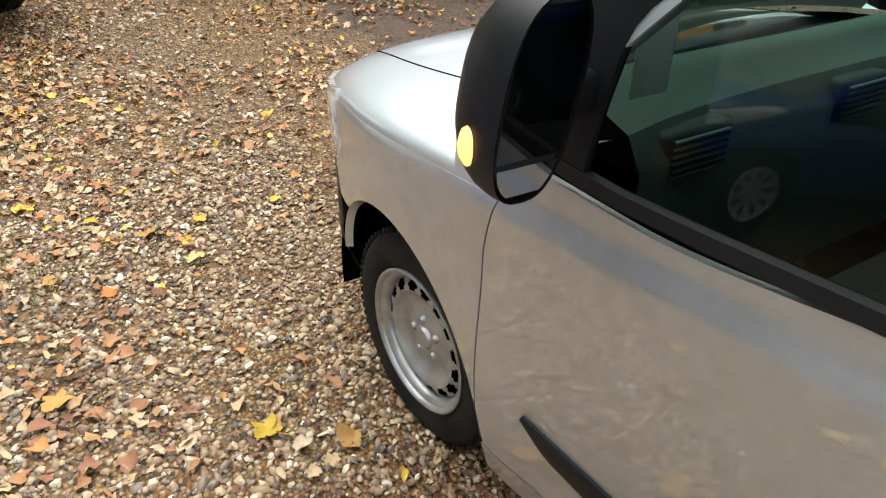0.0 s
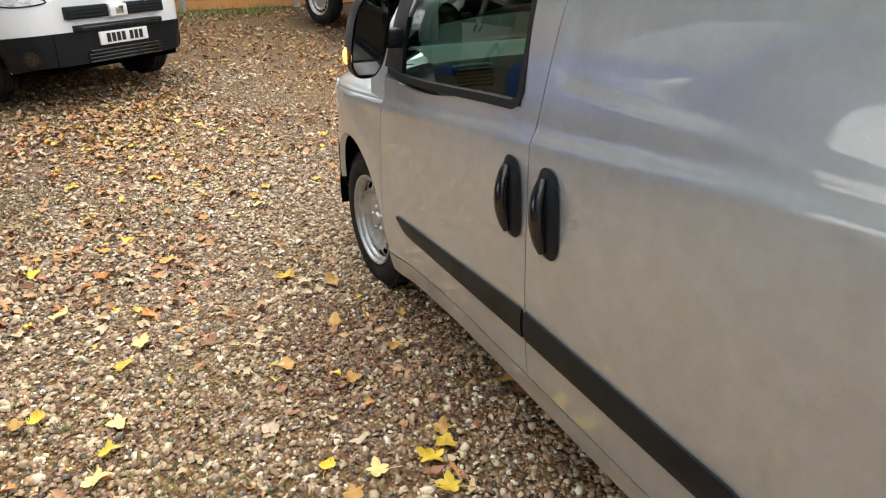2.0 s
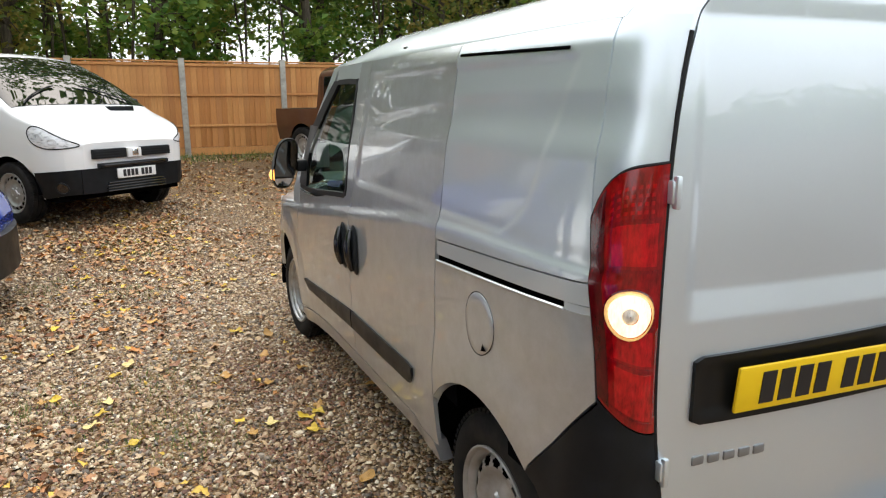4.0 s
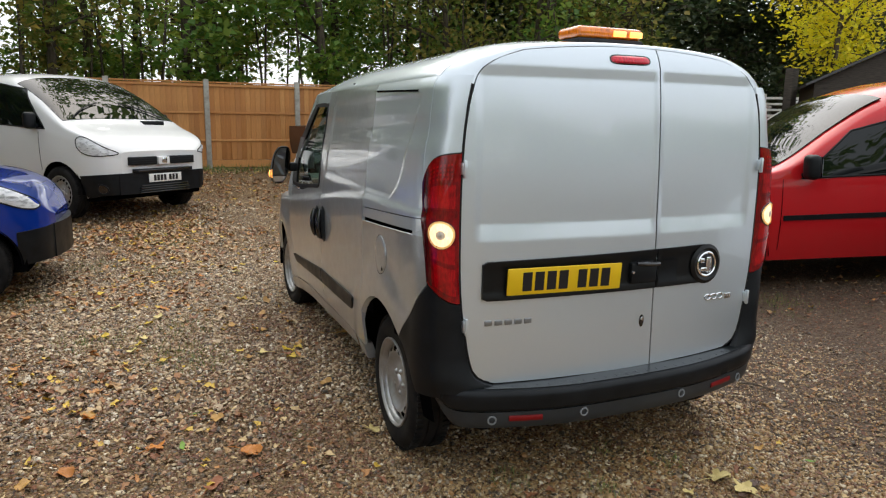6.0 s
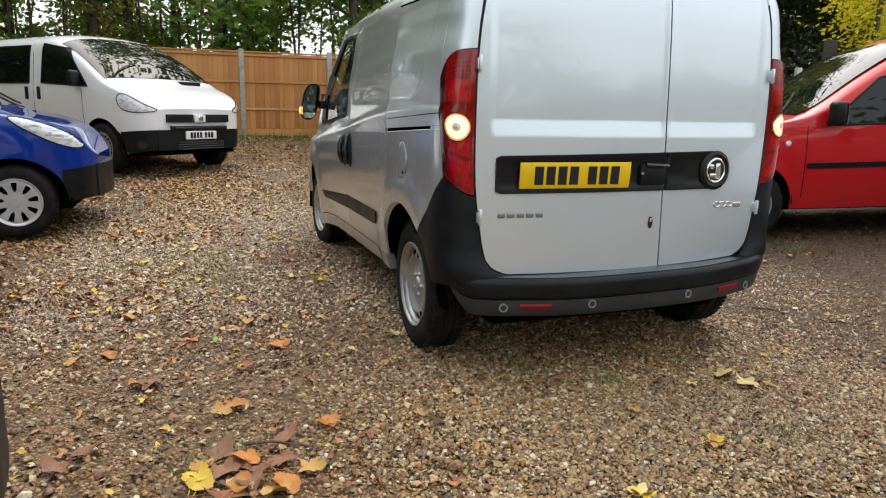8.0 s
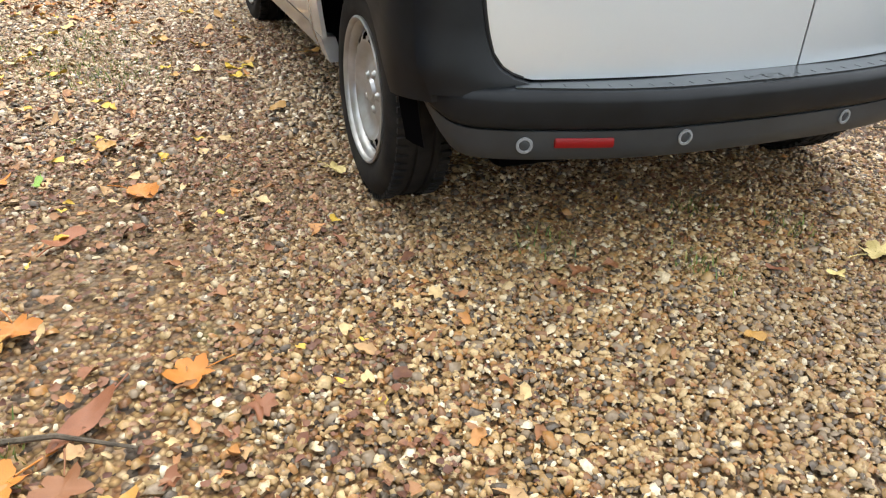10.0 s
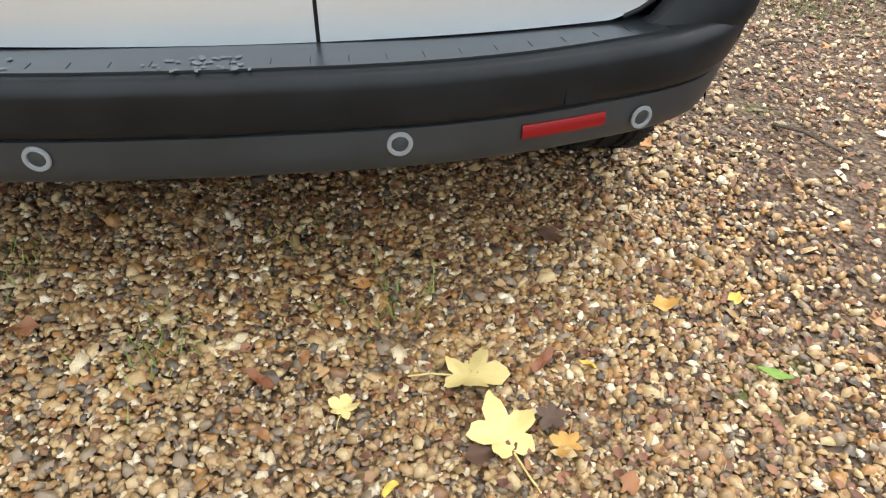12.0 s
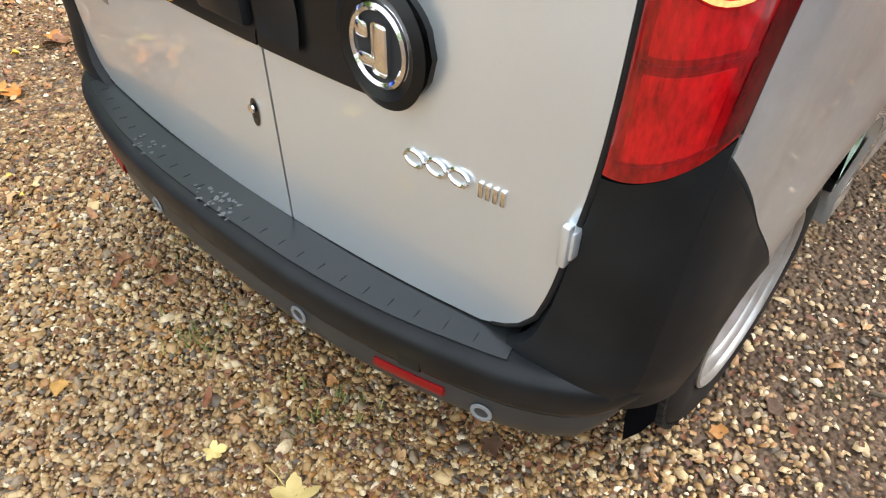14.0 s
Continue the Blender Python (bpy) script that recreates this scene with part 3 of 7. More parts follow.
part("handle_panel", handle_panel(-0.675, 0.136), satin_black, door_l)
part("handle_panel", handle_panel(0.142, 0.508), satin_black, door_r)
bm = boxed(-0.005, 0.130, 0.118, 0.150, 0.852, 0.946, 0.012)
part("grip_recess", bm, black_plastic, door_l)
bm = tube(bmesh.new(), [(0.020, 0.118, 0.942), (0.06, 0.106, 0.940), (0.10, 0.106, 0.938), (0.132, 0.116, 0.936)], 0.010)
part("door_grip", bm, gloss_black, door_l)
bm = bmesh.new()
grid(bm, lambda u, v: Vector((lerp(0.150, 0.250, u), 0.130 + 0.006 * math.cos(3.14 * (v - 0.5)), lerp(0.848, 0.945, v))), 6, 8)
part("finger_scoop", bm, black_plastic, door_r)
bm = bmesh.new()
spun(bm, [(0.0, -0.006), (0.006, -0.006), (0.008, 0.0)], 14, (0.0, 0.117, 0.905), "y")
part("lock_barrel", bm, chrome, door_l)
# plate
bm = boxed(-0.582, -0.068, 0.0, 0.010, 0.0, 0.111, 0.004)
bmesh.ops.rotate(bm, matrix=Matrix.Rotation(radians(5), 3, "X"), verts=bm.verts)
bmesh.ops.rotate(bm, matrix=Matrix.Rotation(radians(-4), 3, "Z"), cent=(-0.325, 0, 0), verts=bm.verts)
bmesh.ops.translate(bm, vec=(0, 0.127, 0.844), verts=bm.verts)
plate = part("number_plate", bm, plate_yellow, door_l, "yellow rear number plate")


def plate_bars(parent, mat, origin, across, up, out, count_gap, w, h, step):
    for i in count_gap:
        bm = bmesh.new()
        o = Vector(origin) + Vector(across) * (i * step)
        p = [o + Vector(across) * a + Vector(up) * b + Vector(out) * c for a, b, c in ((0, 0, 0), (w, 0, 0), (w, h, 0), (0, h, 0), (0, 0, .0015), (w, 0, .0015), (w, h, .0015), (0, h, .0015))]
        v = [bm.verts.new(q) for q in p]
        for q in ((4, 5, 6, 7), (0, 1, 5, 4), (1, 2, 6, 5), (2, 3, 7, 6), (3, 0, 4, 7)):
            bm.faces.new([v[a] for a in q])
        part("plate_mark", bm, mat, parent, sharp=10)


rot = Matrix.Rotation(radians(-4), 3, "Z") @ Matrix.Rotation(radians(5), 3, "X")
across, up, out = rot @ Vector((1, 0, 0)), rot @ Vector((0, 0, 1)), rot @ Vector((0, -1, 0))
plate_bars(plate, plate_dark, Vector((-0.325, 0.127, 0.844)) + across * -0.192 + up * 0.017 + out * 0.0005, across, up, out, (0, 1, 2, 3, 4.6, 5.6, 6.6), 0.040, 0.078, 0.0535)

# round badge: a ring with a plain figure in it
bm = bmesh.new()
spun(bm, [(0.046, 0.0), (0.048, -0.007), (0.053, -0.010), (0.058, -0.007), (0.060, 0.0)], 40, (0.420, 0.142, 0.911), "y")
badge = part("badge_ring", bm, chrome, door_r)
bm = boxed(0.412, 0.444, 0.131, 0.139, 0.874, 0.946, 0.008, 3)
box(bm, 0.378, 0.404, 0.131, 0.139, 0.918, 0.940, 0.006)
box(bm, 0.382, 0.424, 0.131, 0.139, 0.880, 0.898, 0.006)
part("badge_figure", bm, chrome, badge)
bm = bmesh.new()
spun(bm, [(0.001, -0.003), (0.047, -0.003)], 32, (0.420, 0.143, 0.911), "y")
part("badge_ground", bm, inner_dark, badge)
bm = bmesh.new()
spun(bm, [(0.0600, -0.002), (0.074, -0.008), (0.090, 0.0)], 40, (0.420, 0.141, 0.911), "y")
part("badge_surround", bm, satin_black, door_r)
# bright lettering blocks under the handle panel
for i in range(5):
    x = -0.660 + 0.0425 * i
    yb = tail_y(x + 0.018, 0.73)
    bm = boxed(x, x + 0.034, yb - 0.004, yb + 0.004, 0.718, 0.741, 0.004)
    part("badge_block", bm, letter_grey, door_l)
for i in range(3):
    bm = bmesh.new()
    c = Vector((0.466 + 0.044 * i, tail_y(0.47 + 0.044 * i, 0.748) - 0.003, 0.748))
    tube(bm, [c + Vector((0.021 * math.cos(q), 0, 0.012 * math.sin(q))) for q in [2 * math.pi * j / 14 for j in range(15)]], 0.0035, 6)
    part("badge_block", bm, chrome, door_r)
for i in range(4):
    x = 0.590 + 0.0130 * i
    part("badge_block", boxed(x, x + 0.0095, tail_y(x, 0.742) - 0.004, tail_y(x, 0.742) + 0.003, 0.730, 0.756, 0.002), chrome, door_r)
# rubber seals in the gaps round and between the rear doors
for sgn in (-1, 1):
    path = [Vector((sgn * (door_half(z) + 0.0045), tail_y(door_half(z), z) + 0.004, z + (0.013 * (door_half(z) / 0.65) ** 2 + 0.009 * sgn * door_half(z) / 0.65) * (1 - (z - 0.472) / 1.323))) for z in [0.476, 0.485, 0.50, 0.53, 0.57, 0.62] + [0.70 + 0.08 * i for i in range(13)]]
    part("door_seal", tube(bmesh.new(), path, 0.0055, 8), rubber, van)
part("door_seal", tube(bmesh.new(), [Vector((split_x(z), tail_y(split_x(z), z, split_x(z)) + 0.005, z)) for z in [0.474 + 0.066 * i for i in range(21)]], 0.0032, 6), rubber, van)
# key lock, hinges, third brake lamp
bm = bmesh.new()
grid(bm, lambda u, v: Vector((0.081 + 0.013 * v * math.cos(6.2832 * u), tail_y(0.08, 0.68) - 0.006 + 0.005 * v, 0.680 + 0.028 * v * math.sin(6.2832 * u))), 24, 3, False, True)
part("key_lock", bm, gloss_black, door_l)
bm = bmesh.new()
spun(bm, [(0.0, -0.003), (0.008, -0.003), (0.009, 0.0)], 14, (0.081, tail_y(0.08, 0.68) - 0.006, 0.690), "y")
part("lock_barrel", bm, chrome, door_l)
for sx, parent in ((-1, door_l), (1, door_r)):
    for z in (0.725, 1.345):
        xe = door_half(z)
        y = tail_y(xe, z)
        bm = boxed(sx * xe - 0.012, sx * xe + 0.012, y - 0.018, y + 0.01, z - 0.024, z + 0.024, 0.005)
        box(bm, sx * xe - 0.007, sx * xe + 0.007, y - 0.025, y - 0.010, z - 0.034, z + 0.034, 0.004)
        part("hinge", bm, silver, parent)


def brake_oval(grow, out, u, v):
    q = 2 * math.pi * u
    x = -0.0285 + (0.0965 + grow) * v * math.copysign(abs(math.cos(q)) ** 0.35, math.cos(q))
    z = 1.776 + (0.0165 + grow) * v * math.copysign(abs(math.sin(q)) ** 0.75, math.sin(q))
    return Vector((x, tail_y(x, z) - out * (1 - v ** 4) - 0.001, z))


bm = bmesh.new()
grid(bm, lambda u, v: brake_oval(0.004, 0.004, u, v), 48, 4, False, True)
housing = part("brake_lamp_housing", bm, gloss_black, door_l)
bm = bmesh.new()
grid(bm, lambda u, v: brake_oval(0.0, 0.010, u, v), 48, 6, False, True)
part("high_brake_lamp", bm, brake_red, housing)

# rear bumper
plan = curve((0.0, 0.030), (0.25, 0.038), (0.45, 0.060), (0.60, 0.093), (0.69, 0.120), (0.76, 0.156), (0.80, 0.186))


def bumper_path(s):
    """Plan of the bumper's outer edge: s from 0 (middle) to 1 (by the wheel)."""
    if s < 0.76:
        x = s / 0.76 * 0.78
        return x, plan(x)
    k = (s - 0.76) / 0.24
    a, b, c = (0.78, plan(0.78)), (0.866, 0.225), (0.872, 0.320)
    return tuple(a[i] * (1 - k) ** 2 + b[i] * 2 * k * (1 - k) + c[i] * k * k for i in (0, 1))


def bumper_rise(s):
    """The bumper hangs a little lower on one side, and its ends lift."""
    return 0.0145 * s + 0.009 * smooth(0.25, 0.75, abs(s))


def bumper_at(s, inset, z):
    a = abs(s)
    x0, y0 = bumper_path(a)
    x1, y1 = bumper_path(min(a + 0.01, 1.0))
    x2, y2 = bumper_path(max(a - 0.01, 0.0)) if a > 0.01 else (-bumper_path(0.01)[0], bumper_path(0.01)[1])
    tx, ty = x1 - x2, y1 - y2
    n = math.hypot(tx, ty)
    nx, ny = -ty / n, tx / n
    x, y = x0 + nx * inset, y0 + ny * inset
    return Vector((math.copysign(x, s), y, z))


def sweep(prof, n=72, s0=-1.0, s1=1.0):
    bm = bmesh.new()

    def f(u, v):
        s = lerp(s0, s1, u)
        d, z = prof[int(round(v * (len(prof) - 1)))]
        rise = 0.17 * smooth(0.74, 1.0, abs(s)) * max(0.0, 1 - (z - 0.29) / 0.17)
        return bumper_at(s, d, z + rise + bumper_rise(s))
    grid(bm, f, n, len(prof) - 1)
    return bm


bumper = part("rear_bumper", sweep([(0.030, 0.380), (0.014, 0.381), (0.007, 0.387), (0.003, 0.400), (0.001, 0.425), (0.0, 0.445), (0.002, 0.455), (0.008, 0.463), (0.016, 0.4675), (0.030, 0.4695), (0.070, 0.468), (0.150, 0.462)]), black_plastic, van)
part("bumper_valance", sweep([(0.14, 0.306), (0.060, 0.298), (0.030, 0.303), (0.022, 0.312), (0.016, 0.340), (0.014, 0.376), (0.03, 0.380)]), valance_plastic, bumper)
bm = bmesh.new()
def pad(u, v):
    s = lerp(-0.66, 0.66, u)
    p = bumper_at(s, lerp(0.026, 0.112, v), 0.4725 - 0.001 * v + bumper_rise(s))
    return p
part("step_pad", panel(pad, 60, 3, lambda c: (0, 0, -1), 0.006), pad_plastic, bumper)
for i in range(24):
    s = lerp(-0.60, 0.60, i / 23)
    p, q = (bumper_at(s, d, 0.4722 + bumper_rise(s)) for d in (0.040, 0.058))
    part("grip_rib", tube(bmesh.new(), [p, q], 0.0009, 6), black_plastic, bumper)
for s in (-0.632, -0.2475, 0.2475, 0.632):
    p = bumper_at(s, 0.013, 0.352 + 0.0155 * s - (0.007 if s > 0.5 else 0.0))
    w = (p - bumper_at(s, 0.06, p.z)).normalized()
    m = Matrix.Translation(p) @ w.to_track_quat("Z", "Y").to_matrix().to_4x4()
    bm = bmesh.new()
    spun(bm, [(0.0124, 0.0), (0.0135, 0.003), (0.0188, 0.0028), (0.0198, 0.0)], 28, (0, 0, 0), "z")
    bm.transform(m)
    ring = part("sensor_ring", bm, pale_ring, bumper)
    bm = bmesh.new()
    spun(bm, [(0.0005, 0.001), (0.011, 0.001), (0.0128, 0.0)], 22, (0, 0, 0), "z")
    bm.transform(m)
    part("parking_sensor", bm, valance_plastic, bumper)
for sg in (-1, 1):
    def refl(u, v):
        s = sg * lerp(0.430, 0.565, u if sg > 0 else 1 - u)
        return bumper_at(s, 0.012 - 0.003 * math.sin(3.14 * v), lerp(0.338, 0.361, v) + bumper_rise(s))
    part("reflector", panel(refl, 10, 4, tail_in, 0.01), red_plastic, bumper)
bm = bmesh.new()
def cover(u, v):
    s = lerp(0.487, 0.527, u)
    return bumper_at(s, 0.0015, lerp(0.390, 0.428, v) + bumper_rise(s))
part("tow_eye_cover", panel(cover, 3, 3, tail_in, 0.004), black_plastic, bumper)

# pale scuffs on the loading edge
rs = random.Random(3)
for i in range(48):
    s0 = rs.choice((-0.30, -0.05, -0.03, 0.0, 0.02)) + rs.uniform(-0.045, 0.045)
    d0 = rs.uniform(0.02, 0.07)
    bm = bmesh.new()
    n = 7
    vs = [bm.verts.new(bumper_at(s0 + 0.006 * math.cos(6.28 * j / n) * rs.uniform(0.2, 1.0), d0 + 0.007 * math.sin(6.28 * j / n) * rs.uniform(0.3, 1.0), 0.4736 + bumper_rise(s0))) for j in range(n)]
    bm.faces.new(vs)
    part("scuff_mark", bm, scuff_mat, bumper)

# black rubbing strips on the doors, with pointed ends
def strip(y0, y1, z0a, z0b, z1a, z1b, tip0, tip1):
    def make():
        def f(u, v):
            y = lerp(y0, y1, u)
            a, b = lerp(z0a, z0b, u), lerp(z1a, z1b, u)
            if tip1 and u > 0.90:
                a = lerp(a, b - 0.012, ((u - 0.90) / 0.10) ** 2)
            if tip0 and u < 0.07:
                k = ((0.07 - u) / 0.07)
                a = lerp(a, lerp(a, b, 0.55), k ** 2)
                b = lerp(b, lerp(a, b, 0.85), k ** 2)
            z = lerp(a, b, v)
            return side_at(y, z, 0.011 * math.sin(math.pi * lerp(0.12, 0.88, v)) ** 0.5)
        return panel(f, 40, 6, side_in, 0.014)
    return make


for door, mk in ((0, strip(2.010, 2.945, 0.512, 0.478, 0.598, 0.528, False, True)), (1, strip(1.262, 1.996, 0.520, 0.512, 0.602, 0.598, True, False))):
    a, b = both("rubbing_strip", mk, black_plastic)
    a.parent, b.parent = ((door_near, door_far), (slide_near, slide_far))[door]


# upright black pull handles
def handle(yc, z0, z1, lean):
    def make():
        bm = bmesh.new()

        def f(u, v):
            q = 2 * math.pi * u
            cx = math.copysign(abs(math.cos(q)) ** 0.7, math.cos(q)) * 0.047 * v
            cz = math.copysign(abs(math.sin(q)) ** 0.6, math.sin(q)) * (z1 - z0) / 2 * v
            y = yc + cx + lean * cz
            zz = (z0 + z1) / 2 + cz
            return side_at(y, zz, 0.016 * (1 - v ** 4) + 0.004)
        grid(bm, f, 32, 8, False, True)
        return bm
    return make


def grip(yc, z0, z1, lean):
    def make():
        pts = []
        for i in range(9):
            k = i / 8
            z = lerp(z0 + 0.02, z1 - 0.02, k)
            pts.append(side_at(yc + lean * (z - (z0 + z1) / 2), z, 0.018 + 0.016 * math.sin(math.pi * k)))
        return tube(bmesh.new(), pts, [0.010, 0.015, 0.017, 0.018, 0.018, 0.018, 0.017, 0.015, 0.010], 10)
    return make


for yc, owners in ((2.073, (door_near, door_far)), (1.905, (slide_near, slide_far))):
    z0, z1 = (0.785, 0.995) if yc > 2 else (0.790, 1.008)
    for nm, mk, mt in (("door_handle", handle, black_plastic), ("handle_grip", grip, gloss_black)):
        pair = both(nm, mk(yc, z0, z1, 0.06), mt)
        pair[0].parent, pair[1].parent = owners


# fuel flap: a shallow round lid in a thin gap, with a finger notch
def flap():
    bm = bmesh.new()

    def f(u, v):
        q, r = 2 * math.pi * u, (0.0, 0.03, 0.06, 0.078, 0.0815, 0.0825)[int(round(v * 5))]
        out = (0.0045, 0.0045, 0.0045, 0.0040, 0.0015, -0.004)[int(round(v * 5))]
        r = max(r, 0.0005)
        y, z = 0.722 + r * 1.02 * math.cos(q), 0.928 + r * 1.05 * math.sin(q)
        return side_at(y, z, out)
    grid(bm, f, 40, 5, False, True)
    return bm


def flap_gap():
    bm = bmesh.new()
    grid(bm, lambda u, v: side_at(0.722 + lerp(0.0825, 0.0848, v) * 1.02 * math.cos(6.28319 * u), 0.928 + lerp(0.0825, 0.0848, v) * 1.05 * math.sin(6.28319 * u), 0.0012), 48, 1, False, True)
    return bm


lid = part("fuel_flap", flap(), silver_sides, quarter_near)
part("flap_gap", flap_gap(), void, lid)
bm = bmesh.new()
tri = [side_at(y, z, 0.0068) for y, z in ((0.695, 0.858), (0.664, 0.866), (0.688, 0.880))]
bm.faces.new([bm.verts.new(p) for p in tri][::-1])
part("finger_notch", bm, void, lid)
# bright lower edge of the sliding-door rail
both("rail_edge", lambda: tube(bmesh.new(), [skin(lerp(0.335, 1.012, i / 12), lerp(1.0790, 1.0445, i / 12), 0.0015) for i in range(13)], 0.0035, 6), silver)

# upper guide groove of the sliding door
both("upper_groove", lambda: tube(bmesh.new(), [side_at(lerp(0.43, 0.985, i / 10), lerp(1.640, 1.656, i / 10), 0.0005) for i in range(11)], 0.0045, 6), void)

# windows of the cab
glass_front = curve((1.05, 2.900), (1.2, 2.882), (1.3, 2.850), (1.4, 2.72), (1.57, 2.48), (1.63, 2.40))


def cab_glass():
    def f(u, v):
        z = lerp(1.085, 1.615, v)
        y0 = lerp(2.070, 2.055, v)
        y1 = glass_front(z)
        zz = z - 0.030 * u * (1 - v) + 0.03 * (1 - u) * (1 - v)
        return side_at(lerp(y0, y1, u), zz, -0.008)
    bm = bmesh.new()
    grid(bm, f, 20, 14, True)
    return bm


g_near, g_far = both("door_glass", cab_glass, green_glass)
for g, d in ((g_near, door_near), (g_far, door_far)):
    g.parent = d


def seal(path, w, out=0.004):
    """A flat rubber band along (y, z) points of the flank."""
    def make():
        bm = bmesh.new()
        n = len(path)
        a, b = [], []
        for i, (y, z) in enumerate(path):
            y0, z0 = path[max(i - 1, 0)]
            y1, z1 = path[min(i + 1, n - 1)]
            t = Vector((y1 - y0, z1 - z0)).normalized()
            o = Vector((-t.y, t.x))
            rows = []
            for k, e in ((-1, -0.010), (-0.8, out), (0.8, out), (1, -0.010)):
                rows.append(bm.verts.new(side_at(y + o.x * w * k, z + o.y * w * k, e)))
            a.append(rows)
        for r0, r1 in zip(a, a[1:]):
            for j in range(3):
                bm.faces.new((r0[j], r1[j], r1[j + 1], r0[j + 1])[::-1])
        return bm
    return make


belt = [(2.070, 1.200), (2.072, 1.150), (2.085, 1.124), (2.115, 1.111), (2.25, 1.101), (2.45, 1.083), (2.65, 1.066), (2.80, 1.056), (2.90, 1.056), (3.02, 1.060)]
both("window_seal", seal(belt, 0.014), rubber)
both("window_seal", seal([(2.070, 1.18), (2.062, 1.40), (2.052, 1.58), (2.075, 1.612), (2.20, 1.618), (2.40, 1.618)], 0.013), rubber)


def sail():
    """Black triangle ahead of the door glass that carries the mirror."""
    def f(u, v):
        z = lerp(1.07, 1.40, v)
        y0 = glass_front(z) - 0.02
        y1 = lerp(3.055, 2.90, v)
        return side_at(lerp(y0, y1, u), z, 0.002)
    return panel(f, 8, 14, side_in, 0.015)


def a_post():
    def f(u, v):
        z = lerp(0.944, 1.690, v)
        v = max((z - 1.02) / 0.67, 0.0)
        y0 = lerp(3.062, 2.44, smooth(0, 1, v) * 0.15 + v * 0.85)
        y1 = y0 + lerp(0.16, 0.10, v)
        return side_at(lerp(y0, y1, u), z)
    return panel(f, 6, 24, side_in, 0.03)


def window_top():
    def f(u, v):
        y = lerp(2.04, 2.45, u)
        return side_at(y, lerp(1.625, 1.690, v))
    return panel(f, 12, 4, side_in, 0.014)


def quarter_light():
    def f(u, v):
        z = lerp(1.35, 1.625, v)
        y0 = glass_front(z) - 0.02
        y1 = lerp(2.93, 2.50, v)
        return side_at(lerp(y0, y1, u), z, 0.001)
    return panel(f, 5, 10, side_in, 0.015)


both("sail_panel", sail, black_plastic)
both("windscreen_pillar", a_post, silver)
both("window_header", window_top, silver)
both("window_edge_trim", quarter_light, rubber)

# bonnet, windscreen and nose
def front_top(u, y):
    """Bonnet and screen surface across the car."""
    k = math.sin(math.pi / 2 * (2 * u - 1))
    h = crease(y) + 0.012
    x = side_x(y, min(h, 1.2)) * k
    z = h + 0.125 * max(1 - abs(k) ** 3.0, 0.0) ** 0.5 * lerp(1, 0.6, smooth(3.9, 4.40, y)) - 0.11 * smooth(4.05, 4.36, y) ** 2
    return Vector((x, y + 0.0, z))


bm = panel(lambda u, v: front_top(u, lerp(3.075, 4.33, v) + 0.26 * (1 - (2 * u - 1) ** 4) * (1 - v)), 44, 26, lambda c: (0, 0, -1), 0.02, True)
bonnet = part("bonnet", bm, silver, van)


def screen(u, v):
    k = 2 * u - 1
    y = lerp(3.25, 2.52, v) + lerp(0.20, 0.10, v) * (1 - k * k)
    z = lerp(1.035, 1.695, v) + lerp(0.05, 0.075, v) * (1 - k * k)
    x = k * lerp(0.80, 0.735, v)
    return Vector((x, y, z))


bm = bmesh.new()
grid(bm, screen, 20, 16, True)
part("windscreen", bm, green_glass, van)
bm = bmesh.new()
grid(bm, lambda u, v: Vector((lerp(-0.62, 0.62, u), lerp(3.22, 3.44, v) + 0.12 * (1 - (2 * u - 1) ** 2), lerp(1.045, 1.005, v) + 0.05 * (1 - (2 * u - 1) ** 2))), 18, 4, True)
part("scuttle", bm, black_plastic, van)


def nose(z0, z1, out):
    def f(u, v):
        z = lerp(z0, z1, v)
        q = lerp(-1, 1, u)
        if abs(q) > 0.6:
            k = (1 - abs(q)) / 0.4
            y = lerp(3.90, 4.22, k ** 0.8)
            x = math.copysign(side_x(y, max(z, 0.42)) + out, q)
        else:
            x = q / 0.6 * (side_x(4.22, max(z, 0.42)) + out)
            y = 4.22 + 0.17 * (1 - (q / 0.6) ** 2) ** 0.8
        x *= 1 - 0.55 * max(0.0, 0.44 - z) ** 1.2
        return Vector((x, y + out - 0.05 * max(0, z - 0.6) - 0.3 * max(0.0, 0.40 - z), z))
    return panel(f, 48, 14, lambda c: (0, -1, 0), 0.02)


part("front_bumper", nose(0.32, 0.595, 0.003), black_plastic, van)
part("front_panel", nose(0.60, 0.80, 0.0), silver, van)
def head(u, v):
    y = lerp(3.92, 4.24, u)
    z = lerp(0.72 + 0.03 * u, 0.885 - 0.05 * u, v)
    return side_at(y, z, 0.004 + 0.010 * math.sin(3.14 * u))
both("headlamp", lambda: panel(head, 16, 10, side_in, 0.03), head_lens)
# bright streak by the arch is polished lamp edge
both("bonnet_gap", lambda: tube(bmesh.new(), [front_top(lerp(0.235, 0.20, i / 16), lerp(3.36, 4.22, i / 16)) + Vector((0, 0, 0.0005)) for i in range(17)], 0.0022, 6), void)
bm = boxed(-0.30, 0.30, 4.36, 4.40, 0.56, 0.66, 0.01)
part("front_grille", bm, black_plastic, van)

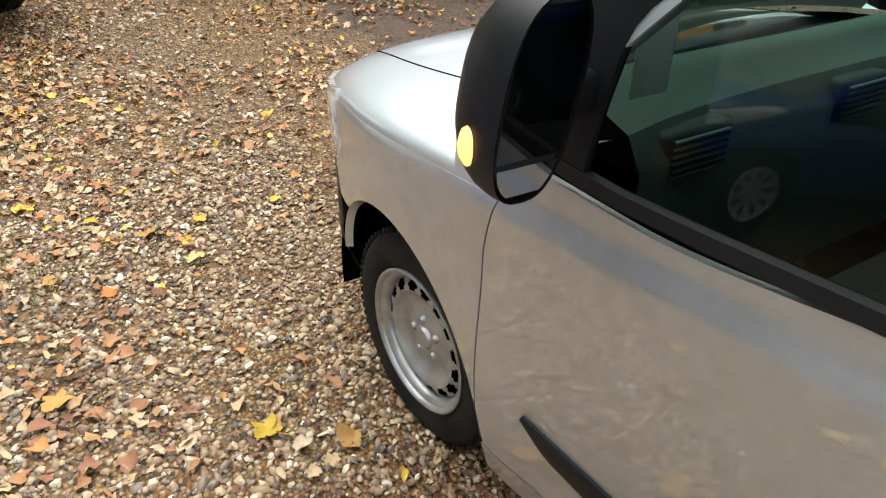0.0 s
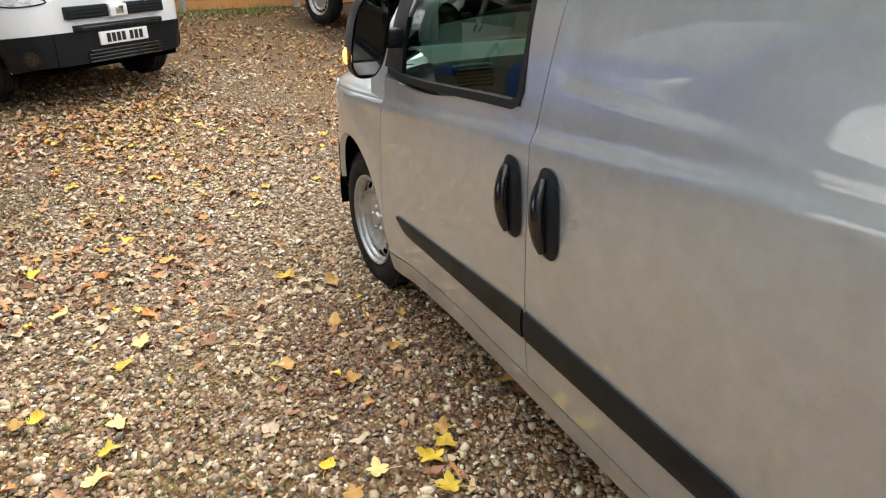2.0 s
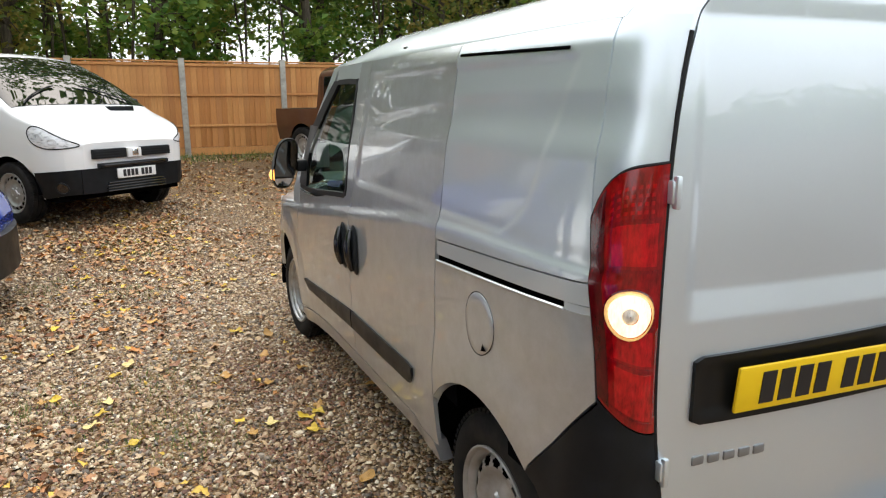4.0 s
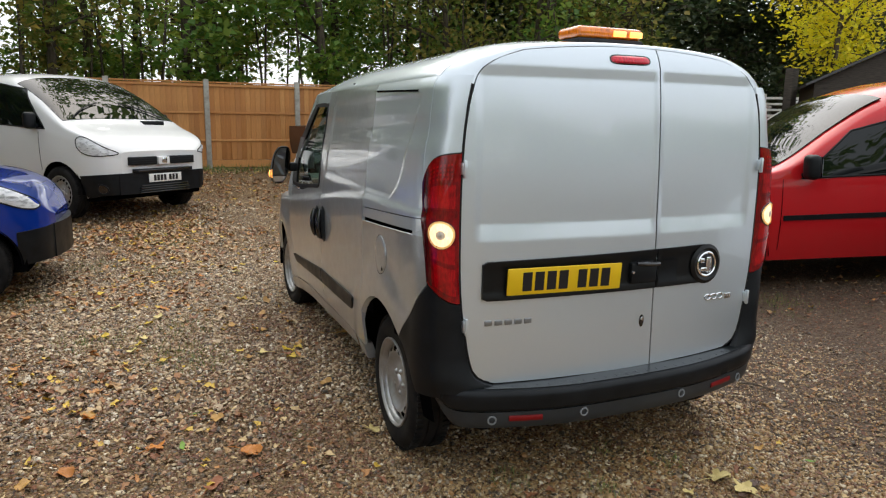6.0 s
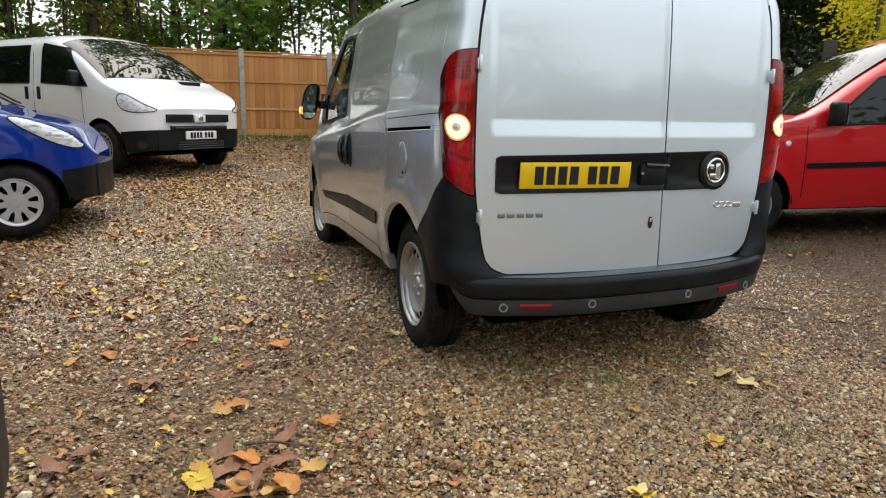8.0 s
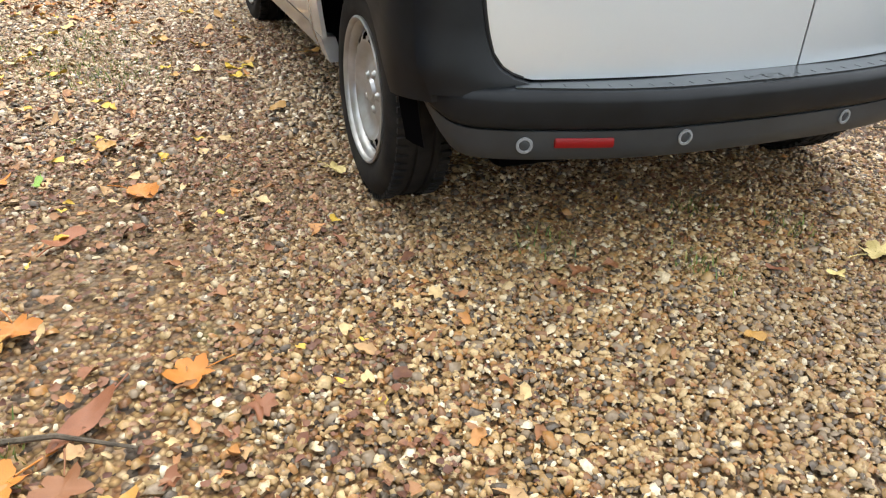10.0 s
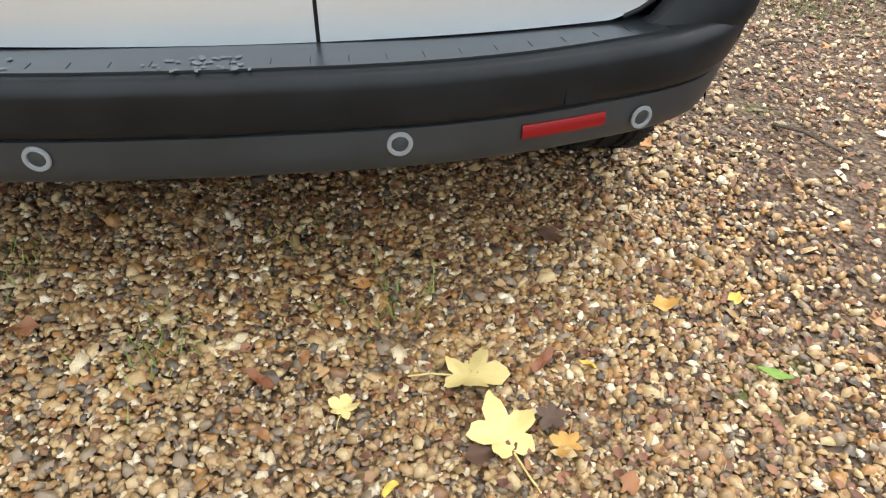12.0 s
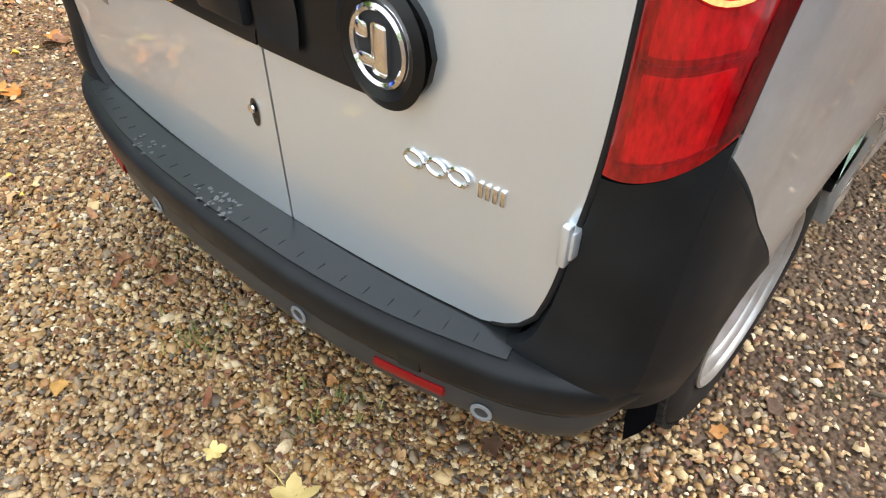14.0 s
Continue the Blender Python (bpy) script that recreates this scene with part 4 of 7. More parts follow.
# door mirrors: a tall shell, an upper and a lower glass, an indicator lens and an arm
def mirror_shell():
    bm = bmesh.new()
    y0, yc = 2.845, 2.97

    def f(u, v):
        q = 2 * math.pi * u
        cx = math.copysign(abs(math.cos(q)) ** 0.75, math.cos(q))
        cz = math.copysign(abs(math.sin(q)) ** 0.75, math.sin(q))
        k = (1.0, 1.02, 1.0, 0.92, 0.74, 0.42, 0.02)[int(round(v * 6))]
        y = (2.850, 2.875, 2.91, 2.945, 2.972, 2.988, 2.992)[int(round(v * 6))]
        z = 1.200 + 0.133 * k * cz
        x = -1.020 + (0.066 if cx < 0 else 0.056) * k * cx + 0.19 * (z - 1.17)
        return Vector((x, y + 0.05 * (x + 1.018) * -1 * 0.6, z))
    grid(bm, f, 36, 6, True, True)
    return bm


mirrors = both("door_mirror", mirror_shell, black_plastic)
for i, ob in enumerate(mirrors):
    fl = (lambda b: b) if i == 0 else mirror
    def disc(z0, z1, y):
        bm = bmesh.new()

        def f(u, v):
            z = lerp(z0, z1, v)
            k = math.sqrt(max(0.03, 1 - ((z - 1.200) / 0.129) ** 4))
            x = -1.020 + lerp(-0.057, 0.048, u) * k + 0.19 * (z - 1.17)
            return Vector((x, y - 0.03 * (x + 1.018), z))
        grid(bm, f, 10, 12)
        return bm
    part("mirror_backing", fl(disc(1.074, 1.326, 2.858)), inner_dark, ob)
    part("mirror_glass", fl(disc(1.128, 1.320, 2.853)), mirror_glass, ob)
    part("lower_mirror_glass", fl(disc(1.080, 1.120, 2.851)), wide_mirror, ob)
    bm = bmesh.new()
    spun(bm, [(0.001, -0.022), (0.010, -0.019), (0.017, -0.010), (0.020, 0.01)], 18, (-1.081, 2.915, 1.135), "x")
    bmesh.ops.scale(bm, vec=(0.75, 1.0, 1.6), space=Matrix.Translation((1.087, -2.920, -1.135)), verts=bm.verts)
    part("indicator_lens", fl(bm), lit_amber, ob)
    bm = boxed(-0.955, -0.885, 2.885, 2.945, 1.150, 1.215, 0.015, 3)
    part("mirror_arm", fl(bm), black_plastic, ob)

# cab interior: dashboard, vents, seats and bulkhead
bm = bmesh.new()
dash_profile = [(2.90, 0.62), (2.88, 0.90), (2.885, 1.03), (2.92, 1.085), (3.00, 1.110), (3.06, 1.118), (3.12, 1.120), (3.17, 1.10)]
grid(bm, lambda u, v: Vector((lerp(-0.78, 0.78, u), dash_profile[int(round(v * 7))][0] + 0.05 * (1 - abs(2 * u - 1) ** 4) * (1 if v < 0.6 else 0), dash_profile[int(round(v * 7))][1])), 16, 7, True)
dash = part("dashboard", bm, dash_mat, van)
for xc in (-0.62, 0.62, -0.10, 0.12):
    face = 2.88 + 0.05 * (1 - abs(xc / 0.78) ** 4)
    part("air_vent_surround", boxed(xc - 0.085, xc + 0.085, face - 0.006, face + 0.06, 0.980, 1.072, 0.014, 3), inner_dark, dash)
    for j in range(6):
        z = 0.991 + 0.0130 * j
        part("vent_slat", boxed(xc - 0.068, xc + 0.068, face - 0.013, face - 0.004, z, z + 0.0055, 0.002), dash_mat, dash)
def seat(xc, w):
    bm = boxed(xc - w, xc + w, 1.85, 2.36, 0.55, 0.72, 0.05, 3)
    box(bm, xc - w, xc + w, 1.66, 1.82, 0.66, 1.26, 0.05, 3)
    box(bm, xc - 0.13, xc + 0.13, 1.67, 1.77, 1.29, 1.46, 0.04, 3)
    return bm
part("document", boxed(-0.845, -0.772, 2.868, 2.872, 1.170, 1.305, 0.001), paper, van, "white paper sheet inside the cab glass")
part("seat", seat(-0.42, 0.24), inner_dark, van)
part("seat", seat(0.42, 0.24), inner_dark, van)
part("bulkhead", boxed(-0.82, 0.82, 1.52, 1.55, 0.42, 1.72), inner_dark, van)
part("cab_floor", boxed(-0.80, 0.80, 1.55, 3.0, 0.40, 0.43), inner_dark, van)
part("door_card", boxed(-0.872, -0.845, 2.05, 2.95, 0.45, 1.04, 0.01), inner_dark, van)
part("door_card", boxed(0.845, 0.872, 2.05, 2.95, 0.45, 1.04, 0.01), inner_dark, van)
bm = bmesh.new()
spun(bm, [(0.17 + 0.013 * math.cos(q), 0.013 * math.sin(q)) for q in [2 * math.pi * j / 8 for j in range(9)]], 36, (0, 0, 0), "z")
spun(bm, [(0.001, 0.01), (0.06, 0.0)], 16, (0, 0, -0.02), "z")
box(bm, -0.17, 0.17, -0.012, 0.012, -0.03, -0.015)
bm.transform(Matrix.Translation((0.40, 2.60, 1.02)) @ Matrix.Rotation(radians(62), 4, "X"))
part("steering_wheel", bm, inner_dark, van)


# the far side of the body stands a little closer in than the near one
for ob in van.children_recursive:
    if ob != bumper and ob.parent != bumper:
        for v in ob.data.vertices:
            if v.co.x > 0.3:
                v.co.x -= 0.028 * smooth(0.35, 0.70, v.co.x) * smooth(0.30, 0.40, v.co.z)


# wheels
def tyre_bm(r=0.315, rim=0.205, w=0.19):
    bm = bmesh.new()
    h = w / 2
    prof = [(rim - 0.004, -h + 0.022), (rim + 0.006, -h + 0.010), (rim + 0.03, -h + 0.002), (rim + 0.06, -h), (r - 0.032, -h + 0.004), (r - 0.014, -h + 0.014), (r - 0.004, -h + 0.028), (r, -h + 0.05)]
    prof += [(r, -0.030), (r - 0.008, -0.027), (r - 0.008, -0.021), (r, -0.018), (r, 0.018), (r - 0.008, 0.021), (r - 0.008, 0.027), (r, 0.030), (r, h - 0.05), (r - 0.014, h - 0.014), (rim + 0.03, h), (rim - 0.004, h - 0.02)]
    spun(bm, prof, 72, (0, 0, 0), "x", True)
    for i in range(72):
        q = 2 * math.pi * i / 72
        m = Matrix.Rotation(q, 4, "X")
        for x0, x1 in ((-h + 0.016, -0.045), (0.045, h - 0.016)):
            b = bmesh.ops.create_cube(bm, size=1)["verts"]
            bmesh.ops.scale(bm, vec=(abs(x1 - x0), 0.015, 0.012), verts=b)
            bmesh.ops.translate(bm, vec=((x0 + x1) / 2, 0, r - 0.001), verts=b)
            bmesh.ops.transform(bm, matrix=m, verts=b)
    return bm


def steel_rim_bm(rim=0.205, w=0.19, slots=16, spread=0.55):
    """A pressed steel wheel, its outer face towards -x, with a ring of oval slots."""
    bm = bmesh.new()
    h = w / 2
    lipp = [(rim + 0.004, -h + 0.012), (rim + 0.006, -h + 0.004), (rim, -h + 0.001), (rim - 0.006, -h + 0.005), (rim - 0.009, -h + 0.014), (rim - 0.020, -h + 0.020), (rim - 0.026, -h + 0.030), (rim - 0.029, -h + 0.044)]
    spun(bm, lipp, 96, (0, 0, 0), "x", False)
    ring = [(rim - 0.029, -h + 0.044), (rim - 0.032, -h + 0.036), (rim - 0.040, -h + 0.030), (rim - 0.050, -h + 0.026), (rim - 0.060, -h + 0.024), (rim - 0.066, -h + 0.026), (rim - 0.074, -h + 0.034), (rim - 0.088, -h + 0.046), (0.090, -h + 0.048), (0.075, -h + 0.042), (0.055, -h + 0.038), (0.036, -h + 0.038), (0.030, -h + 0.028), (0.001, -h + 0.026)]
    n = slots * 8
    vs = [[bm.verts.new((x, r * math.cos(2 * math.pi * i / n), r * math.sin(2 * math.pi * i / n))) for r, x in ring] for i in range(n)]
    for i in range(n):
        for j in range(len(ring) - 1):
            if i % 8 in (2, 3, 4, 5) and j in (1, 2, 3) or (i % 8 in (1, 6) and j == 2):
                continue
            bm.faces.new((vs[i][j], vs[i][j + 1], vs[(i + 1) % n][j + 1], vs[(i + 1) % n][j]))
    return bm


def nut_bm(h=0.095):
    bm = bmesh.new()
    spun(bm, [(0.0005, -h + 0.029), (0.008, -h + 0.030), (0.012, -h + 0.036), (0.020, -h + 0.046)], 12, (0, 0, 0), "x")
    return bm


WHEEL = {"tyre": finish("tyre", tyre_bm(), tyre_mat), "rim": finish("rim", steel_rim_bm(), steel), "nuts": finish("wheel_nut_cover", nut_bm(), steel)}
# near-black disc behind the slots, painting the shade inside the wheel
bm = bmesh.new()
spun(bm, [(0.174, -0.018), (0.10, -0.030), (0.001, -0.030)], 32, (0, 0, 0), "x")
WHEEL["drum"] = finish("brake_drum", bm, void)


def put_wheel(parent, x, y, z, turn=0.0, meshes=WHEEL, scale=1.0, spin=0.0):
    """A wheel whose outer face looks to -x, or to +x on the other side."""
    m = Matrix.Translation((x, y, z)) @ Matrix.Rotation(radians(turn) + (math.pi if x > 0 else 0), 4, "Z") @ Matrix.Rotation(spin, 4, "X") @ Matrix.Scale(scale, 4)
    w = new("wheel", meshes["tyre"])
    w.parent = parent
    w.matrix_basis = m
    for k in meshes:
        if k != "tyre":
            if k == "nuts":
                for i in range(5):
                    q = 2 * math.pi * i / 5 + 0.3
                    o = new("wheel_nut_cover", meshes[k])
                    o.parent = w
                    o.location = (0, 0.054 * math.cos(q), 0.054 * math.sin(q))
                continue
            o = new({"rim": "rim", "nuts": "wheel_nut_cover", "drum": "brake_drum", "trim": "wheel_trim"}[k], meshes[k])
            o.parent = w
    return w


for x in (-0.772, 0.764):
    put_wheel(van, x, REAR_Y, 0.308, 0, spin=0.4)
    put_wheel(van, x, FRONT_Y, 0.308, 4 if x < 0 else -4, spin=1.1)

# light bar on the roof
beacon = empty("amber_light_bar", "amber plastic beacon bar on the van roof", "beacon")
part("beacon_base", boxed(-0.165, 0.165, 0.36, 0.54, 1.852, 1.878, 0.008), inner_dark, beacon)
part("beacon_lens", boxed(-0.168, 0.168, 0.365, 0.535, 1.880, 1.928, 0.020, 4), amber_lens, beacon)
for x in (0.01, 0.095):
    part("beacon_lamp", boxed(x, x + 0.065, 0.357, 0.367, 1.888, 1.914, 0.004), lit_amber, beacon)

# ---------------------------------------------------------------- the other vehicles
def build_vehicle(name, label, category, m, body, L, W, lower, belt_c, top_c, width_c, hubs, wheel_r, arch_r, wheel_set, glass_mat, side_panes, screen_y, lean=0.13, boxy=5.0, group="", bumper_mat=None, bumper_top=0.56, lamp=None, lamp_mat=None, strip_z=None, seams=(), handles=(), track=None, mirror_at=None, plate_mat=None, grille=(), mirror_mat=None, body_label=""):
    """A road vehicle, nose towards +y, tail at y = 0, built as pressed shells, panes, lamps and wheels."""
    car = empty(name, label, category, group)
    scale_w = curve(*width_c)
    belt_f, top_f = curve(*belt_c), curve(*top_c)

    def sx(y, z):
        w = W * scale_w(y)
        b, t = belt_f(y), top_f(y)
        if z <= b:
            k = (b - z) / max(b - lower, 0.05)
            return w * (1 - 0.075 * k ** 2.2 + 0.012 * math.sin(math.pi * min(k, 1.0)))
        k = min((z - b) / max(t - b, 0.02), 1.0)
        return w * (1 - lean * k * min((t - b) / 0.6, 1.0)) * max(1 - k ** boxy, 0.0) ** (1 / 2.2)

    def low(y):
        z = lower + 0.06 * smooth(L - 0.5, L, y)
        for hub in hubs:
            d = abs(y - hub)
            if d < arch_r:
                z = max(z, wheel_r + math.sqrt(arch_r ** 2 - d * d))
        return z

    stations = sorted({round(L * i / 64, 4) for i in range(65)} | {round(hub + arch_r * math.cos(math.pi * k / 16), 4) for hub in hubs for k in range(17)} | {L - 0.01, L - 0.02, L - 0.03, L - 0.04, L - 0.08, L - 0.10, 0.02, 0.04})
    stations = [s for s in stations if 0 <= s <= L]
    bm = bmesh.new()
    for side in (-1, 1):
        rows = []
        for y in stations:
            z0, b, t = low(y), belt_f(y), top_f(y)
            zs = [lerp(z0, b, j / 9) for j in range(10)] + [lerp(b, t, math.sin(math.pi / 2 * j / 14)) for j in range(1, 15)]
            rows.append([bm.verts.new((side * sx(y, z), y, z)) for z in zs])
        for r0, r1 in zip(rows, rows[1:]):
            for j in range(len(r0) - 1):
                q = (r0[j], r1[j], r1[j + 1], r0[j + 1])
                bm.faces.new(q if side < 0 else q[::-1])
        for r, fl in ((rows[0], side > 0), (rows[-1], side < 0)):
            mid = [bm.verts.new((0, v.co.y, v.co.z)) for v in r]
            for j in range(len(r) - 1):
                q = (r[j], r[j + 1], mid[j + 1], mid[j])
                bm.faces.new(q if fl else q[::-1])
    bmesh.ops.remove_doubles(bm, verts=bm.verts, dist=0.0008)
    shell = part("body", bm, body, car, body_label, 42)

    def at(side, y, z, out):
        return Vector((side * (sx(y, z) + out), y, z))

    def pane(side, c, out=0.005):
        """A patch of the flank between four corners (y, z): rear low, front low, front high, rear high."""
        def f(u, v):
            y = lerp(lerp(c[0][0], c[1][0], u), lerp(c[3][0], c[2][0], u), v)
            z = lerp(lerp(c[0][1], c[1][1], u), lerp(c[3][1], c[2][1], u), v)
            return at(side, y, z, out)
        return panel(f, 14, 10, lambda co: (-side, 0, 0), 0.012, side > 0)

    for c in side_panes:
        for s in (-1, 1):
            win = part("side_window", pane(s, c, 0.0045), glass_mat, car)
            pts = [at(s, lerp(c[i][0], c[(i + 1) % 4][0], k / 10), lerp(c[i][1], c[(i + 1) % 4][1], k / 10), 0.005) for i in range(4) for k in range(10)]
            part("window_seal", tube(bmesh.new(), pts + pts[:1], 0.009, 6), rubber, win)
    # windscreen
    y0, y1, k0, reach = (*screen_y, 1.0)[:4]

    def ws(u, v):
        q = 2 * u - 1
        y = lerp(y0, y1, v)
        b, t = belt_f(y), top_f(y)
        if reach < 1:
            # a flat pane between broad painted pillars
            k = max(1 - abs(q * reach) ** 2.2, 0.0) ** (1 / boxy)
            return Vector((q * reach * sx(y, b + 0.3 * (t - b)), y, lerp(b, t, k))) + Vector((0, 0.006, 0.008))
        k = lerp(1.0, k0, abs(q) ** 1.5)
        z = lerp(b, t, k)
        p = Vector((math.copysign(sx(y, z), q) if abs(q) > 0.001 else 0.0, y, z))
        return p + Vector((0, 0.005, 0.006))
    part("windscreen", panel(ws, 24, 14, lambda co: (0, -0.5, -0.8), 0.01, True), glass_mat, car)
    for s in (-0.28, 0.30):
        pts = [ws(0.5 + s * lerp(1.0, 0.1, k / 6), lerp(0.02, 0.30, k / 6)) + Vector((0, 0.012, 0.014)) for k in range(7)]
        part("wiper", tube(bmesh.new(), pts, 0.009, 6), rubber, car)
    if bumper_mat:
        for s in (-1, 1):
            def bf(u, v):
                y = lerp(hubs[-1] + arch_r * 0.96, L - 0.005, u)
                zt = lerp(bumper_top - 0.03, bumper_top, u)
                z = lerp(low(y) if u > 0.12 else max(low(y), 0.3), zt, v)
                return at(s, y, z, 0.014)
            part("front_bumper", panel(bf, 22, 8, lambda co: (-s, 0, 0), 0.02, s > 0), bumper_mat, car)
            def rf(u, v):
                y = lerp(0.005, max(hubs[0] - arch_r * 0.96, 0.1), u)
                return at(s, y, lerp(max(low(y), 0.28), bumper_top, v), 0.014)
            part("rear_bumper", panel(rf, 12, 8, lambda co: (-s, 0, 0), 0.02, s > 0), bumper_mat, car)
        wn_ = sx(L - 0.012, 0.45) + 0.018
        def nosef(u, v):
            q = 2 * u - 1
            return Vector((q * wn_, L - 0.002 + 0.064 * (1 - q * q), lerp(low(L), bumper_top, v)))
        part("bumper_face", panel(nosef, 20, 8, lambda co: (0, -1, 0), 0.10, True), bumper_mat, car)
    if lamp:
        yc, zc, ry, rz, slope, taper = lamp
        for s in (-1, 1):
            def lf(u, v, swell=0.014):
                q = 2 * math.pi * u
                a = math.cos(q) * v
                b = math.sin(q) * v * (1 + taper * a)
                y = yc + ry * a
                return at(s, y, min(zc + rz * b + slope * ry * a, top_f(y) - 0.012), 0.004 + swell * (1 - v ** 2))
            bm2 = bmesh.new()
            grid(bm2, lambda u, v: lf(u, max(v, 0.01)), 36, 8, s > 0, True)
            hl = part("headlamp", bm2, lamp_mat or head_lens, car)
            part("lamp_rim", tube(bmesh.new(), [lf(k / 36, 1.0, 0.0) for k in range(37)], 0.0065, 6), rubber, hl)
            for k, rr in ((-0.30, 0.42), (0.34, 0.34)):
                bm2 = bmesh.new()
                for r0 in (rr, rr * 0.62):
                    tube(bm2, [at(s, yc + ry * (k + 0.5 * r0 * math.cos(2 * math.pi * m_ / 20)), zc + slope * ry * k + rz * 0.9 * r0 * math.sin(2 * math.pi * m_ / 20), 0.018) for m_ in range(21)], 0.004, 5)
                part("lamp_bowl", bm2, alloy_mat, hl)
    if strip_z:
        ya, yb, za, zb = strip_z
        for s in (-1, 1):
            part("rubbing_strip", panel(lambda u, v: at(s, lerp(ya, yb, u), lerp(za, zb, v), 0.012), 30, 4, lambda co: (-s, 0, 0), 0.016, s > 0), black_plastic, car)
    for y, z0, z1, shift in seams:
        for s in (-1, 1):
            pts = [at(s, y + shift * smooth(belt_f(y), top_f(y), z), z, 0.0008) for z in [lerp(z0, z1, k / 12) for k in range(13)]]
            part("door_gap", tube(bmesh.new(), pts, 0.0032, 5), void, car)
    for y, z, tall in handles:
        for s in (-1, 1):
            bm3 = boxed(-0.016, 0.016, -(0.03 if tall else 0.075), (0.03 if tall else 0.075), -(0.09 if tall else 0.025), (0.09 if tall else 0.025), 0.014, 3)
            bmesh.ops.translate(bm3, vec=at(s, y, z, 0.008), verts=bm3.verts)
            part("door_handle", bm3, black_plastic, car)
    if mirror_at:
        y, z = mirror_at
        for s in (-1, 1):
            base = at(s, y, z, 0.10)
            bm4 = boxed(-0.075, 0.075, -0.05, 0.06, -0.09, 0.12, 0.045, 4)
            bmesh.ops.translate(bm4, vec=base, verts=bm4.verts)
            mr = part("door_mirror", bm4, mirror_mat or black_plastic, car)
            part("mirror_arm", tube(bmesh.new(), [at(s, y + 0.02, z - 0.06, -0.02), base + Vector((0, 0.01, -0.04))], 0.025, 8), black_plastic, mr)
            part("mirror_glass", boxed(base.x - 0.055, base.x + 0.055, base.y - 0.056, base.y - 0.0505, base.z - 0.07, base.z + 0.10), mirror_glass, mr)
    for (x0, x1, z0, z1, dy, mt) in grille:
        part("grille", boxed(x0, x1, L - 0.06 + dy, L + 0.03 + dy, z0, z1, 0.008), mt, car)
    if plate_mat:
        pl = part("number_plate", boxed(-0.26, 0.26, L + 0.052, L + 0.070, plate_mat[1], plate_mat[1] + 0.111, 0.003), plate_mat[0], car)
        plate_bars(pl, plate_dark, (0.193, L + 0.0705, plate_mat[1] + 0.018), (-1, 0, 0), (0, 0, 1), (0, 1, 0), (0, 1, 2, 3, 4.6, 5.6, 6.6), 0.040, 0.076, 0.0535)
    # underside and wheels
    part("underbody", boxed(-W + 0.14, W - 0.14, 0.15, L - 0.2, lower - 0.02, lower + 0.12), void, car)
    for hub in hubs:
        for s in (-1, 1):
            bm5 = bmesh.new()
            grid(bm5, lambda u, v: Vector((s * lerp(W - 0.03, W - 0.33, v), hub + (arch_r + 0.012) * math.cos(math.pi * u), wheel_r + (arch_r + 0.012) * math.sin(math.pi * u))), 20, 2, s > 0)
            grid(bm5, lambda u, v: Vector((s * (W - 0.33), hub + (arch_r + 0.012) * math.cos(math.pi * u) * v, wheel_r + (arch_r + 0.012) * math.sin(math.pi * u) * v)), 20, 2, s > 0)
            part("wheel_well", bm5, void, car)
            put_wheel(car, s * (track or W - 0.105), hub, wheel_r, 0, wheel_set, wheel_r / 0.315, 0.5)
    car.matrix_basis = m
    return car, shell, at


def stand(x, y, heading, lift=0.0):
    return pose(x, y, ground_z(x, y) + lift, 0, 0, heading)


# alloy-look wheel trim with eight wide spokes
def trim_bm(rim=0.205, h=0.095, spokes=9):
    bm = bmesh.new()
    spun(bm, [(rim + 0.006, -h + 0.010), (rim + 0.004, -h), (rim - 0.012, -h + 0.004), (rim - 0.020, -h + 0.014)], 72, (0, 0, 0), "x")
    ring = [(rim - 0.018, -h + 0.012), (rim - 0.030, -h + 0.010), (rim - 0.05, -h + 0.012), (rim - 0.075, -h + 0.014), (rim - 0.10, -h + 0.016), (0.09, -h + 0.020), (0.065, -h + 0.018), (0.035, -h + 0.016), (0.032, -h + 0.008), (0.001, -h + 0.006)]
    n = spokes * 10
    vs = [[bm.verts.new((x, r * math.cos(2 * math.pi * i / n), r * math.sin(2 * math.pi * i / n))) for r, x in ring] for i in range(n)]
    for i in range(n):
        for j in range(len(ring) - 1):
            if i % 10 in (3, 4, 5, 6) and j in (1, 2, 3) or i % 10 in (4, 5) and j == 4:
                continue
            bm.faces.new((vs[i][j], vs[i][j + 1], vs[(i + 1) % n][j + 1], vs[(i + 1) % n][j]))
    return bm


ALLOY = {"tyre": WHEEL["tyre"], "trim": finish("wheel_trim", trim_bm(), alloy_mat), "nuts": WHEEL["nuts"], "drum": WHEEL["drum"]}

